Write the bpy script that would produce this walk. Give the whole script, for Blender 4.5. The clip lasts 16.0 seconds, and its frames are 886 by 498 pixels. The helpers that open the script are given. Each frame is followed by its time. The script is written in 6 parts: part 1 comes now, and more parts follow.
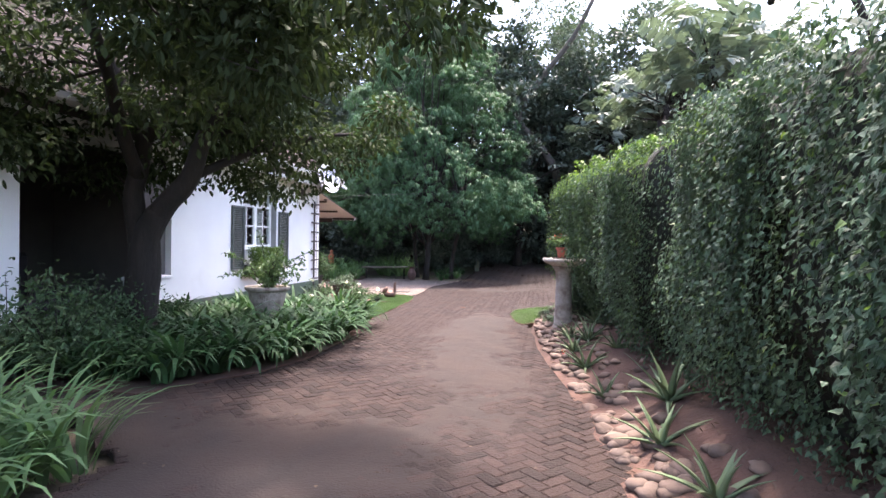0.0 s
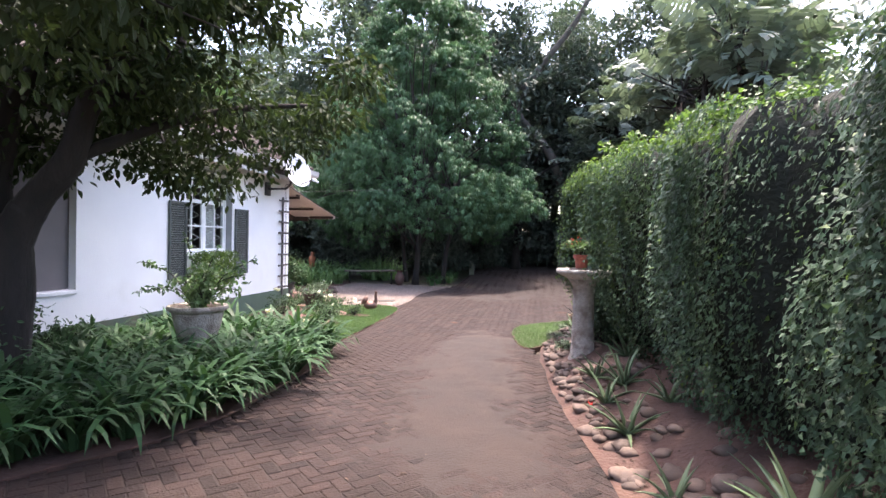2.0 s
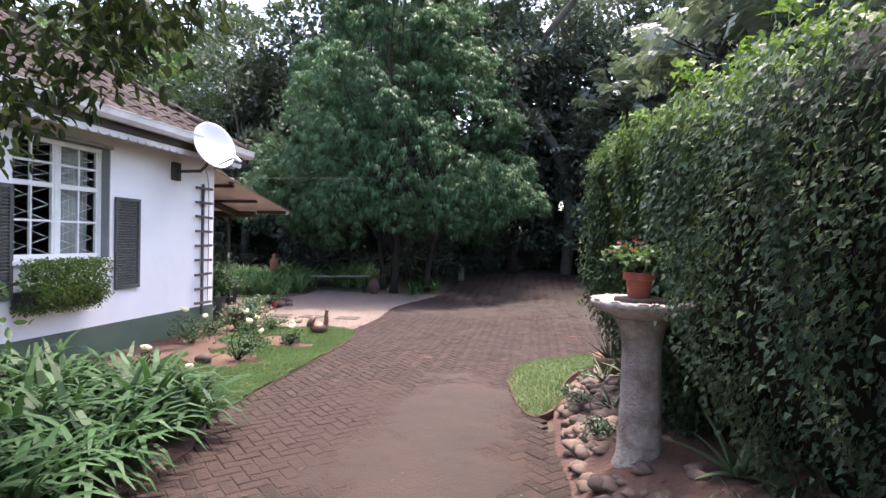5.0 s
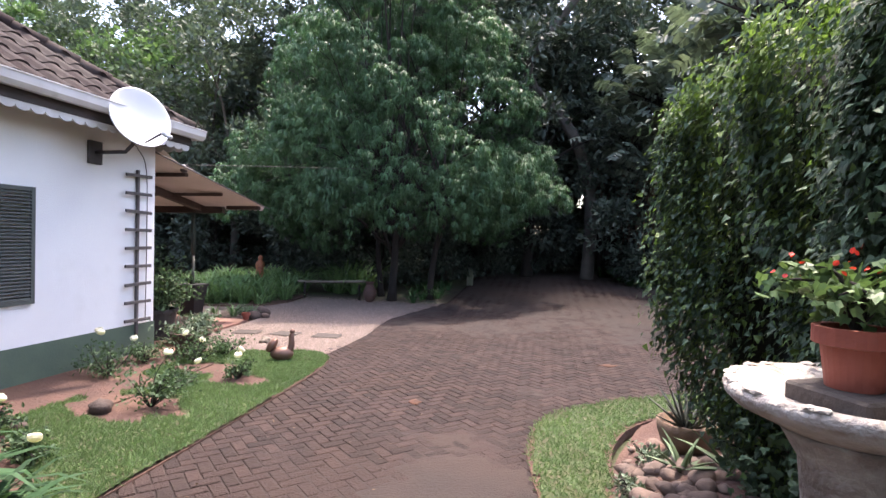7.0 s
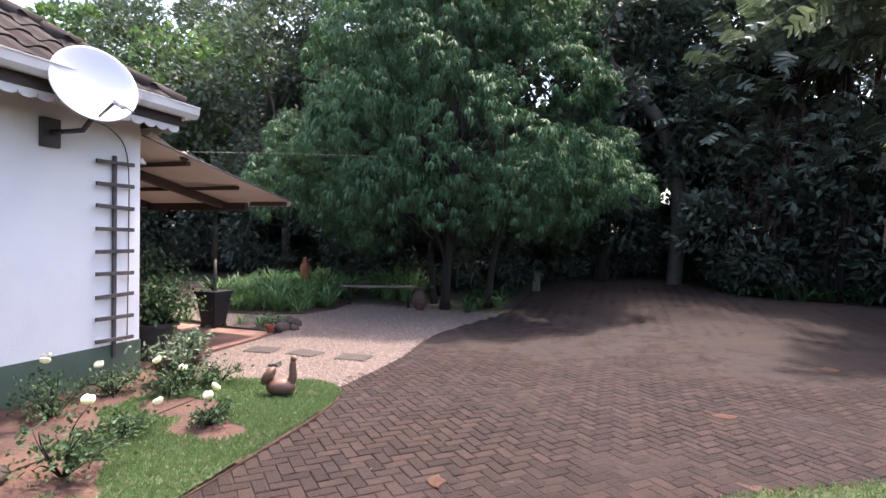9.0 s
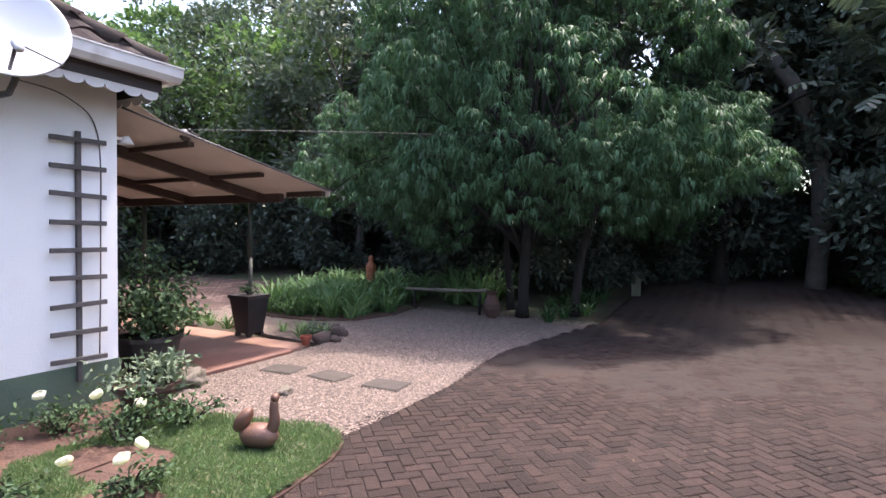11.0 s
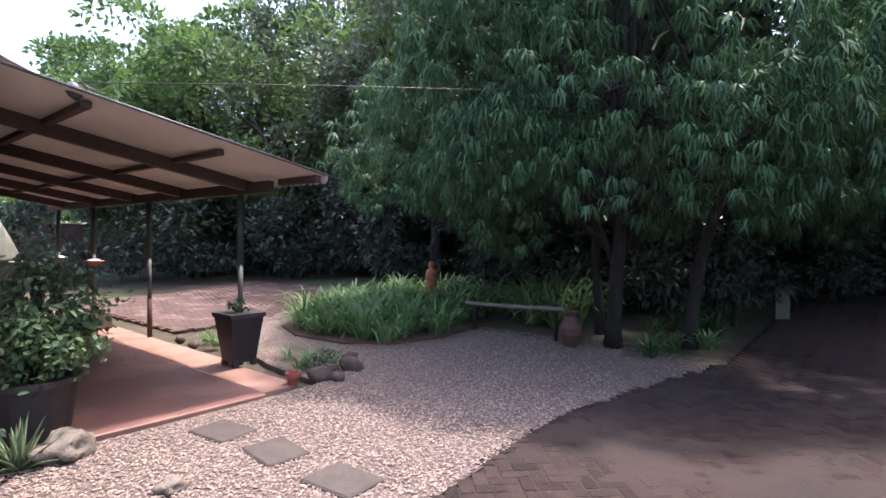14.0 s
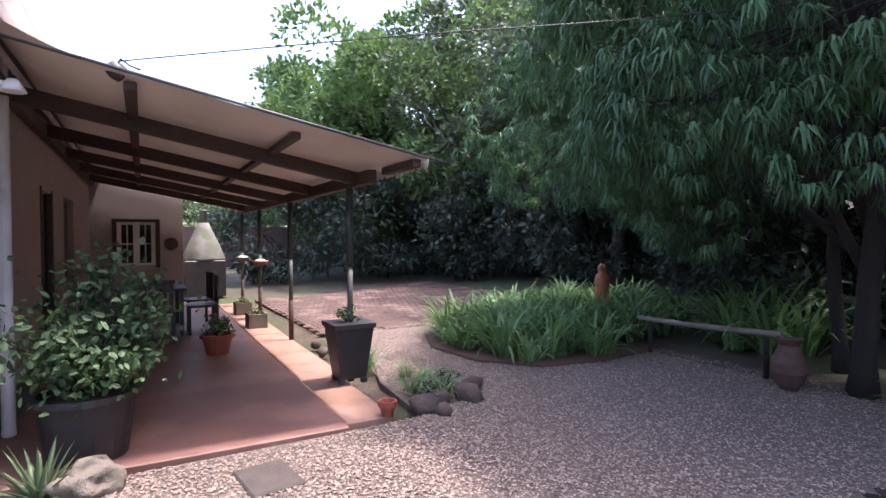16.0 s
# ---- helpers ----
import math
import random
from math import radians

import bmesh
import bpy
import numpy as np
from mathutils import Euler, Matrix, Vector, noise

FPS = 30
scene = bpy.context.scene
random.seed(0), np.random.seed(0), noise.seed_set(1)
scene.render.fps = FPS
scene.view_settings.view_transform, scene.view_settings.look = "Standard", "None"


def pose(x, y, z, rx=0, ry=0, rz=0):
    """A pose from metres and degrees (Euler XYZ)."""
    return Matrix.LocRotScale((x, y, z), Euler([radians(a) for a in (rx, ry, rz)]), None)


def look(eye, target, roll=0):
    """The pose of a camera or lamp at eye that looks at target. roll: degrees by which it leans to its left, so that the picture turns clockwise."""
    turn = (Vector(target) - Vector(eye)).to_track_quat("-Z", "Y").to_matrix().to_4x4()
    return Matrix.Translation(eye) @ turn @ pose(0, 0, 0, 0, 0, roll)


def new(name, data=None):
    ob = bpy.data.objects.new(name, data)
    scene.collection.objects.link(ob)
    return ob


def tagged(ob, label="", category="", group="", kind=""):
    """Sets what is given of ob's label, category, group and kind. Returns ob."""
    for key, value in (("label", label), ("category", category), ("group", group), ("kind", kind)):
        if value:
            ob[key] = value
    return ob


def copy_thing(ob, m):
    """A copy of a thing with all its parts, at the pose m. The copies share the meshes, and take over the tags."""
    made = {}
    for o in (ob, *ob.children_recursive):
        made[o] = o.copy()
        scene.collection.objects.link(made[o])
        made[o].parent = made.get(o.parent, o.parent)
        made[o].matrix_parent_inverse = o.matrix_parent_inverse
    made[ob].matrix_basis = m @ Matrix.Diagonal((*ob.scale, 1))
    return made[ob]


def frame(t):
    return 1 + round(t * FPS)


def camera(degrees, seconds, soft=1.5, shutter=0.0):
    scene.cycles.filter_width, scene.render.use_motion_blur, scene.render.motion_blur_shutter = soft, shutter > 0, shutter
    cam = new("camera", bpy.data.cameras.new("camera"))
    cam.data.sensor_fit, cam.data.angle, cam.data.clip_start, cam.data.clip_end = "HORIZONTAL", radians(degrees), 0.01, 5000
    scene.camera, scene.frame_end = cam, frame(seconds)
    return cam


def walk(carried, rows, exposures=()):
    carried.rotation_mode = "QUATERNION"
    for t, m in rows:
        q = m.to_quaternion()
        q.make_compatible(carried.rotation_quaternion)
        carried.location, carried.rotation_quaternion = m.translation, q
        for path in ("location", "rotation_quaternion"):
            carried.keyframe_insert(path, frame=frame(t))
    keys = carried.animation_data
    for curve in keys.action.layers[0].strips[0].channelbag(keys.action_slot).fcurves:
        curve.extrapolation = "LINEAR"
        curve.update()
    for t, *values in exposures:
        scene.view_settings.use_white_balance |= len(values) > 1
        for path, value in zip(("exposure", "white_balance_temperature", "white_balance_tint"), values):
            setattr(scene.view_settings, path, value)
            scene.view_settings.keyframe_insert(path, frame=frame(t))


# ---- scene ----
cam = camera(78.5, 16.0)
METRES, EYE, TILT, LEAN, TURN = 15.0, 1.5, 0.0, 0.0, 10.4
ROWS = [
    (0.0, 0.0, 0.0, 0.0, 0.01, -0.73, -1.1),
    (0.5, 0.0017, 0.0319, -0.0003, -0.26, -0.75, -1.13),
    (1.0, 0.0031, 0.0638, 0.0007, -0.39, -0.75, -1.13),
    (1.5, 0.0045, 0.0974, 0.0035, -0.56, -0.76, -1.15),
    (2.0, 0.0086, 0.1307, 0.0055, -0.53, -0.82, -1.17),
    (2.5, 0.0114, 0.1641, 0.0057, -0.65, -0.84, -1.19),
    (3.0, 0.016, 0.1978, 0.0063, -0.88, -0.87, -1.21),
    (3.5, 0.0207, 0.2325, 0.0064, -0.95, -0.89, -1.22),
    (4.0, 0.0259, 0.2666, 0.0078, -1.01, -0.9, -1.25),
    (6.5, 0.0483, 0.4336, 0.0095, -0.36, -0.97, -1.33),
    (7.0, 0.0516, 0.4676, 0.0106, 0.41, -0.99, -1.31),
    (7.5, 0.0543, 0.499, 0.012, 1.13, -1.09, -1.26),
    (8.0, 0.0594, 0.5306, 0.0124, 2.91, -1.16, -1.22),
    (8.5, 0.0636, 0.5616, 0.0115, 5.66, -1.21, -1.12),
    (9.0, 0.0673, 0.5913, 0.011, 7.89, -1.18, -1.02),
    (9.5, 0.0702, 0.6222, 0.0104, 11.66, -1.31, -0.88),
    (12.0, 0.0802, 0.7724, 0.0074, 20.23, -1.43, -0.51),
    (12.5, 0.0806, 0.8, 0.0083, 21.65, -1.37, -0.5),
    (13.0, 0.0815, 0.8305, 0.0079, 23.6, -1.45, -0.44),
    (13.5, 0.079, 0.8595, 0.0067, 27.23, -1.39, -0.36),
    (14.0, 0.0737, 0.8879, 0.0061, 29.9, -1.32, -0.34),
    (14.5, 0.0704, 0.9163, 0.007, 35.33, -1.38, -0.24),
    (15.0, 0.0657, 0.9443, 0.0062, 40.71, -1.39, -0.09),
    (15.5, 0.061, 0.9704, 0.0055, 44.73, -1.35, 0.05),
    (16.0, 0.0544, 0.9921, 0.0047, 50.69, -1.36, 0.2),
]
walk(cam, [(t, pose(0, 0, EYE, TILT, LEAN, TURN) @ pose(METRES * x, METRES * y, METRES * z, 90 + pitch, roll, yaw)) for t, x, y, z, yaw, pitch, roll in ROWS],
     exposures=[(0.0, 2.94, 6800, 18), (4.0, 2.62, 6900, 18), (7.0, 2.5, 6900, 18), (9.5, 2.4, 6850, 18), (12.5, 2.36, 6600, 16), (14.5, 2.42, 6500, 21), (16.0, 2.46, 6450, 22)])

# ---- world, sun, exposure ----
SUN_DIR = Vector((0.06, 0.30, 0.95)).normalized()
world = bpy.data.worlds.new("sky")
scene.world = world
world.use_nodes = True
wn = world.node_tree
sky = wn.nodes.new("ShaderNodeTexSky")
sky.sky_type = "NISHITA"
sky.sun_disc = False
sky.sun_elevation = math.asin(SUN_DIR.z)
sky.sun_rotation = math.atan2(SUN_DIR.x, SUN_DIR.y)
sky.dust_density = 3.5
sky.air_density = 1.0
sky.ozone_density = 1.0
wn.links.new(sky.outputs[0], wn.nodes["Background"].inputs[0])
wn.nodes["Background"].inputs[1].default_value = 0.15
sun_data = bpy.data.lights.new("sun", "SUN")
sun_data.energy, sun_data.angle, sun_data.color = 1.6, radians(3.0), (1.0, 0.95, 0.88)
sun = new("sun", sun_data)
sun.matrix_world = look(SUN_DIR * 60, (0, 0, 0))

# ---- materials ----
def mat(name, base, alt=None, rough=0.7, metal=0.0, scale=4.0, bump=0.0, bump_scale=40.0, island=0.0, objrand=0.0,
        stain=None, stain_scale=0.8, stain_lo=0.5, stain_hi=0.62, translucent=0.0, stretch=None, spec=0.5, tint=(1.2, 1.3, 0.8)):
    """A procedural surface: two colours mixed by noise, a larger stain, random value, bump."""
    m = bpy.data.materials.new(name)
    m.use_nodes = True
    nt = m.node_tree
    p = nt.nodes["Principled BSDF"]
    lk = nt.links.new
    geo = nt.nodes.new("ShaderNodeNewGeometry")
    src = geo.outputs["Position"]
    if stretch:
        mp = nt.nodes.new("ShaderNodeMapping")
        mp.inputs["Scale"].default_value = stretch
        lk(src, mp.inputs[0])
        src = mp.outputs[0]
    def noise_node(sc, detail=6.0):
        n = nt.nodes.new("ShaderNodeTexNoise")
        n.inputs["Scale"].default_value = sc
        n.inputs["Detail"].default_value = detail
        lk(src, n.inputs["Vector"])
        return n
    def ramp(sock, lo, hi):
        r = nt.nodes.new("ShaderNodeMapRange")
        r.inputs[1].default_value, r.inputs[2].default_value = lo, hi
        lk(sock, r.inputs[0])
        return r.outputs[0]
    def mixc(fac, a, b, blend="MIX"):
        x = nt.nodes.new("ShaderNodeMix")
        x.data_type, x.blend_type = "RGBA", blend
        for sock, v in ((x.inputs[0], fac), (x.inputs[6], a), (x.inputs[7], b)):
            if isinstance(v, (int, float)):
                sock.default_value = v
            elif isinstance(v, tuple):
                sock.default_value = (*v, 1)
            else:
                lk(v, sock)
        return x.outputs[2]
    col = mixc(ramp(noise_node(scale).outputs[0], 0.35, 0.65), tuple(base), tuple(alt or [c * 0.75 for c in base]))
    if stain:
        col = mixc(ramp(noise_node(stain_scale, 8.0).outputs[0], stain_lo, stain_hi), col, tuple(stain))
    for amount, sock in ((island, geo.outputs["Random Per Island"]), (objrand, None)):
        if amount:
            if sock is None:
                sock = nt.nodes.new("ShaderNodeObjectInfo").outputs["Random"]
            hsv = nt.nodes.new("ShaderNodeHueSaturation")
            mr = nt.nodes.new("ShaderNodeMapRange")
            mr.inputs[3].default_value, mr.inputs[4].default_value = 1 - amount, 1 + amount
            lk(sock, mr.inputs[0])
            lk(mr.outputs[0], hsv.inputs["Value"])
            lk(col, hsv.inputs["Color"])
            col = hsv.outputs[0]
    lk(col, p.inputs["Base Color"])
    p.inputs["Roughness"].default_value = rough
    p.inputs["Metallic"].default_value = metal
    p.inputs["Specular IOR Level"].default_value = spec
    if bump:
        b = nt.nodes.new("ShaderNodeBump")
        b.inputs["Strength"].default_value = bump
        b.inputs["Distance"].default_value = 0.02
        lk(noise_node(bump_scale, 4.0).outputs[0], b.inputs["Height"])
        lk(b.outputs[0], p.inputs["Normal"])
    if translucent:
        tr = nt.nodes.new("ShaderNodeBsdfTranslucent")
        mx = nt.nodes.new("ShaderNodeMixShader")
        mx.inputs[0].default_value = translucent
        tcol = mixc(1.0, col, tuple(tint), "MULTIPLY")
        lk(tcol, tr.inputs[0])
        lk(p.outputs[0], mx.inputs[1])
        lk(tr.outputs[0], mx.inputs[2])
        lk(mx.outputs[0], nt.nodes["Material Output"].inputs[0])
    return m


def leafmat(name, base, alt, rough=0.5, tr=0.25, island=0.35, spec=0.35):
    base, alt = [c * 1.15 for c in base], [c * 1.15 for c in alt]
    return mat(name, base, alt, rough=rough, scale=0.7, island=island, translucent=tr, spec=spec)


M = {
    "soil": mat("red_soil", (0.092, 0.046, 0.035), (0.064, 0.035, 0.028), 0.95, scale=3, bump=0.8, bump_scale=30, stain=(0.105, 0.056, 0.040), stain_scale=1.5),
    "forest": mat("forest_floor", (0.05, 0.040, 0.028), (0.075, 0.058, 0.036), 0.95, scale=4, bump=1, bump_scale=22, stain=(0.04, 0.055, 0.02), stain_scale=0.4),
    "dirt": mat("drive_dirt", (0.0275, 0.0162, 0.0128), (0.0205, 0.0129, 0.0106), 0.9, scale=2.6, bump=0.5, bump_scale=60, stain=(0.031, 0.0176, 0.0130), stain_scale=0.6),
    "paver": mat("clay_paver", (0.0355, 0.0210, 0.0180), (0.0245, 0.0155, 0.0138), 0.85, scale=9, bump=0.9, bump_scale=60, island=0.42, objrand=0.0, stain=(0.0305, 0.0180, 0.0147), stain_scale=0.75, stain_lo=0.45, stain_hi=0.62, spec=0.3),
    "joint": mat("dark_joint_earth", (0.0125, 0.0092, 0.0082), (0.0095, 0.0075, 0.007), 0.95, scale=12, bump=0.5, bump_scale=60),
    # near-black tone that puts the hedge's inner shade into the colour
    "hedge_core": mat("hedge_inner_shade", (0.020, 0.022, 0.015), (0.013, 0.015, 0.011), 0.95, scale=9, bump=0.8, bump_scale=25),
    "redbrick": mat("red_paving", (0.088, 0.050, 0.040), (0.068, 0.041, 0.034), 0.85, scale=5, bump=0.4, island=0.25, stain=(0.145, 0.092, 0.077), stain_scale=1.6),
    "gravel": mat("gravel_stone", (0.285, 0.215, 0.182), (0.17, 0.127, 0.108), 0.8, scale=22, island=0.5),
    "gravelbed": mat("gravel_bed", (0.165, 0.124, 0.105), (0.10, 0.076, 0.065), 0.95, scale=30, bump=1, bump_scale=60),
    "slab": mat("stepping_slab", (0.075, 0.060, 0.051), (0.056, 0.046, 0.041), 0.9, scale=6, bump=0.4, bump_scale=50),
    "patio": mat("red_polished_concrete", (0.205, 0.102, 0.082), (0.17, 0.087, 0.071), 0.5, scale=2, bump=0.1, stain=(0.26, 0.14, 0.11), stain_scale=1.3, spec=0.4),
    "patio2": mat("pale_concrete_strip", (0.33, 0.19, 0.145), (0.28, 0.155, 0.115), 0.8, scale=3, bump=0.2, stain=(0.24, 0.13, 0.09), stain_scale=1.7),
    "white": mat("white_plaster", (0.80, 0.79, 0.80), (0.76, 0.75, 0.77), 0.85, scale=1.5, bump=0.25, bump_scale=90, stain=(0.66, 0.64, 0.63), stain_scale=0.9, stain_lo=0.62, stain_hi=0.85),
    # cream plaster toned down: the awning's shade is put into the colour
    "cream": mat("shaded_cream_plaster", (0.37, 0.325, 0.31), (0.33, 0.29, 0.278), 0.85, scale=2, bump=0.2, bump_scale=80),
    "green": mat("green_plinth_paint", (0.085, 0.125, 0.09), (0.07, 0.105, 0.08), 0.7, scale=3, bump=0.2, stain=(0.13, 0.10, 0.075), stain_scale=1.6, stain_lo=0.58, stain_hi=0.75),
    "shutter": mat("grey_green_shutter_paint", (0.085, 0.095, 0.09), (0.065, 0.075, 0.072), 0.55, scale=6),
    "frame": mat("white_gloss_paint", (0.78, 0.78, 0.77), (0.70, 0.70, 0.69), 0.4, scale=8),
    "greyframe": mat("grey_reveal", (0.30, 0.31, 0.31), (0.25, 0.26, 0.26), 0.7, scale=5),
    "tile": mat("brown_roof_tile", (0.036, 0.025, 0.024), (0.026, 0.019, 0.019), 0.9, scale=6, bump=0.3, objrand=0.2, island=0.15, stain=(0.045, 0.036, 0.033), stain_scale=1.2, spec=0.2),
    "gutter": mat("white_gutter", (0.66, 0.65, 0.66), (0.52, 0.50, 0.50), 0.45, scale=2, stain=(0.3, 0.26, 0.24), stain_scale=2.5, stain_lo=0.6, stain_hi=0.8),
    "fascia": mat("dark_fascia", (0.05, 0.035, 0.035), (0.035, 0.028, 0.028), 0.6),
    "darkwood": mat("dark_stained_timber", (0.065, 0.040, 0.032), (0.045, 0.028, 0.024), 0.7, scale=10, bump=0.3, stretch=(1, 1, 4)),
    "trellis": mat("weathered_trellis", (0.10, 0.085, 0.085), (0.07, 0.062, 0.062), 0.8, scale=12, bump=0.3),
    "canvas": mat("cream_canvas", (0.64, 0.59, 0.56), (0.58, 0.53, 0.50), 0.85, scale=2, bump=0.2, bump_scale=20, translucent=0.12, tint=(1, 0.95, 0.9), stain=(0.48, 0.42, 0.39), stain_scale=0.9, stain_lo=0.55, stain_hi=0.8),
    "postgreen": mat("green_post_paint", (0.035, 0.05, 0.04), (0.03, 0.04, 0.034), 0.5),
    "steel": mat("bare_steel", (0.13, 0.13, 0.115), (0.09, 0.09, 0.08), 0.55, metal=0.2),
    "rust": mat("rusty_pole", (0.085, 0.04, 0.03), (0.06, 0.033, 0.027), 0.8, scale=15),
    "dish": mat("dish_enamel", (0.72, 0.72, 0.75), (0.66, 0.66, 0.70), 0.45, scale=3, stain=(0.5, 0.5, 0.52), stain_scale=5, stain_lo=0.66, stain_hi=0.8),
    "bracket": mat("dark_bracket", (0.08, 0.075, 0.08), (0.06, 0.055, 0.06), 0.5, metal=0.3),
    "plastic": mat("black_plastic", (0.022, 0.018, 0.02), (0.03, 0.026, 0.027), 0.5, scale=5),
    "terracotta": mat("terracotta", (0.30, 0.075, 0.045), (0.24, 0.06, 0.04), 0.7, scale=6, bump=0.15),
    "potstone": mat("grey_cast_pot", (0.19, 0.185, 0.165), (0.14, 0.138, 0.122), 0.9, scale=5, bump=0.4, stain=(0.12, 0.13, 0.09), stain_scale=3),
    "bath": mat("weathered_cast_stone", (0.40, 0.35, 0.31), (0.29, 0.245, 0.215), 0.9, scale=22, bump=1.0, bump_scale=45, stain=(0.20, 0.155, 0.13), stain_scale=7, stain_lo=0.48, stain_hi=0.66),
    "limed": mat("lime_crusted_stone", (0.50, 0.46, 0.42), (0.36, 0.32, 0.285), 0.9, scale=14, bump=0.9, bump_scale=40, stain=(0.30, 0.24, 0.20), stain_scale=9, stain_lo=0.52, stain_hi=0.66),
    "orange_soil": mat("orange_soil", (0.085, 0.036, 0.020), (0.055, 0.026, 0.016), 0.95, scale=14, bump=0.6),
    "woodpot": mat("wood_bowl", (0.20, 0.125, 0.08), (0.14, 0.09, 0.06), 0.75, scale=8, bump=0.3),
    "stone": mat("river_stone", (0.125, 0.083, 0.064), (0.080, 0.056, 0.046), 0.85, scale=5, bump=0.4, bump_scale=25, objrand=0.3, island=0.2),
    "darkstone": mat("dark_rock", (0.080, 0.055, 0.047), (0.048, 0.036, 0.032), 0.9, scale=5, bump=0.8, bump_scale=20, objrand=0.2),
    "copper": mat("copper_duck", (0.20, 0.105, 0.075), (0.15, 0.085, 0.07), 0.5, metal=0.4, scale=10, bump=0.2),
    "carved": mat("carved_red_wood", (0.36, 0.12, 0.055), (0.25, 0.085, 0.045), 0.65, scale=14, bump=0.5, bump_scale=30),
    "bark": mat("grey_brown_bark", (0.024, 0.018, 0.0155), (0.014, 0.011, 0.010), 0.95, scale=6, bump=1.0, bump_scale=14, stretch=(1, 1, 0.35)),
    "palebark": mat("pale_bark", (0.085, 0.075, 0.066), (0.052, 0.046, 0.041), 0.9, scale=4, bump=0.6, bump_scale=12),
    "log": mat("silvered_log", (0.18, 0.15, 0.12), (0.13, 0.11, 0.09), 0.9, scale=6, bump=0.6),
    "glass": None,
    "curtain": mat("pale_curtain", (0.62, 0.60, 0.57), (0.5, 0.48, 0.46), 0.9, scale=3),
    # indoor shade is put into this wall colour
    "darkroom": mat("room_shade_tone", (0.16, 0.145, 0.14), (0.13, 0.12, 0.115), 0.9, scale=2),
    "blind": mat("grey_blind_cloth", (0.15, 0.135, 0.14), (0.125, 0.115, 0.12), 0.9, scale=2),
    "cloth": mat("dark_upholstery", (0.03, 0.028, 0.035), (0.045, 0.04, 0.045), 0.95, scale=5),
    "wallbrown": mat("boundary_wall_plaster", (0.10, 0.065, 0.055), (0.075, 0.05, 0.045), 0.9, scale=1.5, bump=0.3),
    "white_petal": mat("white_petal", (0.80, 0.78, 0.68), (0.75, 0.70, 0.62), 0.7, scale=20, translucent=0.3),
    "red_petal": mat("red_petal", (0.65, 0.05, 0.035), (0.5, 0.04, 0.03), 0.6, scale=20, translucent=0.2),
    "ivory_petal": mat("ivory_paint", (0.75, 0.72, 0.66), (0.65, 0.6, 0.55), 0.7),
    # foliage
    "ivy": leafmat("ivy_leaf", (0.062, 0.098, 0.056), (0.038, 0.066, 0.040), 0.5, 0.22, 0.5, spec=0.2),
    "ivyyoung": leafmat("young_vine_leaf", (0.115, 0.175, 0.045), (0.080, 0.135, 0.042), 0.5, 0.35, 0.3),
    "mango": leafmat("glossy_drooping_leaf", (0.066, 0.134, 0.068), (0.042, 0.092, 0.048), 0.48, 0.26, 0.4, spec=0.25),
    "shade": leafmat("shade_tree_leaf", (0.032, 0.045, 0.020), (0.021, 0.032, 0.015), 0.65, 0.30, 0.4, spec=0.12),
    "wood_a": leafmat("dark_wood_leaf", (0.052, 0.072, 0.056), (0.038, 0.056, 0.046), 0.5, 0.15, 0.4),
    "wood_b": leafmat("bright_wood_leaf", (0.095, 0.160, 0.066), (0.070, 0.122, 0.056), 0.55, 0.3, 0.35),
    "wood_c": leafmat("olive_wood_leaf", (0.074, 0.100, 0.074), (0.052, 0.074, 0.058), 0.55, 0.25, 0.35),
    "strel": leafmat("banana_like_leaf", (0.125, 0.155, 0.128), (0.090, 0.120, 0.098), 0.4, 0.25, 0.35),
    "deadleaf": leafmat("dead_leaf", (0.095, 0.063, 0.048), (0.062, 0.043, 0.035), 0.9, 0.15, 0.35),
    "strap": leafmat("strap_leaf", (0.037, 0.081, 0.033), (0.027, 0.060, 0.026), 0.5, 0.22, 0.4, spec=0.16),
    # same strap leaf in a paler tone: sunlight is put into its colour
    "strap_lit": leafmat("sunlit_strap_leaf", (0.118, 0.195, 0.084), (0.078, 0.142, 0.064), 0.5, 0.3, 0.35, spec=0.22),
    "aloe": leafmat("aloe_leaf", (0.12, 0.165, 0.085), (0.085, 0.125, 0.075), 0.5, 0.08, 0.25),
    "darkaloe": leafmat("dark_aloe_leaf", (0.045, 0.045, 0.045), (0.055, 0.065, 0.05), 0.5, 0.05, 0.25),
    "grass": leafmat("lawn_blade", (0.110, 0.172, 0.078), (0.080, 0.132, 0.058), 0.6, 0.35, 0.35),
    "lawnbed": mat("lawn_thatch", (0.050, 0.078, 0.026), (0.066, 0.062, 0.030), 0.95, scale=9, bump=0.8, bump_scale=60),
    "rose": leafmat("rose_leaf", (0.060, 0.100, 0.050), (0.045, 0.078, 0.042), 0.55, 0.25, 0.4, spec=0.2),
    "shrub": leafmat("pot_shrub_leaf", (0.075, 0.13, 0.06), (0.10, 0.15, 0.055), 0.5, 0.25, 0.4),
    "silver": leafmat("silver_succulent", (0.135, 0.175, 0.115), (0.10, 0.14, 0.09), 0.6, 0.1, 0.25),
}


def glassmat():
    m = bpy.data.materials.new("window_glass")
    m.use_nodes = True
    p = m.node_tree.nodes["Principled BSDF"]
    p.inputs["Base Color"].default_value = (0.9, 0.95, 0.93, 1)
    p.inputs["Roughness"].default_value = 0.03
    p.inputs["Transmission Weight"].default_value = 1.0
    p.inputs["IOR"].default_value = 1.1
    return m


M["glass"] = glassmat()

# ---- building helpers ----
rng = np.random.default_rng(7)


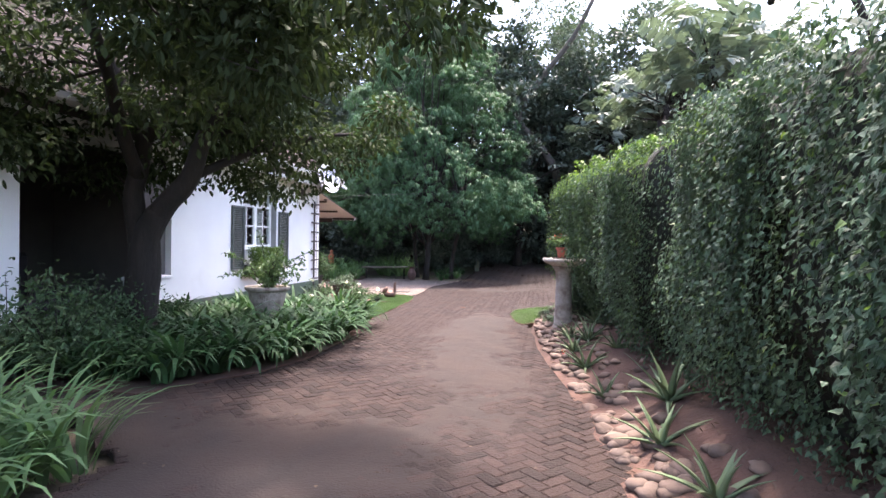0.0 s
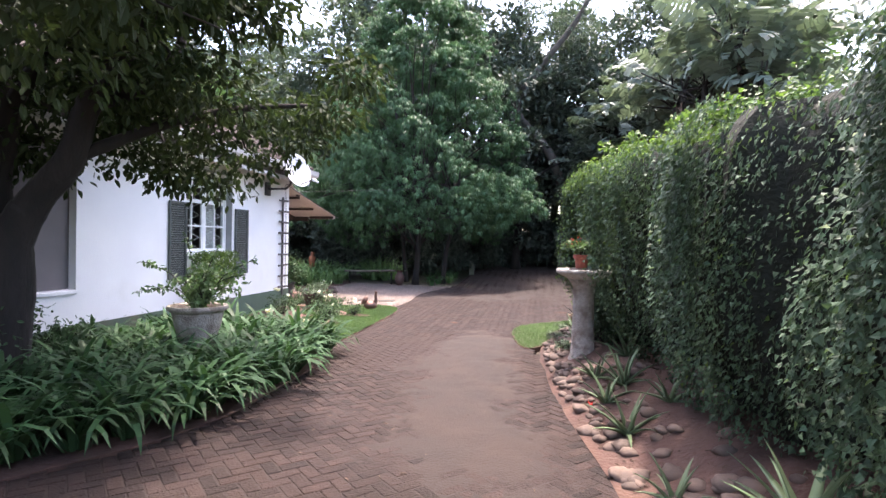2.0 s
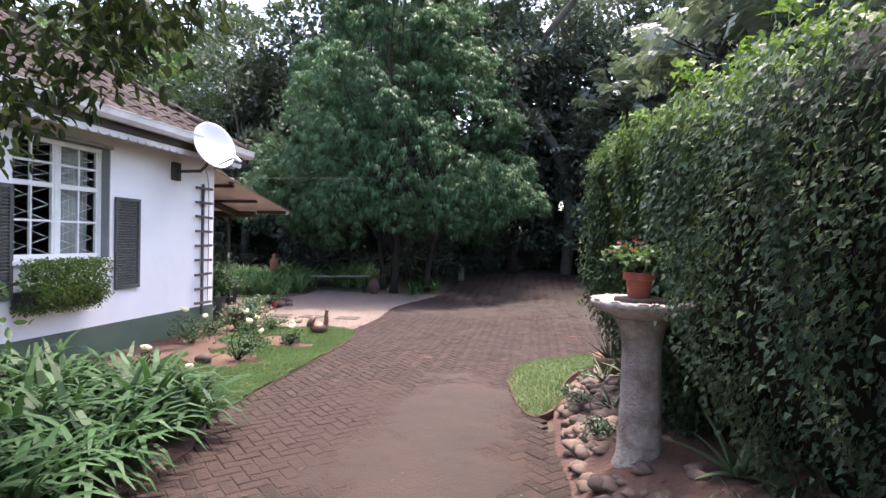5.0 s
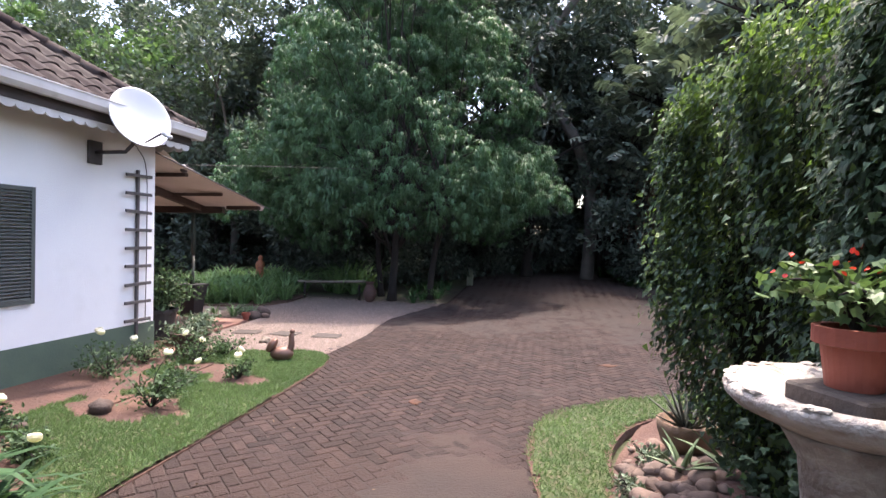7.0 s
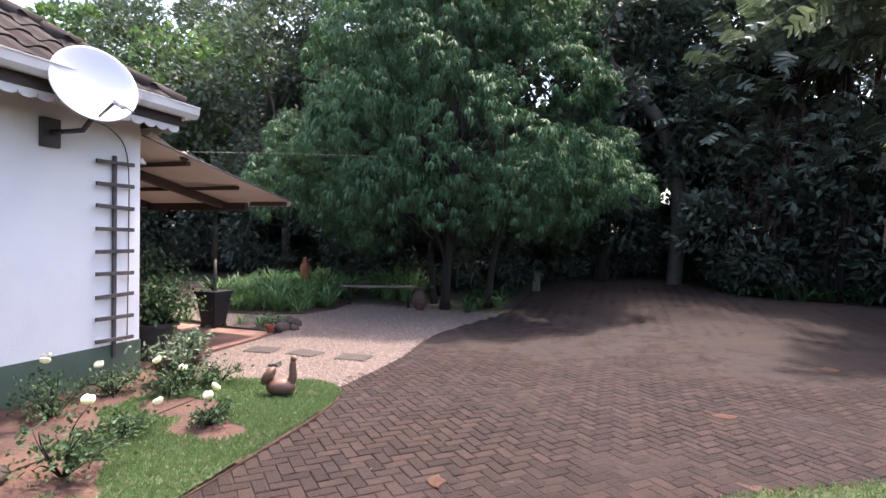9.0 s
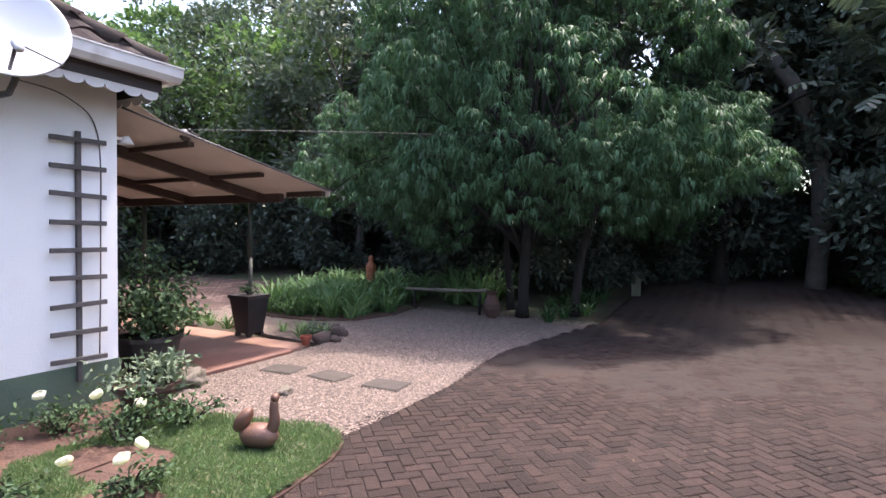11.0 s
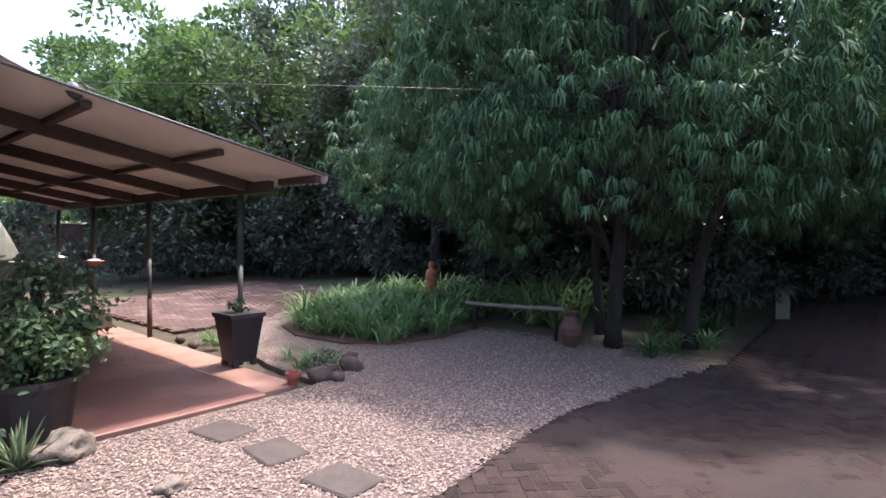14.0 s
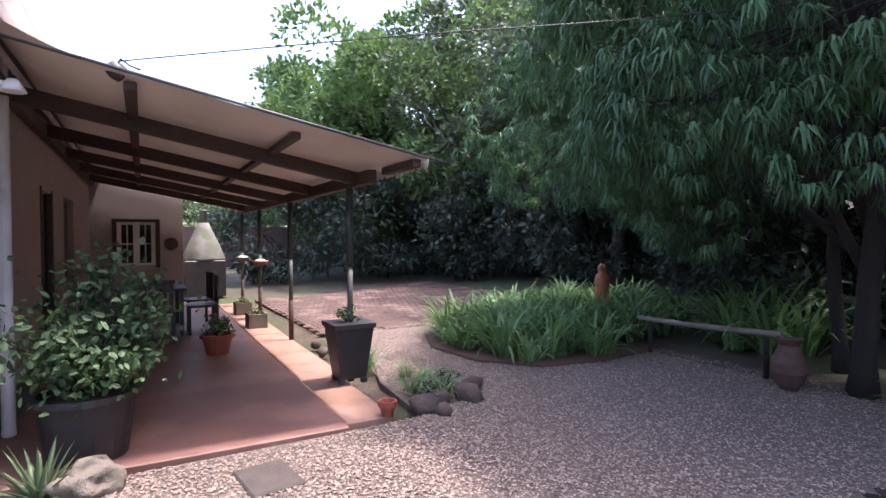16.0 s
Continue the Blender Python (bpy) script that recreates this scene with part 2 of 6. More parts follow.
def empty(name, x=0, y=0, z=0, label="", category="", group="", kind="", rz=0.0):
    ob = new(name)
    ob.empty_display_size = 0.1
    ob.matrix_world = pose(x, y, z, 0, 0, rz)
    return tagged(ob, label, category, group, kind)


def obj(name, me, material, parent=None, label="", smooth=False):
    if material is not None and not me.materials:
        me.materials.append(material)
    if smooth:
        me.polygons.foreach_set("use_smooth", [True] * len(me.polygons))
    ob = new(name, me)
    ob.parent = parent
    if label:
        ob["label"] = label
    return ob


def part(name, bm, material, parent, label="", smooth=False):
    """Links a bmesh as one mesh object under a thing or a part."""
    me = bpy.data.meshes.new(name)
    bm.to_mesh(me)
    bm.free()
    return obj(name, me, material, parent, label, smooth)


def npmesh(name, verts, faces):
    me = bpy.data.meshes.new(name)
    me.from_pydata(np.asarray(verts).tolist(), [], faces if isinstance(faces, list) else np.asarray(faces).tolist())
    return me


def box(bm, x0, x1, y0, y1, z0, z1, bevel=0.0, m=None):
    r = bmesh.ops.create_cube(bm, size=1)
    vs = r["verts"]
    for v in vs:
        v.co = Vector((x0 + (v.co.x + 0.5) * (x1 - x0), y0 + (v.co.y + 0.5) * (y1 - y0), z0 + (v.co.z + 0.5) * (z1 - z0)))
    if bevel:
        es = list({e for v in vs for e in v.link_edges})
        out = bmesh.ops.bevel(bm, geom=es, offset=bevel, segments=1, affect="EDGES")
        vs = list({v for f in out["faces"] for v in f.verts} | {v for v in vs if v.is_valid})
    if m is not None:
        bmesh.ops.transform(bm, matrix=m, verts=vs)
    return bm


def boxbm(*a, **k):
    return box(bmesh.new(), *a, **k)


def lathe(profile, n=28, wob=0.0):
    """A turned shape from (radius, height) pairs."""
    bm = bmesh.new()
    rings = []
    for r, z in profile:
        rings.append([bm.verts.new(((r * (1 + wob * math.sin(5 * a + z * 9))) * math.cos(a), (r * (1 + wob * math.cos(4 * a + z * 7))) * math.sin(a), z))
                      for a in (2 * math.pi * i / n for i in range(n))])
    for a, b in zip(rings, rings[1:]):
        for i in range(n):
            bm.faces.new((a[i], a[(i + 1) % n], b[(i + 1) % n], b[i]))
    bm.faces.new(rings[0][::-1])
    bm.faces.new(rings[-1])
    return bm


def tube_arrays(points, radii, n=8):
    """Vertices and quads of a tapered tube along a line."""
    pts = [Vector(p) for p in points]
    verts, faces = [], []
    side = None
    for i, p in enumerate(pts):
        d = (pts[min(i + 1, len(pts) - 1)] - pts[max(i - 1, 0)]).normalized()
        if side is None:
            side = d.orthogonal().normalized()
        side = (side - d * side.dot(d)).normalized()
        up = d.cross(side)
        for k in range(n):
            a = 2 * math.pi * k / n
            verts.append(tuple(p + (side * math.cos(a) + up * math.sin(a)) * radii[i]))
    for i in range(len(pts) - 1):
        for k in range(n):
            faces.append((i * n + k, i * n + (k + 1) % n, (i + 1) * n + (k + 1) % n, (i + 1) * n + k))
    faces.append(tuple(range(n))[::-1])
    faces.append(tuple(range((len(pts) - 1) * n, len(pts) * n)))
    return verts, faces


def join_arrays(chunks):
    verts, faces = [], []
    for v, f in chunks:
        o = len(verts)
        verts += list(v)
        faces += [tuple(i + o for i in q) for q in f]
    return verts, faces


def tube(name, points, radii, material, parent=None, n=8, label=""):
    if isinstance(radii, (int, float)):
        radii = [radii] * len(points)
    v, f = tube_arrays(points, radii, n)
    return obj(name, npmesh(name, v, f), material, parent, label, smooth=True)


def smooth_line(points, steps=4):
    """Catmull-Rom through the given points."""
    p = [Vector(q) for q in points]
    out = []
    for i in range(len(p) - 1):
        a, b, c, d = p[max(i - 1, 0)], p[i], p[i + 1], p[min(i + 2, len(p) - 1)]
        for s in range(steps):
            t = s / steps
            out.append(0.5 * (2 * b + (c - a) * t + (2 * a - 5 * b + 4 * c - d) * t * t + (3 * b - a - 3 * c + d) * t ** 3))
    return out + [p[-1]]


def unit(a):
    return a / np.maximum(np.linalg.norm(a, axis=1, keepdims=True), 1e-6)


DIAMOND = (np.array([(0, 0, 0), (0.45, 0.5, 0.06), (1, 0, -0.04), (0.45, -0.5, 0.06)]), [(0, 1, 2), (0, 2, 3)])
OVAL = (np.array([(0, 0, 0), (0.3, 0.42, 0.05), (0.7, 0.40, 0.03), (1, 0, -0.08), (0.7, -0.40, 0.03), (0.3, -0.42, 0.05)]), [(0, 1, 2, 3), (0, 3, 4, 5)])
LOBE = (np.array([(0, 0, 0), (0.02, 0.5, 0.05), (0.48, 0.30, 0.05), (1, 0, -0.06), (0.48, -0.30, 0.05), (0.02, -0.5, 0.05)]), [(0, 1, 2, 3), (0, 3, 4, 5)])
LOBED = (np.array([(0, 0, 0), (-0.08, 0.45, 0.04), (0.42, 0.50, 0.06), (0.48, 0.24, 0.05), (1, 0, -0.06), (0.48, -0.24, 0.05), (0.42, -0.50, 0.06), (-0.08, -0.45, 0.04)]),
         [(0, 1, 2, 3), (0, 3, 4), (0, 4, 5), (0, 5, 6, 7)])


def leaves(P, D, L, W, N=None, shape=DIAMOND):
    """Leaf blades at points P along D, lengths L and widths W; returns vertex array and face list."""
    n = len(P)
    D = unit(D)
    if N is None:
        N = rng.normal(size=(n, 3)) * 0.6 + np.array((0, 0, 1.0))
    S = unit(np.cross(N, D))
    U = np.cross(D, S)
    t, fs = shape
    L, W = np.broadcast_to(L, (n,)), np.broadcast_to(W, (n,))
    V = P[:, None, :] + t[None, :, 0:1] * (L[:, None] * D)[:, None, :] + t[None, :, 1:2] * (W[:, None] * S)[:, None, :] + t[None, :, 2:3] * (L[:, None] * U)[:, None, :]
    k = len(t)
    F = []
    off = (np.arange(n) * k)
    cols = [np.stack([off + i for i in f], axis=1).tolist() for f in fs]
    for c in cols:
        F += c
    return V.reshape(-1, 3), F


def add(a, b):
    """Joins two (vertices, faces) pairs of arrays."""
    o = len(a[0])
    return np.vstack([a[0], b[0]]), a[1] + [tuple(i + o for i in f) for f in b[1]]


def straps(P, az, L, W, lean, droop, seg=5):
    """Arching strap leaves from points P."""
    n = len(P)
    s = np.linspace(0, 1, seg + 1)
    th = lean[:, None] + droop[:, None] * s[None, :] ** 1.3
    step = (L / seg)[:, None]
    r = np.concatenate([np.zeros((n, 1)), np.cumsum(np.sin(th[:, :-1]) * step, axis=1)], axis=1)
    z = np.concatenate([np.zeros((n, 1)), np.cumsum(np.cos(th[:, :-1]) * step, axis=1)], axis=1)
    w = W[:, None] * np.array([0.75, 1.0, 1.0, 0.9, 0.62, 0.06])[None, :seg + 1] * 0.5
    cx, cy = np.cos(az)[:, None], np.sin(az)[:, None]
    base = np.stack([P[:, 0:1] + r * cx, P[:, 1:2] + r * cy, P[:, 2:3] + z], axis=2)
    sv = np.stack([-cy * w, cx * w, np.zeros_like(w)], axis=2)
    V = np.stack([base - sv, base + sv], axis=2).reshape(-1, 3)
    k = 2 * (seg + 1)
    off = np.arange(n) * k
    F = []
    for i in range(seg):
        F += np.stack([off + 2 * i, off + 2 * i + 1, off + 2 * i + 3, off + 2 * i + 2], axis=1).tolist()
    return V, F


def inside(x, y, poly):
    x, y = np.asarray(x, float), np.asarray(y, float)
    c = np.zeros(x.shape, bool)
    for (x0, y0), (x1, y1) in zip(poly, poly[1:] + poly[:1]):
        if y0 != y1:
            c ^= ((y0 > y) != (y1 > y)) & (x < (x1 - x0) * (y - y0) / (y1 - y0) + x0)
    return c


def round_poly(points, steps=4):
    q = smooth_line([(*p, 0) for p in points + points[:1]], steps)
    return [(v.x, v.y) for v in q[:-1]]


def sheet(poly, z, thick=0.03):
    """A flat area with thickness from an outline."""
    bm = bmesh.new()
    f = bm.faces.new([bm.verts.new((x, y, z)) for x, y in poly])
    if f.normal.z < 0:
        f.normal_flip()
    ext = bmesh.ops.extrude_face_region(bm, geom=[f])
    bmesh.ops.translate(bm, vec=(0, 0, -thick), verts=[v for v in ext["geom"] if isinstance(v, bmesh.types.BMVert)])
    bmesh.ops.recalc_face_normals(bm, faces=bm.faces)
    bmesh.ops.triangulate(bm, faces=bm.faces)
    return bm


def nz(x, y, s, seed=0.0):
    return noise.noise(Vector((x * s + seed, y * s - seed, seed * 1.7)))

# ---- ground and paving ----
def zup(y):
    """The garden climbs gently past the gravel yard."""
    return 0.05 * min(max(0.0, y - 19.5), 8.0)


DRIVE = [(-2.8, -8), (-2.65, 3.1), (-3.6, 3.75), (-5.6, 3.8), (-5.6, 4.35), (-3.75, 4.45), (-3.1, 5.5), (-2.84, 6.3), (-2.85, 8.7), (-3.15, 9.6), (-3.2, 13.2),
         (-3.52, 14.2), (-3.45, 15.8), (-3.6, 17.6), (-3.3, 19.4), (-2.9, 20.6), (-2.9, 24.3), (-2.6, 34), (1.2, 34), (1.2, 28.6), (2.23, 24.8), (5.2, 24.0), (5.0, 22.5),
         (4.0, 20), (3.5, 17), (3.0, 14.4), (1.2, 13.5), (0.13, 12.86), (-0.5, 12.2), (-0.62, 11.3), (-0.45, 10.4), (-0.15, 9.5), (0.02, 7.5), (0.32, 5.7), (0.55, 3.5), (0.75, 0), (0.8, -8)]
LAWN = [(-3.17, 9.3), (-3.22, 13.2), (-3.56, 14.15), (-4.2, 14.05), (-5.0, 13.85), (-5.1, 13.0), (-5.0, 11.6), (-4.95, 10.6), (-4.3, 9.3)]
LAWN_R = [(-0.62, 11.3), (-0.5, 12.15), (0.1, 12.8), (1.2, 13.45), (2.2, 13.9), (2.4, 13.3), (1.0, 12.7), (0.35, 12.2), (0.05, 11.5), (-0.05, 10.6), (-0.32, 10.1), (-0.5, 10.5)]
BED = [(-3.75, 4.5), (-3.1, 5.55), (-2.87, 6.3), (-2.88, 8.7), (-3.2, 9.45), (-4.4, 9.55), (-5.85, 9.6), (-5.9, 4.6)]
GRAVEL = [(-3.52, 14.2), (-3.47, 15.8), (-3.62, 17.6), (-3.32, 19.4), (-2.92, 20.6), (-3.1, 22.2), (-4.0, 21.9), (-5.6, 21.0), (-7.0, 21.4), (-10.2, 20.4), (-10.4, 18.0), (-7.3, 17.0), (-6.1, 16.9), (-6.0, 14.5), (-5.6, 14.0), (-4.2, 14.0)]
ISLAND = [(-9.6, 18.7), (-8.6, 18.3), (-7.6, 18.4), (-6.95, 18.9), (-6.8, 19.8), (-7.0, 21.0), (-7.4, 22.6), (-9.4, 23.4), (-10.8, 22.4), (-10.6, 20.2)]


def make_ground():
    """One sheet to the horizon, finer and gently uneven near the garden."""
    xs = np.concatenate([np.linspace(-900, -60, 8), np.linspace(-50, 40, 61), np.linspace(60, 900, 8)])
    ys = np.concatenate([np.linspace(-900, -30, 8), np.linspace(-20, 60, 55), np.linspace(80, 900, 8)])
    v, f = [], []
    for y in ys:
        for x in xs:
            far = max(0.0, min(1.0, (y - 26) / 8)) if x > -20 else 1.0
            v.append((x, y, -0.07 + zup(y) + 0.12 * far * (0.5 + nz(x, y, 0.21))))
    nx = len(xs)
    for j in range(len(ys) - 1):
        for i in range(nx - 1):
            f.append((j * nx + i, j * nx + i + 1, (j + 1) * nx + i + 1, (j + 1) * nx + i))
    tagged(obj("ground", npmesh("ground", v, f), M["forest"]), "dark leaf-strewn earth under the garden trees", "ground", kind="structure")


def grid_layer(name, poly, res, zf, material, label, category, skirt=0.06):
    """A finely divided area inside an outline whose height follows zf."""
    px, py = [p[0] for p in poly], [p[1] for p in poly]
    xs = np.arange(min(px) - res, max(px) + 2 * res, res)
    ys = np.arange(min(py) - res, max(py) + 2 * res, res)
    X, Y = np.meshgrid(xs, ys)
    I = inside(X, Y, poly)
    keep = I[:-1, :-1] & I[1:, :-1] & I[:-1, 1:] & I[1:, 1:]
    idx = -np.ones(X.shape, int)
    v, f = [], []
    def vid(j, i):
        if idx[j, i] < 0:
            idx[j, i] = len(v)
            v.append((X[j, i], Y[j, i], zf(X[j, i], Y[j, i])))
        return int(idx[j, i])
    for j, i in zip(*np.nonzero(keep)):
        f.append((vid(j, i), vid(j, i + 1), vid(j + 1, i + 1), vid(j + 1, i)))
    return tagged(obj(name, npmesh(name, v, f), material, smooth=True), label, category, kind="structure")


make_ground()
part_base = part("driveway_base", sheet(DRIVE, -0.012, 0.05), M["joint"], None)
tagged(part_base, "brown earth bedding under the brick driveway", "driveway", kind="structure")
driveway = empty("driveway", 0, 0, 0, "worn red-brown clay brick driveway laid in herringbone", "driveway", kind="structure")


def dust(x, y):
    """Height of the silt against the brick tops: full in the wheel track and the near bay, thin elsewhere."""
    track = math.exp(-((x + 0.75 + 0.10 * (y - 6)) / 0.62) ** 2) * min(max(0.0, y - 3.6), 1) * min(max(0.0, (12.2 - y) / 2), 1)
    bay = min(max(0.0, (5.2 - y) / 1.4), 1) * min(max(0.0, (-0.35 - x) / 0.9), 1)
    far = min(max(0.0, (y - 15.5) / 2), 1)
    cover = min(1.0, max(track, bay, 0.75 * far))
    return (zup(y) - 0.0068 + 0.0098 * cover + 0.005 * nz(x, y, 0.6, 3.1) + 0.004 * nz(x, y, 2.3, 9.0)
            + 0.003 * nz(x, y, 7.0, 5.0) + 0.0024 * nz(x, y, 15.0, 1.0))


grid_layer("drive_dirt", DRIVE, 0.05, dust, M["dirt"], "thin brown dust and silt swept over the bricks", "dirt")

# soil of the beds, edges a little higher than the drive
tagged(part("bed_soil", sheet(BED, 0.012, 0.12), M["soil"], None), "dark red soil of a planting bed beside the house", "flower bed", kind="structure")
tagged(part("house_soil", sheet([(-5.95, 9.4), (-4.2, 9.4), (-4.5, 11), (-4.6, 13.2), (-5.0, 14.0), (-5.95, 13.95)], 0.025, 0.1), M["soil"], None), "bare red soil strip along the house wall", "flower bed", kind="structure")
tagged(part("gravel_bed", sheet(GRAVEL, -0.006, 0.06), M["gravelbed"], None), "bedding of the pale gravel yard", "gravel", kind="structure")
tagged(part("lawn_soil", sheet(round_poly(LAWN, 3), 0.012, 0.08), M["soil"], None), "cut soil edge under the lawn", "soil", kind="structure")
tagged(part("lawn_soil_patch", sheet(round_poly(LAWN_R, 3), 0.012, 0.08), M["soil"], None), "cut soil edge under the lawn patch", "soil", kind="structure")
HOLES = [(-4.3, 11.45, 0.62, 0.38), (-4.8, 10.25, 0.5, 0.3), (-3.9, 12.6, 0.34, 0.24), (-4.5, 12.95, 0.4, 0.3), (-4.1, 9.9, 0.42, 0.3), (-5.0, 11.95, 0.42, 0.5)]


def hole_depth(x, y):
    """1 deep inside a ragged planting pocket, 0 on the turf."""
    best = 0.0
    for hx, hy, a, b in HOLES:
        d = ((x - hx) / a) ** 2 + ((y - hy) / b) ** 2 + 0.75 * nz(x, y, 3.3, 6.0) + 0.4 * nz(x, y, 8.0, 2.0)
        best = max(best, min(1.0, (1 - d) * 2.5))
    return best


def lawn_z(x, y):
    return 0.034 + 0.022 * nz(x, y, 1.8) + 0.012 * nz(x, y, 5.0) - 0.075 * hole_depth(x, y)


def lawn(name, poly, count, label, zf):
    p = round_poly(poly, 3)
    grid_layer(name, p, 0.06, zf, M["lawnbed"], label, "lawn")
    px, py = [q[0] for q in p], [q[1] for q in p]
    x = rng.uniform(min(px), max(px), count * 3)
    y = rng.uniform(min(py), max(py), count * 3)
    k = inside(x, y, p)
    x, y = x[k], y[k]
    k = np.array([hole_depth(a, b) <= 0.05 for a, b in zip(x, y)])
    x, y = x[k][:count], y[k][:count]
    n = len(x)
    P = np.stack([x, y, np.array([zf(a, b) for a, b in zip(x, y)]) - 0.004], axis=1)
    D = rng.normal(size=(n, 3)) * 0.8 + np.array((0, 0, 0.55))
    D[:, 2] = np.abs(D[:, 2]) + 0.1
    v, f = leaves(P, D, rng.uniform(0.025, 0.06, n), rng.uniform(0.005, 0.009, n))
    tagged(obj(name + "_grass", npmesh(name + "_grass", v, f), M["grass"]), "short bright green lawn grass blades", "grass", kind="stuff")


lawn("lawn", LAWN, 42000, "patchy green lawn with cut-out planting pockets", lawn_z)
lawn("lawn_patch", LAWN_R, 13000, "small curved green lawn patch at the drive edge", lambda x, y: 0.026 + 0.01 * nz(x, y, 2.0))


def drive_right(y):
    ys = [-8, 0, 3.5, 5.7, 7.5, 9.5, 10.4, 11.4, 12.2, 13.2]
    xs = [0.8, 0.75, 0.55, 0.32, 0.02, -0.15, -0.1, 0.1, 0.4, 1.3]
    return float(np.interp(y, ys, xs))


def hedge_face(y):
    return 1.5 - 0.105 * y


def bank_z(x, y):
    u = (x - drive_right(y)) / max(0.2, hedge_face(y) + 0.55 - drive_right(y))
    u = min(max(u, 0), 1.0)
    k = min(max((y - 6.0) / 2.0, 0), 1)
    rise = (1 - k) * u * u * (3 - 2 * u) + k * (1 - (1 - u) ** 3)
    return -0.004 + 0.36 * rise * (1 if y < 10.3 else max(0.35, 1 - (y - 10.3) / 2.5)) + 0.03 * nz(x, y, 2.1, 4)


def make_bank():
    v, f = [], []
    ys, us = np.linspace(-6, 13.1, 110), np.linspace(0, 2.0, 24)
    for y in ys:
        x0 = drive_right(y) - 0.03
        for u in us:
            x = x0 + u * (hedge_face(y) + 0.55 - x0)
            v.append((x, y, bank_z(x, y)))
    for j in range(len(ys) - 1):
        for i in range(len(us) - 1):
            f.append((j * 24 + i, j * 24 + i + 1, j * 24 + i + 25, j * 24 + i + 24))
    tagged(obj("garden_bank", npmesh("garden_bank", v, f), M["soil"], smooth=True), "sloping bank of bare red soil under the hedge", "flower bed", kind="structure")


make_bank()

# patio
patio = empty("patio", 0, 0, 0, "red polished concrete patio floor under the awning", "patio floor", kind="structure")
part("floor_slab", boxbm(-15.3, -6.05, 13.8, 16.22, -0.06, 0.035, 0.008), M["patio"], patio)
for i in range(6):
    x1 = -6.2 - 1.5 * i if i else -6.15
    part("edge_slab", boxbm(-6.2 - 1.5 * (i + 1) + 0.008, x1, 16.228, 16.72 if i else 16.66, -0.06, 0.03 + (0.006 if i % 2 else 0), 0.01), M["patio2"], patio, "paler concrete edge slab")
REDPAVE = [(-16, 17.2), (-10.6, 17.3), (-10.6, 20.2), (-11.4, 22.6), (-17, 22.6)]
tagged(part("brick_terrace_base", sheet(REDPAVE, -0.02, 0.05), M["soil"], None), "soil bed of the sunny brick terrace", "terrace", kind="structure")
for k, (sx, sy, rz) in enumerate([(-5.48, 15.47, 8), (-4.80, 15.52, -6), (-4.06, 15.54, 5)]):
    s = part("stepping_stone", boxbm(-0.22, 0.22, -0.17, 0.17, -0.03, 0.022, 0.012), M["slab"], None)
    s.matrix_world = pose(sx, sy, 0, 0, 0, rz)
    tagged(s, "flat grey-brown concrete stepping slab set in gravel", "stepping stone", "stepping stones in the gravel")

# boundary wall at the back of the garden
bw = empty("boundary_wall", 0, 0, 0, "dim brown plastered boundary wall behind the trees", "wall", kind="structure")
part("wall_north", boxbm(-32, 14, 36.5, 36.75, -0.2, 2.1), M["wallbrown"], bw)
part("wall_west", boxbm(-32.25, -32, -6, 36.75, -0.2, 2.1), M["wallbrown"], bw)
part("wall_east", boxbm(14, 14.25, -6, 36.75, -0.2, 2.1), M["wallbrown"], bw)

# ---- house ----
house = empty("house", 0, 0, 0, "white plastered bungalow with green plinth and brown tiled roof", "house")
WX, CY = -5.95, 13.8
T = 0.25


def wall_x(y0, y1, z0, z1, material, name="wall", off=0.0):
    return part(name, boxbm(WX - T, WX + off, y0, y1, z0, z1), material, house)


# east wall in pieces round the window and the porch opening
WY0, WY1, WZ0, WZ1 = 10.04, 11.42, 1.27, 2.74
PY0, PY1, PZ0, PZ1 = 5.28, 7.89, 0.82, 2.74
wall_x(PY1, WY0, 0.0, 3.0, M["white"])
wall_x(WY1, CY, 0.0, 3.0, M["white"])
wall_x(WY0, WY1, 0.0, WZ0, M["white"])
wall_x(WY0, WY1, WZ1, 3.0, M["white"])
wall_x(-1.0, PY0, 0.0, 3.0, M["white"])
wall_x(7.15, PY1, 0.0, PZ0, M["white"])
wall_x(PY0, PY1, PZ1, 3.0, M["white"])
part("sill", boxbm(WX - T - 0.02, WX + 0.03, 7.13, PY1 + 0.0, PZ0 + 0.003, PZ0 + 0.06, 0.01), M["white"], house, "rounded white porch sill")
part("plinth", boxbm(WX, WX + 0.012, 7.15, CY + 0.012, -0.1, 0.42), M["green"], house, "dark green painted plinth band")
part("plinth", boxbm(-15.3, WX - 0.002, CY, CY + 0.012, -0.1, 0.30), M["green"], house, "dark green painted plinth band")
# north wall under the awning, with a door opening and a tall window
part("wall", boxbm(-9.2, WX - T, CY - T, CY - 0.001, 0, 3.0), M["cream"], house, "cream plaster with the awning's shade in its colour")
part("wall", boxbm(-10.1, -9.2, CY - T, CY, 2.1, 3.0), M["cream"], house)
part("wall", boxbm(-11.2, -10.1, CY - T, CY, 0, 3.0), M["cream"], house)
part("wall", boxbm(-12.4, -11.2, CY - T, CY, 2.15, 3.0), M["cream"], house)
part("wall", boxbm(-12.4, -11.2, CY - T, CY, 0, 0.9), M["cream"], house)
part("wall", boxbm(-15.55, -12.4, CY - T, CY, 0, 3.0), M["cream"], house)
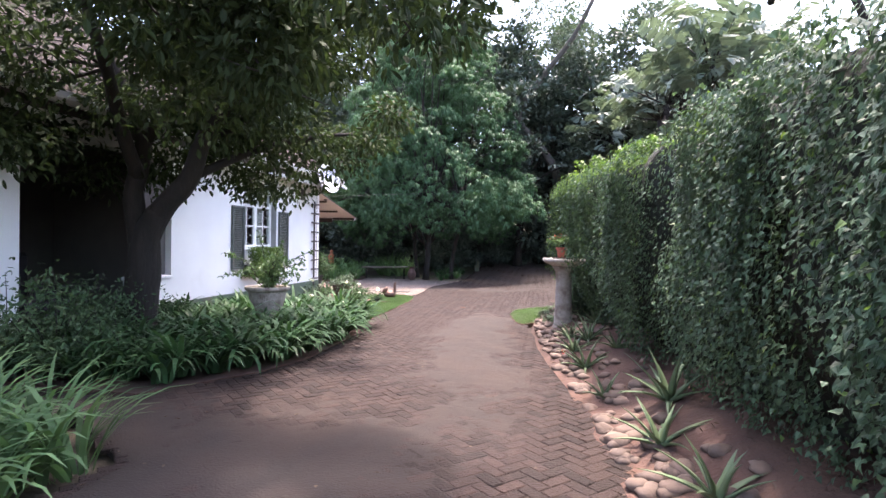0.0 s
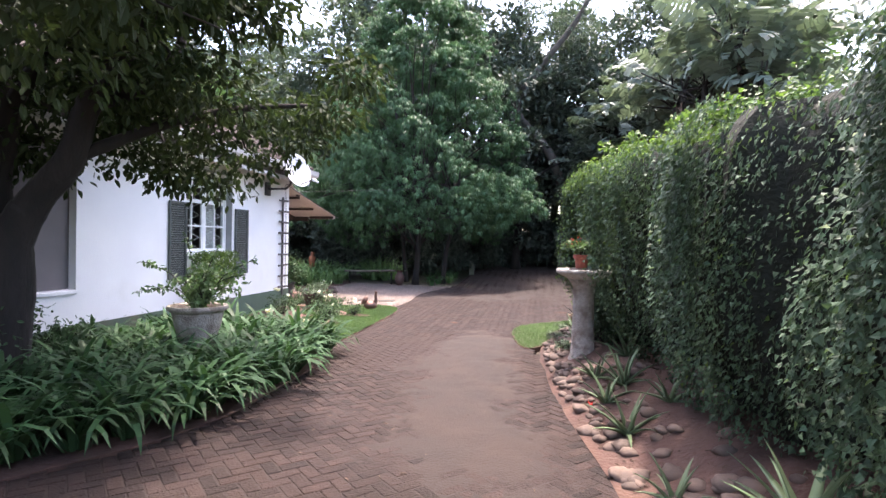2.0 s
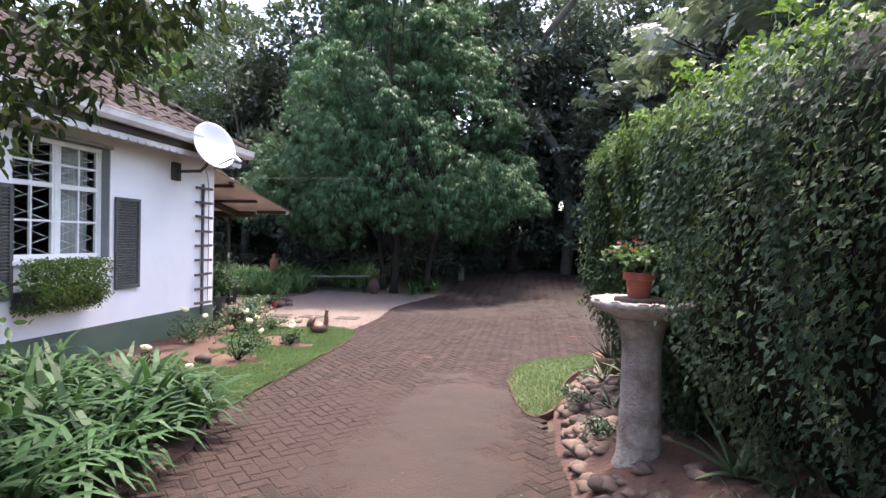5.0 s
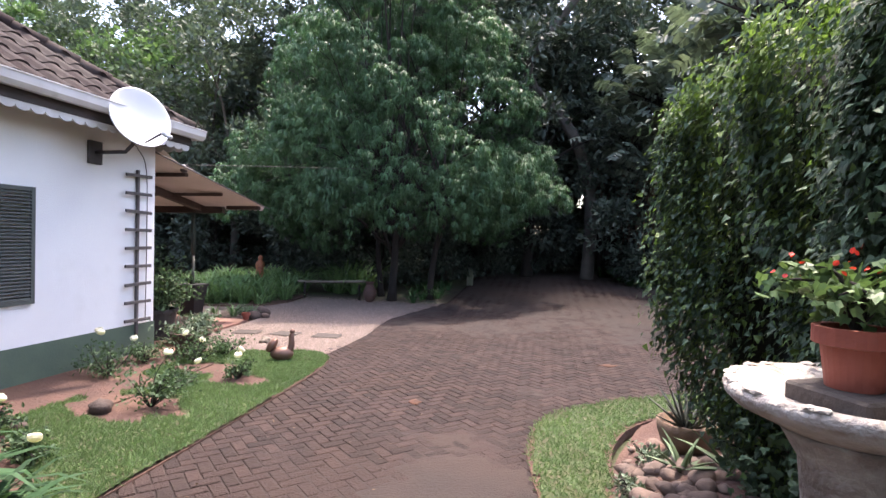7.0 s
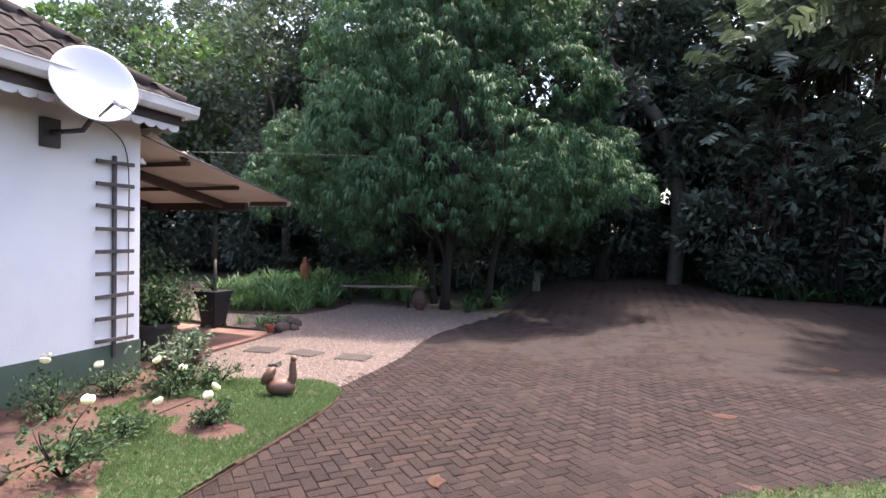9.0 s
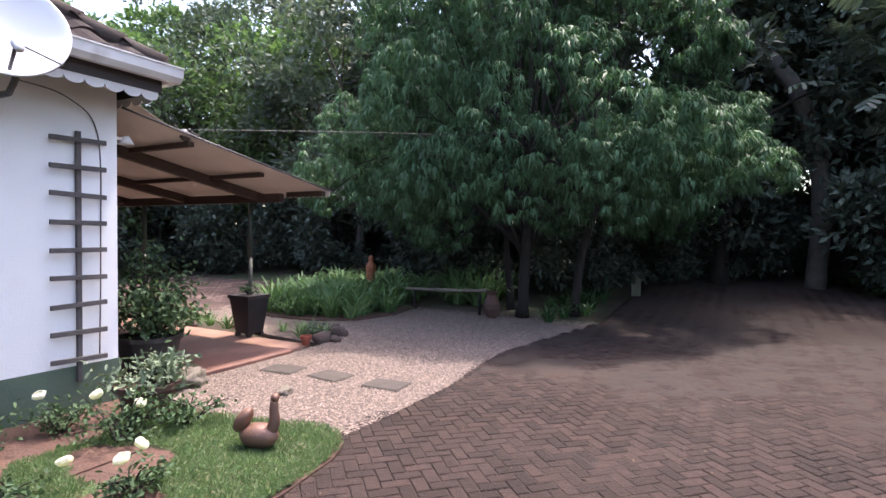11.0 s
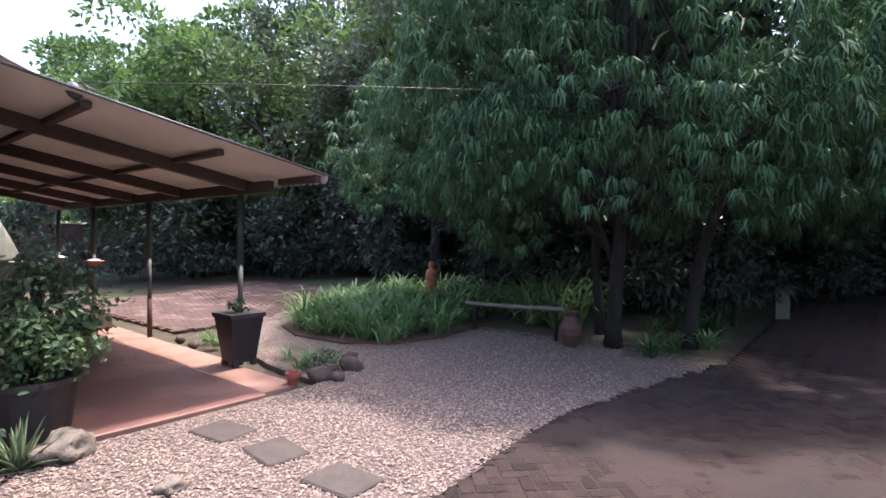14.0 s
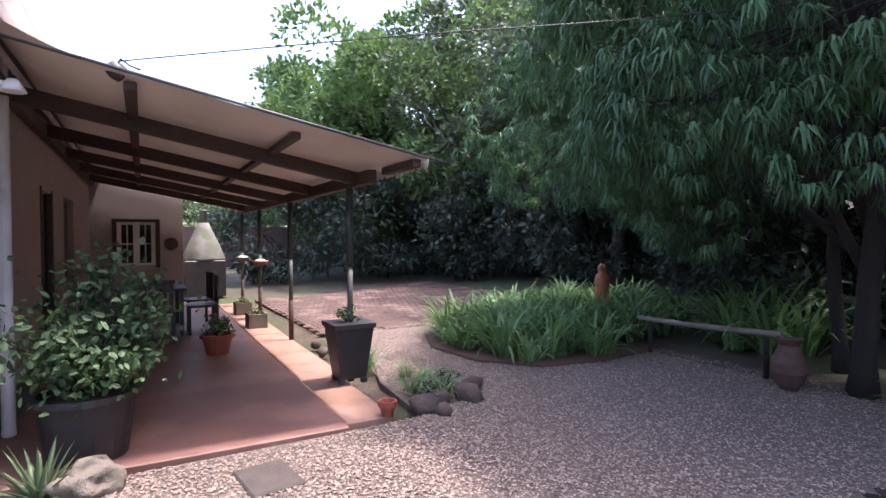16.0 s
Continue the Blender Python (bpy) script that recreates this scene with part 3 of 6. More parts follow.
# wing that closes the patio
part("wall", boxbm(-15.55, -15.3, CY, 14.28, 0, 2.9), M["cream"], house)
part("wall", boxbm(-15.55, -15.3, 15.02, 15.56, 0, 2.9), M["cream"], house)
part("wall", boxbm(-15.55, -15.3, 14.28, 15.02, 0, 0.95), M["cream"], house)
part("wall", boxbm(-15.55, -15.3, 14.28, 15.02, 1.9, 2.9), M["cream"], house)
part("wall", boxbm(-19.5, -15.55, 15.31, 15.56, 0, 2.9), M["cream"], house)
# unseen slab and backing wall, added to keep daylight off the wing window
part("roof_slab", boxbm(-19.5, -15.3, CY + 0.002, 15.6, 2.902, 3.0), M["fascia"], house)
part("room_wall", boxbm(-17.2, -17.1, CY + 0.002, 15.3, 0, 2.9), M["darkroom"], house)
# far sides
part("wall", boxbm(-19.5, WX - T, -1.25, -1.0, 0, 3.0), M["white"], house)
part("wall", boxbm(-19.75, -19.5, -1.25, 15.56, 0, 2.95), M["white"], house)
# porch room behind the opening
part("porch_wall", boxbm(-8.7, -8.5, 3.2, 8.4, 0, 2.95), M["darkroom"], house, "porch back wall with shade in its colour")
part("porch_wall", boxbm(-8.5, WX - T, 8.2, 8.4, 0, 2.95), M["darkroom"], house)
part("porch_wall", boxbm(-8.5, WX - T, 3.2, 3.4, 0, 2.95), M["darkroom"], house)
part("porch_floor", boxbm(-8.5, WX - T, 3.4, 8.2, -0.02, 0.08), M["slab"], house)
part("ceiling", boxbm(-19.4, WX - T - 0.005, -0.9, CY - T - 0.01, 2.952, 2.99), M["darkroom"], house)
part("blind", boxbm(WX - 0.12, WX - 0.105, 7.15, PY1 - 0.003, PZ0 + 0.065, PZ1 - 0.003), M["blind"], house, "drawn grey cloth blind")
# unseen room behind the window: one wall with shade in its colour
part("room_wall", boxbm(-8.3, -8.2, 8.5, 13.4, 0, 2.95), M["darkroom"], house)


def window_unit(name, parent, plane, y0, y1, z0, z1, transom=None, bars=(2, 2), burglar=False):
    """A casement window facing +x: frame, bars, panes."""
    w = new(name)
    w.parent = parent
    w["label"] = "white wooden casement window"
    fr = bmesh.new()
    t = 0.055
    for a in ((y0, y0 + t, z0, z1), (y1 - t, y1, z0, z1), (y0 + t, y1 - t, z0, z0 + t), (y0 + t, y1 - t, z1 - t, z1)):
        box(fr, plane - 0.05, plane + 0.02, *a, bevel=0.004)
    ym = (y0 + y1) / 2
    box(fr, plane - 0.045, plane + 0.015, ym - 0.032, ym + 0.032, z0 + t, z1 - t, bevel=0.004)
    if transom:
        box(fr, plane - 0.045, plane + 0.012, y0 + t, ym - 0.032, transom - 0.03, transom + 0.03, bevel=0.004)
        box(fr, plane - 0.045, plane + 0.012, ym + 0.032, y1 - t, transom - 0.03, transom + 0.03, bevel=0.004)
    part("window_frame", fr, M["frame"], w)
    spans = [(z0 + t, (transom or z1 - t) - (0.03 if transom else 0))] + ([(transom + 0.03, z1 - t)] if transom else [])
    for a, b in ((y0 + t, ym - 0.032), (ym + 0.032, y1 - t)):
        for c, d in spans:
            g = part("pane", boxbm(plane - 0.018, plane - 0.013, a, b, c, d), M["glass"], w)
            g.visible_shadow = False
            bm = bmesh.new()
            rows = 2 if d - c > 0.6 else 2
            for i in range(1, rows):
                zz = c + (d - c) * i / rows
                box(bm, plane - 0.03, plane + 0.006, a, b, zz - 0.012, zz + 0.012)
            mid = (a + b) / 2
            box(bm, plane - 0.028, plane + 0.004, mid - 0.012, mid + 0.012, c, d)
            box(bm, plane - 0.03, plane + 0.008, a, a + 0.03, c, d)
            box(bm, plane - 0.03, plane + 0.008, b - 0.03, b, c, d)
            part("glazing_bar", bm, M["frame"], w)
            if burglar:
                seg = []
                for q in range(4):
                    h = (d - c) / 4
                    for s in (0, 1):
                        seg.append(tube_arrays([(plane - 0.07, a if s else b, c + q * h), (plane - 0.07, mid, c + (q + 0.5) * h), (plane - 0.07, a if s else b, c + (q + 1) * h)], [0.006] * 3, 5))
                v, f = join_arrays(seg)
                obj("burglar_bar", npmesh("burglar_bar", v, f), M["frame"], w, "thin diamond burglar bars")
    return w


window_unit("window", house, WX - 0.14, WY0 + 0.003, WY1 - 0.003, WZ0 + 0.04, WZ1 - 0.003, transom=2.19, burglar=True)
part("window_sill", boxbm(WX - T, WX + 0.05, WY0 - 0.03, WY1 + 0.03, WZ0 - 0.02, WZ0 + 0.038, 0.008), M["frame"], house)
part("reveal", boxbm(WX - 0.12, WX + 0.003, WY1 - 0.012, WY1 + 0.002, WZ0 + 0.04, WZ1 - 0.002), M["greyframe"], house, "grey window reveal face")
part("window_head", boxbm(WX - 0.1, WX + 0.02, WY0 - 0.05, WY1 + 0.05, WZ1, WZ1 + 0.05, 0.008), M["greyframe"], house)
# curtains behind the window
for a, b in ((10.08, 10.35), (11.0, 11.4)):
    v, f = [], []
    n = 28
    for i in range(n + 1):
        y = a + (b - a) * i / n
        x = WX - 0.34 + 0.03 * math.sin(i * 1.25)
        v += [(x, y, 1.2), (x, y, 2.75)]
    for i in range(n):
        f.append((2 * i, 2 * i + 2, 2 * i + 3, 2 * i + 1))
    c = obj("curtain", npmesh("curtain", v, f), M["curtain"])
    tagged(c, "pale hanging curtain behind the window", "curtain", "curtains at the window")
    sol = c.modifiers.new("thick", "SOLIDIFY")
    sol.thickness = 0.004
window_unit("window", house, -15.36, 14.285, 15.015, 0.955, 1.895)
part("window_surround", boxbm(-15.3, -15.27, 14.20, 14.28, 0.9, 1.96, 0.004), M["darkwood"], house)
part("window_surround", boxbm(-15.3, -15.27, 15.02, 15.10, 0.9, 1.96, 0.004), M["darkwood"], house)
part("window_surround", boxbm(-15.3, -15.27, 14.28, 15.02, 1.9, 1.96, 0.004), M["darkwood"], house)
part("door", boxbm(-10.08, -9.22, CY - 0.12, CY - 0.07, 0.03, 2.08, 0.006), M["darkwood"], house, "dark timber door in shade")
part("door_frame", boxbm(-10.1, -10.02, CY - 0.06, CY + 0.012, 0.03, 2.14, 0.005), M["darkwood"], house)
part("door_frame", boxbm(-9.28, -9.2, CY - 0.06, CY + 0.012, 0.03, 2.14, 0.005), M["darkwood"], house)
part("window_frame", boxbm(-12.38, -11.22, CY - 0.14, CY - 0.08, 0.92, 2.13, 0.005), M["darkwood"], house)
part("downpipe", lathe([(0.045, 0.0), (0.05, 0.02), (0.045, 0.05), (0.045, 2.9)], 14), M["gutter"], house, "white downpipe").matrix_world = pose(-7.1, CY + 0.06, 0.05)


def shutter(y0, y1, z0, z1):
    s = empty("shutter", WX + 0.01, 0, 0, "grey-green louvred wooden shutter fixed to the wall", "shutter", "window shutters")
    bm = bmesh.new()
    t = 0.045
    for a in ((y0, y0 + t, z0, z1), (y1 - t, y1, z0, z1), (y0 + t, y1 - t, z0, z0 + t), (y0 + t, y1 - t, z1 - t, z1)):
        box(bm, 0, 0.035, *a, bevel=0.003)
    part("frame", bm, M["shutter"], s)
    n = int((z1 - z0 - 2 * t) / 0.036)
    slat = bpy.data.meshes.new("slat")
    bm = boxbm(-0.02, 0.02, y0 + t, y1 - t, -0.003, 0.003)
    bm.to_mesh(slat)
    bm.free()
    slat.materials.append(M["shutter"])
    for i in range(n):
        o = new("slat", slat)
        o.parent = s
        o.matrix_local = pose(0.018, 0, z0 + t + (i + 0.5) * (z1 - z0 - 2 * t) / n, 0, 40, 0)


shutter(9.60, 10.03, 0.88, 2.14)
shutter(11.49, 11.95, 0.87, 2.12)

# roof
EX, EYN, EZ, PITCH = -5.48, 13.96, 3.10, radians(34)
EXW, EYS = -20.0, -1.6


def make_roof():
    roof = new("roof")
    roof.parent = house
    h = (EYN - EYS) / 2
    tp = math.tan(PITCH)
    hw = min(h, (EX - EXW) / 2)
    a, b, c, d = (EX, EYS, EZ), (EX, EYN, EZ), (EXW, EYN, EZ), (EXW, EYS, EZ)
    r0, r1 = (EX - hw, EYS + hw, EZ + hw * tp), (EX - hw, EYN - hw, EZ + hw * tp)
    bm = bmesh.new()
    vs = [bm.verts.new(p) for p in (a, b, c, d, r0, r1)]
    for q in ((0, 1, 5, 4), (1, 2, 5), (2, 3, 4, 5), (3, 0, 4), (3, 2, 1, 0)):
        bm.faces.new([vs[i] for i in q])
    part("roof_deck", bm, M["fascia"], roof)
    # curved tiles, course by course
    w, l = 0.30, 0.34
    prof = [(-0.5, 0.0), (-0.34, 0.012), (-0.18, 0.045), (0.0, 0.055), (0.18, 0.045), (0.34, 0.012), (0.5, 0.0)]
    v = [(x * w * 1.04, 0, z + 0.03) for x, z in prof] + [(x * w * 1.04, l * 1.12, z + 0.004) for x, z in prof] + [(x * w * 1.04, 0, z + 0.008) for x, z in prof]
    f = [(i, i + 1, i + 8, i + 7) for i in range(6)] + [(i + 1, i, i + 14, i + 15) for i in range(6)]
    tile = npmesh("roof_tile", v, f)
    tile.materials.append(M["tile"])
    rest = []
    count = 0
    for side in (0, 1):
        for row in range(15):
            s = row * l * math.cos(PITCH)
            z = EZ + row * l * math.sin(PITCH) + 0.01
            if side == 0:
                lo, hi = EYS + s + 0.1, EYN - s - 0.1
            else:
                lo, hi = EXW + s + 0.1, EX - s - 0.1
            n = int((hi - lo) / w)
            for i in range(n):
                p = hi - (i + 0.5) * w
                if side == 0:
                    m = pose(EX - s, p, z, 0, 0, 90) @ pose(0, 0, 0, math.degrees(PITCH))
                else:
                    m = pose(p, EYN - s, z, 0, 0, 180) @ pose(0, 0, 0, math.degrees(PITCH))
                if side == 0 and row < 11 and p > 7.0 and count < 260:
                    o = new("roof_tile", tile)
                    o.parent = roof
                    o.matrix_local = m
                    count += 1
                elif side == 0 or p > -12:
                    rest.append(([tuple(m @ Vector(q)) for q in v], f))
    vv, ff = join_arrays(rest)
    o = obj("roof_tiles", npmesh("roof_tiles", vv, ff), M["tile"], roof)
    o["kind"] = "stuff"
    # hip cap
    for i in range(18):
        s = i * 0.24
        q0 = Vector((EX - s, EYN - s, EZ + s * tp + 0.05))
        q1 = Vector((EX - s - 0.29, EYN - s - 0.29, EZ + (s + 0.29) * tp + 0.04))
        tube("hip_tile", [q0, q1], [0.10, 0.085], M["tile"], roof, 10)
    # gutter: half round, along both eaves
    def gut(p, q):
        p, q = Vector(p), Vector(q)
        d = (q - p).normalized()
        out = Vector((d.y, -d.x, 0))
        bm = bmesh.new()
        ring = []
        for e in (p, q):
            ring.append([bm.verts.new(e + out * (x) + Vector((0, 0, z))) for x, z in ((-0.07, 0.05), (-0.075, -0.04), (-0.03, -0.075), (0.03, -0.075), (0.07, -0.03), (0.08, 0.045), (0.09, 0.05), (0.09, 0.062), (0.07, 0.062), (0.06, -0.02), (0.025, -0.06), (-0.025, -0.06), (-0.062, -0.03), (-0.06, 0.05))])
        k = len(ring[0])
        for i in range(k):
            bm.faces.new((ring[0][i], ring[0][(i + 1) % k], ring[1][(i + 1) % k], ring[1][i]))
        bm.faces.new(ring[0][::-1])
        bm.faces.new(ring[1])
        bmesh.ops.recalc_face_normals(bm, faces=bm.faces)
        return bm
    part("gutter", gut((EX + 0.07, EYS, EZ - 0.03), (EX + 0.07, EYN + 0.1, EZ - 0.03)), M["gutter"], house, "white metal gutter")
    part("gutter", gut((EX, EYN + 0.07, EZ - 0.03), (EXW, EYN + 0.07, EZ - 0.03)), M["gutter"], house, "white metal gutter")
    part("fascia", boxbm(EX - 0.05, EX - 0.012, EYS, EYN - 0.012, EZ - 0.2, EZ - 0.005), M["fascia"], house)
    part("fascia", boxbm(EXW, EX - 0.05, EYN - 0.05, EYN - 0.012, EZ - 0.2, EZ - 0.005), M["fascia"], house)
    part("soffit", boxbm(WX + 0.001, EX - 0.052, EYS, EYN - 0.06, EZ - 0.125, EZ - 0.11), M["darkwood"], house)
    # scalloped trim under the fascia
    def scallop(along, lo, hi, fixed, z):
        bm = bmesh.new()
        n = int((hi - lo) / 0.16)
        for i in range(n):
            a = lo + i * 0.16
            pts = [(a, z), (a + 0.16, z), (a + 0.16, z - 0.045)] + [(a + 0.08 + 0.08 * math.cos(t), z - 0.045 - 0.05 * math.sin(t)) for t in (0.5, 1.05, 1.57, 2.09, 2.64)] + [(a, z - 0.045)]
            front = [bm.verts.new((fixed, p, q) if along == "y" else (p, fixed, q)) for p, q in pts]
            bm.faces.new(front)
        ext = bmesh.ops.extrude_face_region(bm, geom=list(bm.faces))
        dv = (0.012, 0, 0) if along == "y" else (0, 0.012, 0)
        bmesh.ops.translate(bm, vec=dv, verts=[q for q in ext["geom"] if isinstance(q, bmesh.types.BMVert)])
        bmesh.ops.recalc_face_normals(bm, faces=bm.faces)
        return bm
    part("scalloped_trim", scallop("y", EYS, EYN, EX - 0.035, EZ - 0.19), M["gutter"], house, "white scalloped eave trim")
    part("scalloped_trim", scallop("x", -12.0, EX, EYN - 0.035, EZ - 0.19), M["gutter"], house, "white scalloped eave trim")


make_roof()

# ---- awning ----
awning = empty("awning", 0, 0, 0, "cream canvas awning on dark timber rafters and thin posts", "awning")


def az(y):
    return 2.74 - 0.19 * (y - 13.9) if y < 16.95 else 2.16


def canvas_z(y):
    return az(y) + 0.075 + 0.3 * max(0.0, 14.65 - y) ** 2


AX0, AX1, AY0, AY1 = -15.25, -6.02, 13.95, 16.92


def make_awning():
    v, f = [], []
    nx, ny = 60, 24
    for k in (0, 1):
        for j in range(ny + 1):
            y = AY0 + (AY1 - AY0) * j / ny
            for i in range(nx + 1):
                x = AX0 + (AX1 - AX0) * i / nx
                sag = -0.018 * abs(math.sin(math.pi * (x + 7.2) / 1.7)) + 0.006 * nz(x, y, 1.5)
                v.append((x, y, canvas_z(y) + sag - 0.006 * k))
    o = (nx + 1) * (ny + 1)
    for j in range(ny):
        for i in range(nx):
            a = j * (nx + 1) + i
            f.append((a, a + 1, a + nx + 2, a + nx + 1))
            f.append((o + a, o + a + nx + 1, o + a + nx + 2, o + a + 1))
    obj("canvas", npmesh("canvas", v, f), M["canvas"], awning, "cream canvas sheet", smooth=True)
    # scalloped hem along the low edge and the gable end
    bm = bmesh.new()
    n = int((AX1 - AX0) / 0.12)
    for i in range(n):
        a = AX1 - i * 0.12
        z = az(AY1) + 0.07
        pts = [(a, z), (a - 0.12, z), (a - 0.12, z - 0.05), (a - 0.09, z - 0.085), (a - 0.03, z - 0.085), (a, z - 0.05)]
        bm.faces.new([bm.verts.new((p, AY1 + 0.003 + 0.006 * math.sin(p * 9), q)) for p, q in pts])
    ext = bmesh.ops.extrude_face_region(bm, geom=list(bm.faces))
    bmesh.ops.translate(bm, vec=(0, 0.005, 0), verts=[q for q in ext["geom"] if isinstance(q, bmesh.types.BMVert)])
    part("hem", bm, M["canvas"], awning, "scalloped canvas hem")
    tilt = math.degrees(math.atan(-0.19))
    # rafters fall towards the posts; purlins run along the house
    for x in (-7.25, -8.95, -10.65, -12.35, -14.05):
        bm = boxbm(-0.045, 0.045, -0.02, 3.02, -0.13, 0.0, 0.006)
        part("rafter", bm, M["darkwood"], awning).matrix_world = pose(x, 13.9, az(13.9) + 0.028, tilt)
    for y, x1 in ((14.72, -6.12), (15.86, -6.25)):
        part("purlin", boxbm(-15.2, x1, y - 0.04, y + 0.04, az(y) - 0.02, az(y) + 0.036, 0.006), M["darkwood"], awning)
    part("front_beam", boxbm(-15.2, -6.75, 16.66, 16.75, az(16.7) - 0.13, az(16.7) + 0.0, 0.006), M["darkwood"], awning)
    part("end_batten", boxbm(-6.76, -6.06, 16.80, 16.88, az(16.84) - 0.02, az(16.84) + 0.05, 0.006), M["darkwood"], awning)
    part("wall_plate", boxbm(-15.2, -6.3, 13.83, 13.91, az(13.9) - 0.1, az(13.9) + 0.02, 0.006), M["darkwood"], awning)
    for x in (-7.40, -10.06, -12.5, -14.6):
        p = tube("post", [(x, 16.7, 0.03), (x, 16.7, 0.62)], 0.036, M["rust"], awning, 12, "rusty lower sleeve")
        tube("post", [(x, 16.7, 0.62), (x, 16.7, 1.25)], 0.030, M["steel"], awning, 12, "bare steel middle")
        tube("post", [(x, 16.7, 1.25), (x, 16.7, az(16.7) - 0.12)], 0.040, M["postgreen"], awning, 12, "dark green painted upper post")
    # ridge rod of the gable end, a little past the canvas
    tube("edge_rod", [(-6.03, 13.9, az(13.9) + 0.075), (-6.03, 17.15, az(16.9) + 0.03)], 0.012, M["bracket"], awning, 8)


make_awning()

# far building: white conical oven past the wing
oven = empty("garden_oven", -17.8, 16.2, 0, "whitewashed conical outdoor oven with a short chimney", "oven")
part("body", lathe([(0.5, 0.95), (0.54, 0.97), (0.54, 1.0), (0.36, 1.45), (0.2, 1.8), (0.13, 1.95)], 24), M["potstone"], oven, smooth=True)
part("chimney", lathe([(0.1, 1.95), (0.1, 2.25), (0.13, 2.26), (0.13, 2.3)], 14), M["potstone"], oven, smooth=True)

part("base", boxbm(-0.5, 0.5, -0.5, 0.5, 0, 0.95, 0.02), M["plastic"], oven, "dark brick base")

# ---- trees ----
def lumpy_points(centre, radii, lumps, lump_r, per, shell=0.75, floor=None, seed=0):
    """Points and outward directions over many lumps set on an ellipsoid: an uneven crown with gaps."""
    g = np.random.default_rng(seed)
    d = unit(g.normal(size=(lumps, 3)))
    rad = g.uniform(shell, 1.0, (lumps, 1)) * (1 + 0.12 * g.normal(size=(lumps, 1)))
    C = np.array(centre) + d * rad * np.array(radii)
    if floor is not None:
        C[:, 2] = np.maximum(C[:, 2], floor + g.uniform(0, 0.5, lumps))
    lr = g.uniform(0.65, 1.25, lumps) * lump_r
    q = unit(g.normal(size=(lumps * per, 3)) + np.repeat(d, per, axis=0) * 0.7 + np.array((0, 0, 0.35)))
    P = np.repeat(C, per, axis=0) + q * (np.repeat(lr, per)[:, None] * g.uniform(0.55, 1.05, (lumps * per, 1))) * np.array((1, 1, 0.75))
    return P, q, C


def limbs(base, height, C, r0, count, seed, lean=(0, 0), fork=0.45):
    """Trunk and limbs that reach for some of the lump centres."""
    g = np.random.default_rng(seed + 50)
    base = Vector(base)
    top = base + Vector((lean[0], lean[1], height))
    pts = [base, base.lerp(top, 0.35) + Vector((g.normal() * 0.06, g.normal() * 0.06, 0)), base.lerp(top, 0.7) + Vector((g.normal() * 0.08, g.normal() * 0.08, 0)), top]
    line = smooth_line(pts, 3)
    chunks = [tube_arrays(line, [r0 * (1.35 if i == 0 else 1.0) * (1 - 0.45 * i / (len(line) - 1)) for i in range(len(line))], 9)]
    pick = g.choice(len(C), min(count, len(C)), replace=False)
    for k in pick:
        s = g.uniform(fork, 0.95)
        a = base.lerp(top, s)
        e = Vector(C[k])
        mid = a.lerp(e, 0.5) + Vector((g.normal() * 0.15, g.normal() * 0.15, 0.25 + 0.1 * (e - a).length))
        ln = smooth_line([a, mid, e], 4)
        ra = r0 * (0.62 - 0.3 * s)
        chunks.append(tube_arrays(ln, [ra * (1 - 0.85 * i / (len(ln) - 1)) for i in range(len(ln))], 6))
    return join_arrays(chunks)


def tree(name, base, height, r0, centre, radii, lumps, lump_r, per, leaf, width, leaf_mat, label, seed, bark="bark", count=16, floor=None, droop=0.0, shape=DIAMOND, lean=(0, 0), group=""):
    t = empty(name, *base, label=label, category="tree", group=group)
    P, q, C = lumpy_points(centre, radii, lumps, lump_r, per, seed=seed, floor=floor)
    v, f = limbs((0, 0, 0), height, C, r0, count, seed, lean)
    obj("trunk", npmesh("trunk", v, f), M[bark], t, smooth=True)
    g = np.random.default_rng(seed + 9)
    D = q * 0.7 + g.normal(size=q.shape) * 0.55 + np.array((0, 0, -droop))
    v, f = leaves(P, D, g.uniform(0.7, 1.25, len(P)) * leaf, g.uniform(0.75, 1.2, len(P)) * width, shape=shape)
    obj("crown", npmesh("crown", v, f), M[leaf_mat], t)
    return t


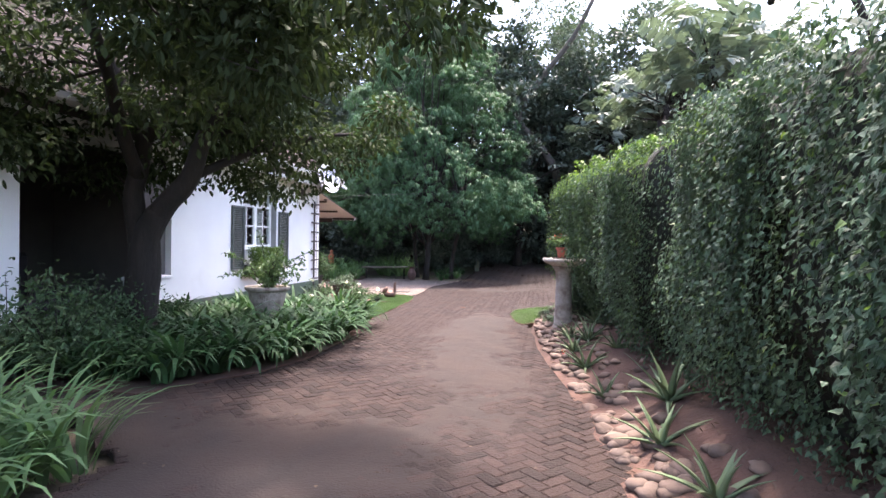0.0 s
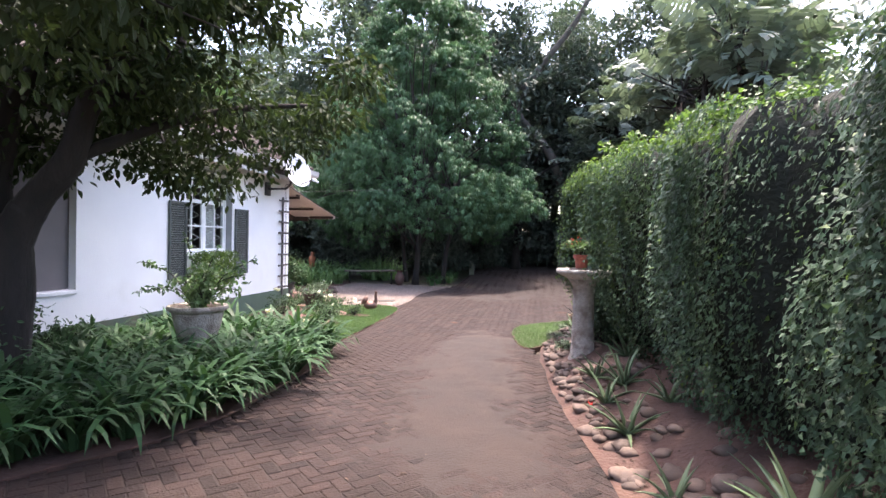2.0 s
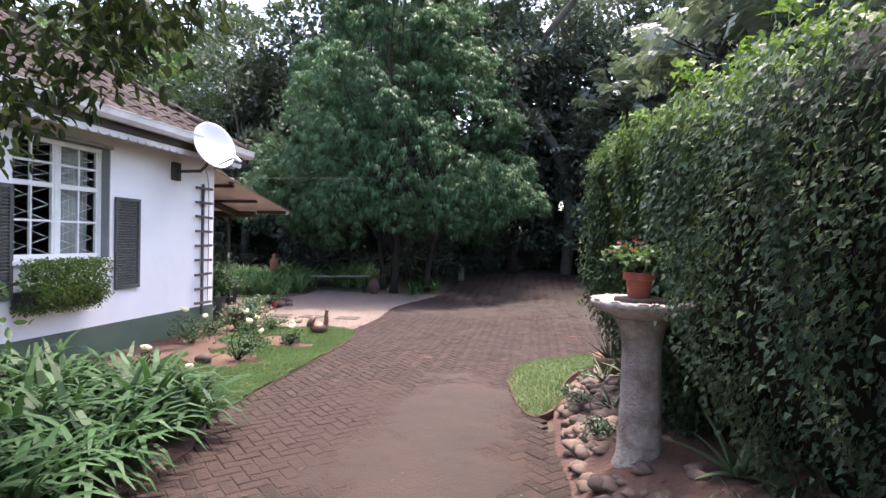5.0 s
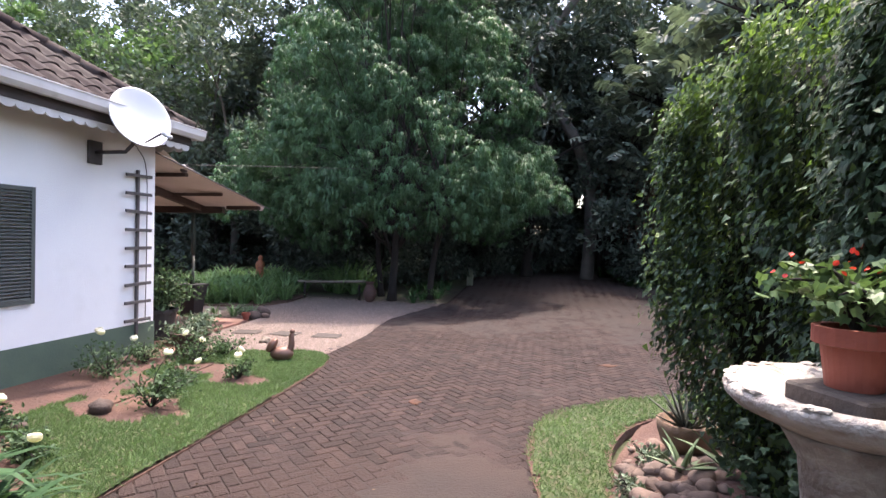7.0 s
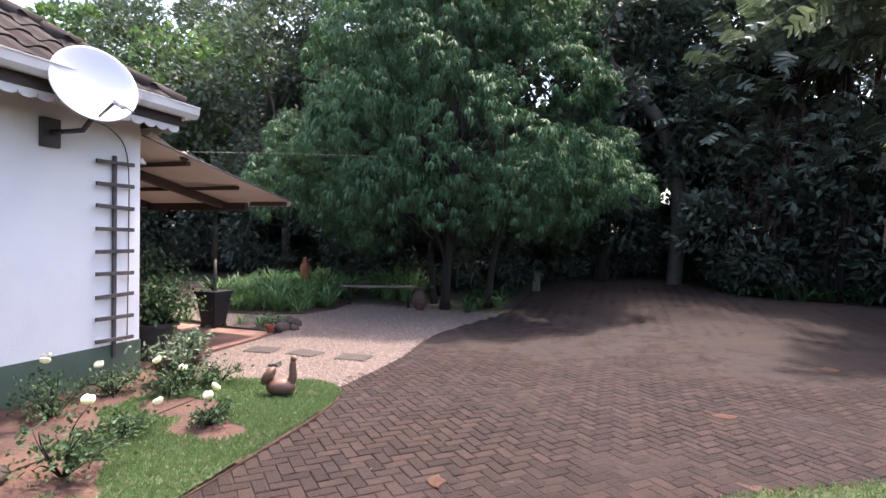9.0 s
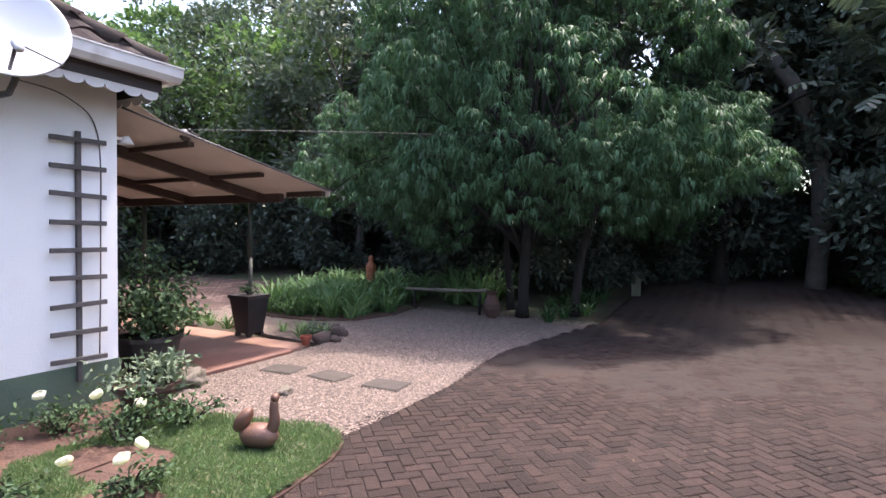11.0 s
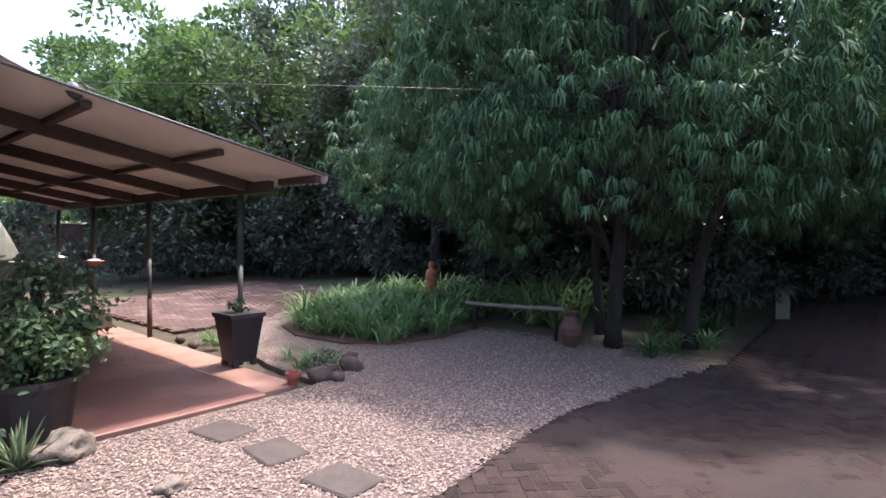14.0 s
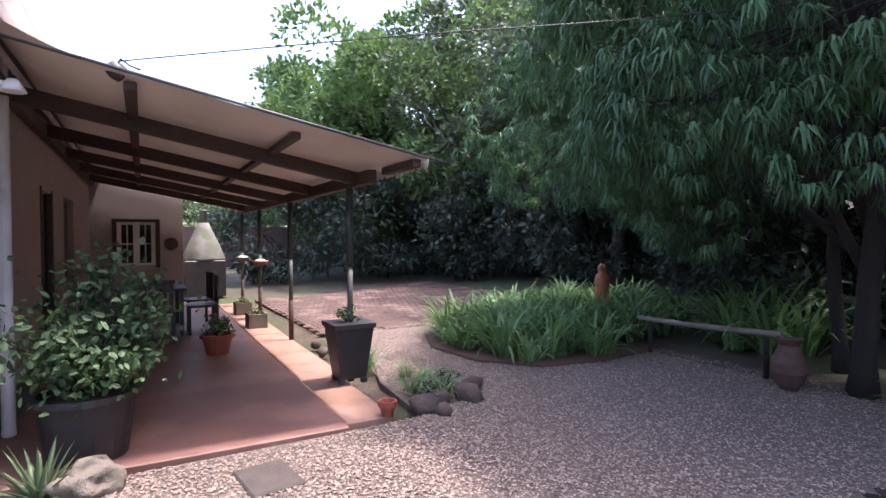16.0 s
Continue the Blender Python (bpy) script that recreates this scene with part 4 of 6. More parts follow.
def mango():
    """Dense rounded tree whose long leaves hang in tufts."""
    t = empty("mango_tree", -4.5, 20.9, zup(21.0) - 0.05, "large dense tree with drooping tufts of long glossy leaves", "tree")
    g = np.random.default_rng(31)
    C0 = []
    for k in range(172):
        a = g.uniform(0, 2 * math.pi)
        z = 2.35 + 8.3 * g.random() ** 1.15
        rr = float(np.interp(z, [2.3, 4.0, 5.5, 7.0, 8.4, 9.8, 10.7], [3.7, 3.8, 3.55, 3.0, 2.3, 1.3, 0.4])) * g.uniform(0.74, 1.04)
        C0.append((rr * math.cos(a) - 0.3, rr * math.sin(a) + 1.4, z))
    for k in range(30):
        a = g.uniform(0, 2 * math.pi)
        z = g.uniform(2.8, 8.5)
        r = g.uniform(0.3, 2.4) * (1.25 - z / 11)
        C0.append((r * math.cos(a) - 0.3, r * math.sin(a) + 1.4, z))
    for k in range(34):
        a = g.uniform(0, 2 * math.pi)
        r = g.uniform(2.0, 3.7)
        C0.append((r * math.cos(a) - 0.3, r * math.sin(a) + 1.6, g.uniform(1.9, 3.0)))
    # low boughs: one towards the gravel, one over the drive
    C0 += [(-3.9, -0.9, 2.8), (-4.5, -0.5, 2.5), (-3.3, -1.5, 2.9), (3.4, 0.2, 2.9), (4.0, 0.6, 2.7), (3.0, -0.6, 3.3), (0.3, -2.0, 3.2), (1.8, -1.6, 2.8), (-1.0, -2.1, 4.2), (-0.6, -1.8, 2.7)]
    C = np.array(C0)
    v, f = limbs((0, 0, 0), 3.4, C, 0.11, 34, 5, lean=(0.15, 0.1), fork=0.3)
    w, h = limbs((0.9, 0.5, 0), 3.8, C, 0.09, 14, 6, lean=(0.5, 0.2), fork=0.4)
    a, b = limbs((-0.5, 0.7, 0), 3.6, C, 0.08, 14, 7, lean=(-0.5, 0.2), fork=0.4)
    vv, ff = join_arrays([(v, f), (w, h), (a, b)])
    obj("trunk", npmesh("trunk", vv, ff), M["bark"], t, smooth=True)
    per, nl = 44, 24
    m = len(C) * per
    q = unit(g.normal(size=(m, 3)) + np.repeat(unit(C - np.array((0, 0, 5.0))), per, axis=0) * 0.75 + np.array((0, 0, 0.55)))
    R = np.repeat(C, per, axis=0) + q * np.repeat(g.uniform(0.45, 1.0, len(C)), per)[:, None] * g.uniform(0.8, 1.06, (m, 1)) * np.array((1, 1, 0.8))
    az_ = g.uniform(0, 2 * math.pi, (m, nl))
    el = g.uniform(-0.8, 0.4, (m, nl))
    D = np.stack([np.cos(az_) * np.cos(el), np.sin(az_) * np.cos(el), np.sin(el)], axis=2).reshape(-1, 3) + np.repeat(q, nl, axis=0) * 0.35
    P = np.repeat(R, nl, axis=0)
    n = len(P)
    shape = (np.array([(0, 0, 0), (0.38, 0.5, 0.10), (0.80, 0, -0.52), (0.38, -0.5, 0.10)]), [(0, 1, 3), (1, 2, 3)])
    v, f = leaves(P, D, g.uniform(0.15, 0.25, n), g.uniform(0.019, 0.028, n), N=np.tile((0.0, 0.0, 1.0), (n, 1)) + g.normal(size=(n, 3)) * 0.25, shape=shape)
    obj("crown", npmesh("crown", v, f), M["mango"], t, "glossy deep green hanging leaf tufts")


mango()


def shade_tree():
    """The tree in the bed whose limbs reach over the drive."""
    t = empty("shade_tree", -5.25, 6.3, 0.0, "gnarled dark-barked tree with spreading leafy limbs over the drive", "tree")
    g = np.random.default_rng(12)
    L = [[(0, 0, -0.05), (0.03, 0.0, 0.5), (0.09, 0.02, 1.05), (0.13, 0.0, 1.48), (0.33, 0.0, 1.83)],
         [(0.2, 0.0, 1.62), (0.40, 0.0, 1.9), (0.76, 0.0, 2.27), (0.95, 0.0, 2.77), (1.37, 0.0, 3.28), (1.9, -0.1, 3.78), (2.8, -0.2, 4.2)],
         [(0.10, 0.0, 1.2), (0.02, 0.0, 1.6), (-0.08, 0.02, 2.06), (0.07, 0.0, 2.78), (-0.23, -0.1, 3.65), (-0.66, -0.3, 4.32)],
         [(0.95, 0.0, 2.77), (1.2, 0.5, 3.1), (1.3, 0.8, 3.6), (1.3, 0.9, 4.4)],
         [(0.0, 0.0, 2.3), (0.2, -0.5, 2.75), (0.6, -1.2, 3.3), (1.0, -1.9, 3.7), (1.6, -2.6, 4.0)],
         [(0.76, 0.0, 2.27), (1.4, 0.5, 2.7), (1.9, 1.0, 2.95), (2.4, 1.5, 3.1)],
         [(0.05, 0.0, 2.7), (0.55, 0.0, 3.3), (1.2, -0.2, 3.52), (1.9, -0.6, 3.6)],
         [(0.07, 0.0, 2.78), (-0.5, -0.9, 3.2), (-0.9, -1.8, 3.6)],
         [(0.13, 0.0, 1.6), (0.2, 0.6, 2.3), (0.5, 1.3, 3.0), (0.7, 2.0, 3.4)]]
    R = [0.25, 0.155, 0.165, 0.08, 0.09, 0.055, 0.075, 0.07, 0.07]
    chunks = []
    for pts, r in zip(L, R):
        ln = smooth_line(pts, 5)
        k = len(ln) - 1
        fall = 0.42 if r > 0.2 else 0.75
        chunks.append(tube_arrays(ln, [r * (1.22 if i < 2 and r > 0.2 else 1) * (1 - fall * i / k) * (1 + 0.09 * noise.noise(Vector((i * 0.7, r * 40, 0)))) + 0.008 for i in range(k + 1)], 12))
    C = []
    for k in range(135):
        c = (g.uniform(-1.5, 3.6), g.uniform(-4.4, 2.3), g.uniform(2.75, 5.0))
        if c[1] > -1.3 and (c[0] > 2.4 or g.random() < 0.16):
            continue
        C.append(c)
    for k in range(30):
        C.append((g.uniform(-1.0, 0.6), g.uniform(-2.2, 0.6), g.uniform(2.2, 3.3)))
    for k in range(20):
        C.append((g.uniform(2.3, 4.9), g.uniform(-3.3, -1.0), g.uniform(3.05, 4.4)))
    for k in range(18):
        C.append((g.uniform(0.7, 2.5), g.uniform(-0.9, 0.7), g.uniform(3.0, 4.3)))
    # hanging sprays in front of the house wall
    C += [(1.0, 1.1, 2.3), (1.35, 1.35, 2.35), (0.7, 1.0, 2.55), (1.7, 1.4, 2.6), (2.2, 1.6, 2.75), (1.5, 0.8, 2.75), (2.7, 1.5, 3.0), (2.0, 0.6, 3.0), (0.4, 0.8, 2.9), (3.2, 0.8, 3.2)]
    C = np.array([c for c in C if (c[2] > 3.0 or not (0.0 < c[0] < 0.9 and c[1] < 0.2)) and (c[0] > -0.75 or c[2] < 2.9)])
    for k in g.choice(len(C), 46, replace=False):
        e = Vector(C[k])
        a = min((Vector(p) for ln in L for p in ln[2:]), key=lambda p: (p - e).length)
        ln = smooth_line([a, a.lerp(e, 0.5) + Vector((0, 0, 0.12)), e, e + Vector((g.normal() * 0.3, g.normal() * 0.3, -0.1))], 3)
        chunks.append(tube_arrays(ln, [0.022 * (1 - 0.8 * i / (len(ln) - 1)) for i in range(len(ln))], 5))
    v, f = join_arrays(chunks)
    obj("trunk", npmesh("trunk", v, f), M["bark"], t, "dark fissured bark, forked low", smooth=True)
    per = 320
    m = len(C) * per
    q = unit(g.normal(size=(m, 3)))
    P = np.repeat(C, per, axis=0) + q * g.uniform(0.1, 1, (m, 1)) ** 0.6 * np.repeat(g.uniform(0.35, 0.75, len(C)), per)[:, None] * np.array((1, 1, 0.6))
    D = q * 0.6 + g.normal(size=(m, 3)) * 0.5 + np.array((0, 0, -0.45))
    v, f = leaves(P, D, g.uniform(0.075, 0.125, m), g.uniform(0.036, 0.058, m), shape=OVAL)
    obj("crown", npmesh("crown", v, f), M["shade"], t, "small oval dark green leaves")


shade_tree()


def woods():
    """Trees that close the garden: three builds, copied with turns and sizes."""
    a = tree("garden_tree", (-11.0, 28.5, 0), 4.5, 0.22, (0, 0, 5.9), (3.4, 3.4, 4.0), 56, 1.0, 160, 0.29, 0.14, "wood_a", "tall dark-leaved tree of the garden wood", 101, count=14, group="trees round the garden")
    b = tree("garden_tree", (-20.5, 24.5, 0), 4.0, 0.24, (0, 0, 5.6), (4.2, 4.2, 3.9), 86, 1.15, 210, 0.29, 0.15, "wood_b", "broad bright green tree behind the awning", 102, count=16, group="trees round the garden")
    c = tree("garden_tree", (-14.0, 27.0, 0), 5.0, 0.20, (0, 0, 6.6), (3.3, 3.3, 4.4), 60, 0.95, 170, 0.25, 0.125, "wood_c", "loose olive-green tree of the garden wood", 103, count=16, bark="palebark", group="trees round the garden")
    d = tree("understory_shrub", (-8.0, 27.0, 0), 1.2, 0.06, (0, 0, 1.5), (1.9, 1.5, 1.2), 26, 0.65, 120, 0.21, 0.10, "wood_a", "dense dark shrub under the trees", 104, count=10, group="shrubs under the trees")
    for k, (kind, x, y, s, r) in enumerate([
        (b, -23.0, 22.2, 0.80, 40), (b, -26, 26.5, 1.1, 120), (c, -22.5, 30.0, 1.1, 20), (b, -17.0, 29.5, 1.05, 200), (c, -18.5, 25.0, 0.85, 80),
        (c, -12.0, 25.5, 0.9, 70), (a, -15.5, 32.0, 0.95, 150), (c, -9.8, 30.5, 1.3, 300), (a, -7.0, 28.5, 1.0, 30), (a, -8.5, 33.5, 1.45, 90), (a, -3.6, 29.0, 1.2, 180),
        (a, 0.0, 30.5, 1.15, 260), (a, -4.5, 34.0, 1.4, 330), (a, 3.5, 31.5, 1.25, 10), (c, 0.8, 35.0, 1.35, 110), (a, 7.5, 28.0, 1.15, 140), (c, 6.0, 33.5, 1.3, 220),
        (a, 10.8, 25.0, 0.6, 70), (a, 11.0, 31.5, 0.75, 250), (b, -30.0, 25.0, 1.15, 60), (c, -28.5, 31.5, 1.3, 190), (a, -1.2, 27.2, 0.95, 215),
        (b, -46.0, 20.5, 0.95, 10), (b, -50.0, 25.0, 1.0, 75), (a, -12.5, 35.0, 1.0, 15), (a, -20.5, 34.5, 1.4, 75)]):
        copy_thing(kind, pose(x, y, zup(y) - 0.05, 0, 0, r) @ Matrix.Scale(s, 4))
    for k in range(34):
        x = -27 + k * 1.15 + rng.normal() * 0.4
        y = 30.0 + rng.normal() * 1.6 + (3.0 if -3 < x < 2.5 else 0) - (3.5 if x < -18 else 0)
        copy_thing(d, pose(x, y, zup(y) - 0.08, 0, 0, rng.uniform(0, 360)) @ Matrix.Scale(rng.uniform(0.9, 1.5), 4))
    for x, y, s in ((-8.3, 25.2, 0.9), (-10.2, 25.6, 0.9), (-12.6, 25.3, 1.0), (-14.8, 26.0, 1.1), (-17.2, 24.6, 1.1), (-19.3, 22.2, 1.1), (-21.0, 19.2, 1.1), (-0.9, 28.6, 0.9), (-5.6, 23.6, 0.8), (-3.9, 24.2, 0.85), (-6.8, 24.6, 0.9), (4.6, 29.2, 1.2), (7.2, 28.4, 1.2), (9.5, 26, 1.2), (-2.6, 26.6, 0.7), (3.4, 26.2, 1.2), (5.0, 25.7, 1.3), (6.6, 25.2, 1.3), (8.2, 24.8, 1.3)):
        copy_thing(d, pose(x, y, zup(y) - 0.08, 0, 0, rng.uniform(0, 360)) @ Matrix.Scale(s, 4))


woods()


def paddle(g, length, width, bend, torn=0.5):
    """A big paddle leaf along +x, split into strips, drooping."""
    v, f = [], []
    n = 13
    for side in (-1, 1):
        for i in range(n):
            s0, s1 = i / n, (i + 1 - g.uniform(0, 0.35) * torn) / n
            wv = width * 0.5 * math.sin(math.pi * min(0.97, 0.12 + 0.86 * s0)) ** 0.7
            dz = g.normal() * 0.05 * torn - 0.12 * torn * abs(g.normal())
            def mid(s):
                return (length * s * (1 - 0.25 * bend * s * s), 0, 0.35 * bend * length * (s - 1.6 * s * s))
            a, b = mid(s0), mid(s1)
            o = len(v)
            v += [a, b, (b[0] + 0.12 * wv, side * wv, b[2] + dz - 0.15 * wv), (a[0] + 0.12 * wv, side * wv, a[2] + dz - 0.15 * wv)]
            f.append((o, o + 1, o + 2, o + 3) if side > 0 else (o + 3, o + 2, o + 1, o))
    return v, f


def strelitzia(name, seed, height, fans, dead, label):
    """Tall stems crowned with fans of torn paddle leaves and hanging dead ones."""
    g = np.random.default_rng(seed)
    t = empty(name, 0, 0, 0, label, "plant", "giant banana-like plants")
    stems, green, brown = [], [], []
    for k in range(fans):
        a = g.uniform(0, 2 * math.pi)
        r = g.uniform(0.1, 0.9)
        h = height * g.uniform(0.6, 1.0)
        base, top = (r * math.cos(a), r * math.sin(a), 0), (r * 1.5 * math.cos(a), r * 1.5 * math.sin(a), h)
        stems.append(tube_arrays([base, Vector(base).lerp(Vector(top), 0.5), top], [0.12, 0.10, 0.09], 8))
        for i in range(14):
            az1 = a + g.uniform(-2.6, 2.6)
            el = g.uniform(-0.1, 1.25)
            pet = Vector((math.cos(az1) * math.cos(el), math.sin(az1) * math.cos(el), math.sin(el)))
            p1 = Vector(top) + pet * g.uniform(0.6, 1.4)
            stems.append(tube_arrays([top, Vector(top).lerp(p1, 0.6), p1], [0.03, 0.025, 0.018], 5))
            v, f = paddle(g, g.uniform(1.3, 1.9), g.uniform(0.5, 0.75), g.uniform(0.5, 1.5), 0.8)
            m = Matrix.Translation(p1) @ Euler((g.normal() * 0.5, -el * 0.8, az1)).to_matrix().to_4x4()
            green.append(([tuple(m @ Vector(q)) for q in v], f))
        for i in range(dead):
            az1 = g.uniform(0, 2 * math.pi)
            v, f = paddle(g, g.uniform(0.9, 1.5), g.uniform(0.06, 0.14), 0.3, 0.5)
            m = Matrix.Translation(Vector(top) + Vector((0.15 * math.cos(az1), 0.15 * math.sin(az1), g.uniform(-3.2, 0.1)))) @ Euler((g.normal() * 0.6, g.uniform(1.1, 1.5), az1)).to_matrix().to_4x4()
            brown.append(([tuple(m @ Vector(q)) for q in v], f))
    v, f = join_arrays(stems)
    obj("stem", npmesh("stem", v, f), M["bark"], t, smooth=True)
    v, f = join_arrays(green)
    obj("leaf_fan", npmesh("leaf_fan", v, f), M["strel"], t, "torn grey-green paddle leaves")
    if brown:
        v, f = join_arrays(brown)
        obj("dead_leaves", npmesh("dead_leaves", v, f), M["deadleaf"], t, "hanging brown dead leaves")
    return t


sa = strelitzia("giant_strelitzia", 71, 7.0, 7, 16, "giant banana-like plant with torn grey-green leaves and brown dead ones")
sb = strelitzia("giant_strelitzia", 72, 8.6, 6, 12, "tall banana-like plant with grey-green paddle leaves")
sa.matrix_world = pose(4.3, 18.7, -0.05, 0, 0, 20)
sb.matrix_world = pose(5.2, 20.9, 0, 0, 0, 100)
for kind, x, y, r, s in ((sa, 3.3, 26.6, 200, 0.95), (sb, 4.9, 26.2, 40, 1.0), (sa, 2.2, 29.0, 120, 0.9), (sa, 5.5, 18.9, 300, 1.1), (sb, 6.2, 23.6, 160, 1.0), (sa, 3.7, 25.7, 75, 0.6), (sa, 5.7, 25.5, 260, 0.65), (sb, 2.7, 27.4, 310, 0.62), (sa, 7.2, 25.2, 15, 0.6), (sb, 4.5, 25.0, 145, 0.5), (sa, 8.8, 24.6, 200, 0.62)):
    copy_thing(kind, pose(x, y, zup(y) - 0.05, 0, 0, r) @ Matrix.Scale(s, 4))

# a pale bent limb that shows above the big tree
bent = empty("leaning_tree", 0.9, 27.0, 0, "pale leaning tree limb above the dark wood", "tree")
tube("trunk", smooth_line([(0, 0, 0), (0.1, 0, 3), (-0.6, -0.2, 5.5), (-2.2, -0.4, 7.6), (-1.2, -0.6, 9.3), (0.3, -0.8, 11.2), (1.2, -0.8, 13.0)], 4), [0.24 - 0.006 * i for i in range(25)], M["palebark"], bent, 9)
P, q, C = lumpy_points((0.8, 0, 13.0), (3.2, 3.0, 1.8), 34, 0.9, 150, seed=77)
v, f = leaves(P, q + rng.normal(size=q.shape) * 0.6, 0.17, 0.08)
obj("crown", npmesh("crown", v, f), M["wood_c"], bent)

# ---- hedge of vine ----
def vine_hedge():
    h = empty("vine_hedge", 0, 0, 0, "tall hanging hedge of ivy-like vine over a wall", "hedge")
    g = np.random.default_rng(21)
    y1 = 11.05

    def crest(y):
        return float(np.interp(y, [-2, 3, 5, 7, 8, 9.5, 10.4, 11.05], [2.62, 2.64, 2.62, 2.58, 2.62, 2.72, 2.7, 2.4])) + 0.07 * noise.noise(Vector((y * 1.3, 4.0, 0)))

    def surface(y, z):
        x = hedge_face(y)
        w = max(0.0, 1.0 - z / 1.3)
        x += 0.5 * w * w * (3 - 2 * w)
        ridge = noise.noise(Vector((y * 2.4, z * 0.22, 3.3))) * 0.66 + noise.noise(Vector((y * 5.5, z * 0.5, 8.3))) * 0.10 + noise.noise(Vector((y * 0.7, z * 0.8, 1.3))) * 0.12
        x += ridge
        top = crest(y)
        if z > top - 0.4:
            s = (z - top + 0.4) / 0.4
            x += 0.22 * s * s
        if y > y1 - 0.7:
            s = (y - y1 + 0.7) / 0.7
            x += 0.5 * s * s
        return x

    def ends(y, z):
        return y - 0.85 * max(0.0, (y - 9.2) / (y1 - 9.2)) * max(0.0, 1 - z / 1.7)

    # solid core just behind the leaves, coloured dark for stems and inner shade
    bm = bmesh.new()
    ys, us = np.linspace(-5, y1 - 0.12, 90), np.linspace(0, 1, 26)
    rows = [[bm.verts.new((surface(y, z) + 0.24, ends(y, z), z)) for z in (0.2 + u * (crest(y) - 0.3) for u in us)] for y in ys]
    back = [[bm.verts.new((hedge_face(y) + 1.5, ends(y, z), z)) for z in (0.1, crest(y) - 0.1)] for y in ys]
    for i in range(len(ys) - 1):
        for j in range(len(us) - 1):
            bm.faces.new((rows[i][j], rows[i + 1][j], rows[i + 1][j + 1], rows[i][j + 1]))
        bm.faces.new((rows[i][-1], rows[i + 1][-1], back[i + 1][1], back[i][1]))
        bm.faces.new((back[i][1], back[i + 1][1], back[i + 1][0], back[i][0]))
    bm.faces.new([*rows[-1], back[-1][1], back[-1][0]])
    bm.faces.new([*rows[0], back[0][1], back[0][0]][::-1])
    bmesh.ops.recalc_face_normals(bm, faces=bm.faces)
    part("stem_mass", bm, M["hedge_core"], h, "dark solid core for stems and the hedge's inner shade")
    # leaves on hanging strands
    P, D, N = [], [], []
    for k in range(6600):
        y = g.uniform(-2.0, y1 - 0.05) if k % 5 else g.uniform(8.8, y1)
        top = crest(y)
        z0 = top - abs(g.normal()) * 0.25 if g.random() < 0.45 else g.uniform(0.6, top)
        length = g.uniform(0.4, 1.5)
        yy = y
        z = z0
        out = -abs(g.normal()) * 0.07
        while z > max(0.33, z0 - length):
            yy += g.normal() * 0.012
            if noise.noise(Vector((yy * 2.4, z * 0.22, 3.3))) < 0.13 or g.random() < 0.16:
                P.append((surface(yy, z) + g.normal() * 0.025 + out, yy + g.normal() * 0.018, z))
                D.append((-0.45 + g.normal() * 0.35, g.normal() * 0.55, -0.75 + g.normal() * 0.35))
                N.append((-1 + g.normal() * 0.35, g.normal() * 0.35, 0.55 + g.normal() * 0.3))
            z -= g.uniform(0.035, 0.06)
    # dense undercoat over the dark core
    for k in range(19000):
        y = g.uniform(-2.0, y1 - 0.1)
        z = g.uniform(0.3, crest(y) - 0.1)
        if noise.noise(Vector((y * 2.4, z * 0.22, 3.3))) > 0.13 and g.random() < 0.55:
            continue
        P.append((surface(y, z) + 0.19 + g.normal() * 0.025, y, z))
        D.append((-0.3 + g.normal() * 0.35, g.normal() * 0.6, -0.75 + g.normal() * 0.35))
        N.append((-1 + g.normal() * 0.3, g.normal() * 0.3, 0.4 + g.normal() * 0.3))
    # top cushion and end face
    for k in range(9000):
        y, u = g.uniform(-2, y1), g.uniform(-0.05, 1.45)
        x = hedge_face(y) + 0.25 + u
        P.append((x, y, crest(y) + 0.05 + 0.1 * nz(x, y, 2.2) + g.uniform(-0.12, 0.07)))
        D.append((-0.4 + g.normal() * 0.6, g.normal() * 0.6, 0.1 + g.normal() * 0.3))
        N.append((-0.3 + g.normal() * 0.3, g.normal() * 0.3, 1))
    for k in range(4500):
        u, z = g.uniform(0, 1.5), g.uniform(0.3, crest(y1))
        P.append((hedge_face(y1) + 0.3 + u, y1 - 0.03 + g.normal() * 0.07 + 0.12 * nz(u, z, 2.0), z))
        D.append((g.normal() * 0.5, 0.5 + g.normal() * 0.3, -0.7 + g.normal() * 0.3))
        N.append((g.normal() * 0.3, 1, 0.5))
    P, D, N = np.array([(p[0], ends(p[1], p[2]), p[2]) for p in P]), np.array(D), np.array(N)
    n = len(P)
    young = (g.random(n) < 0.02)
    high = (P[:, 2] > np.interp(P[:, 1], [4.5, 9.5], [2.3, 2.36]) + 0.12 * np.sin(P[:, 1] * 3)) & (P[:, 1] > 4.5)
    endy = (P[:, 1] > 9.3)
    young |= high & (g.random(n) < (P[:, 1] - 3.5) / 4) & (g.random(n) < 0.55) | endy & (g.random(n) < 0.3)
    L = g.uniform(0.024, 0.046, n)
    for m_, name, label in ((~young, "ivy_leaves", "dark green lobed leaves on hanging strands"), (young, "young_leaves", "yellow-green young leaves on the crest")):
        v, f = leaves(P[m_], D[m_], L[m_], L[m_] * g.uniform(0.8, 1.05, m_.sum()), N=N[m_], shape=LOBE)
        obj(name, npmesh(name, v, f), M["ivy" if name == "ivy_leaves" else "ivyyoung"], h, label)
    # loose sprays above the crest and trailing shoots at the end
    P, D, st = [], [], []
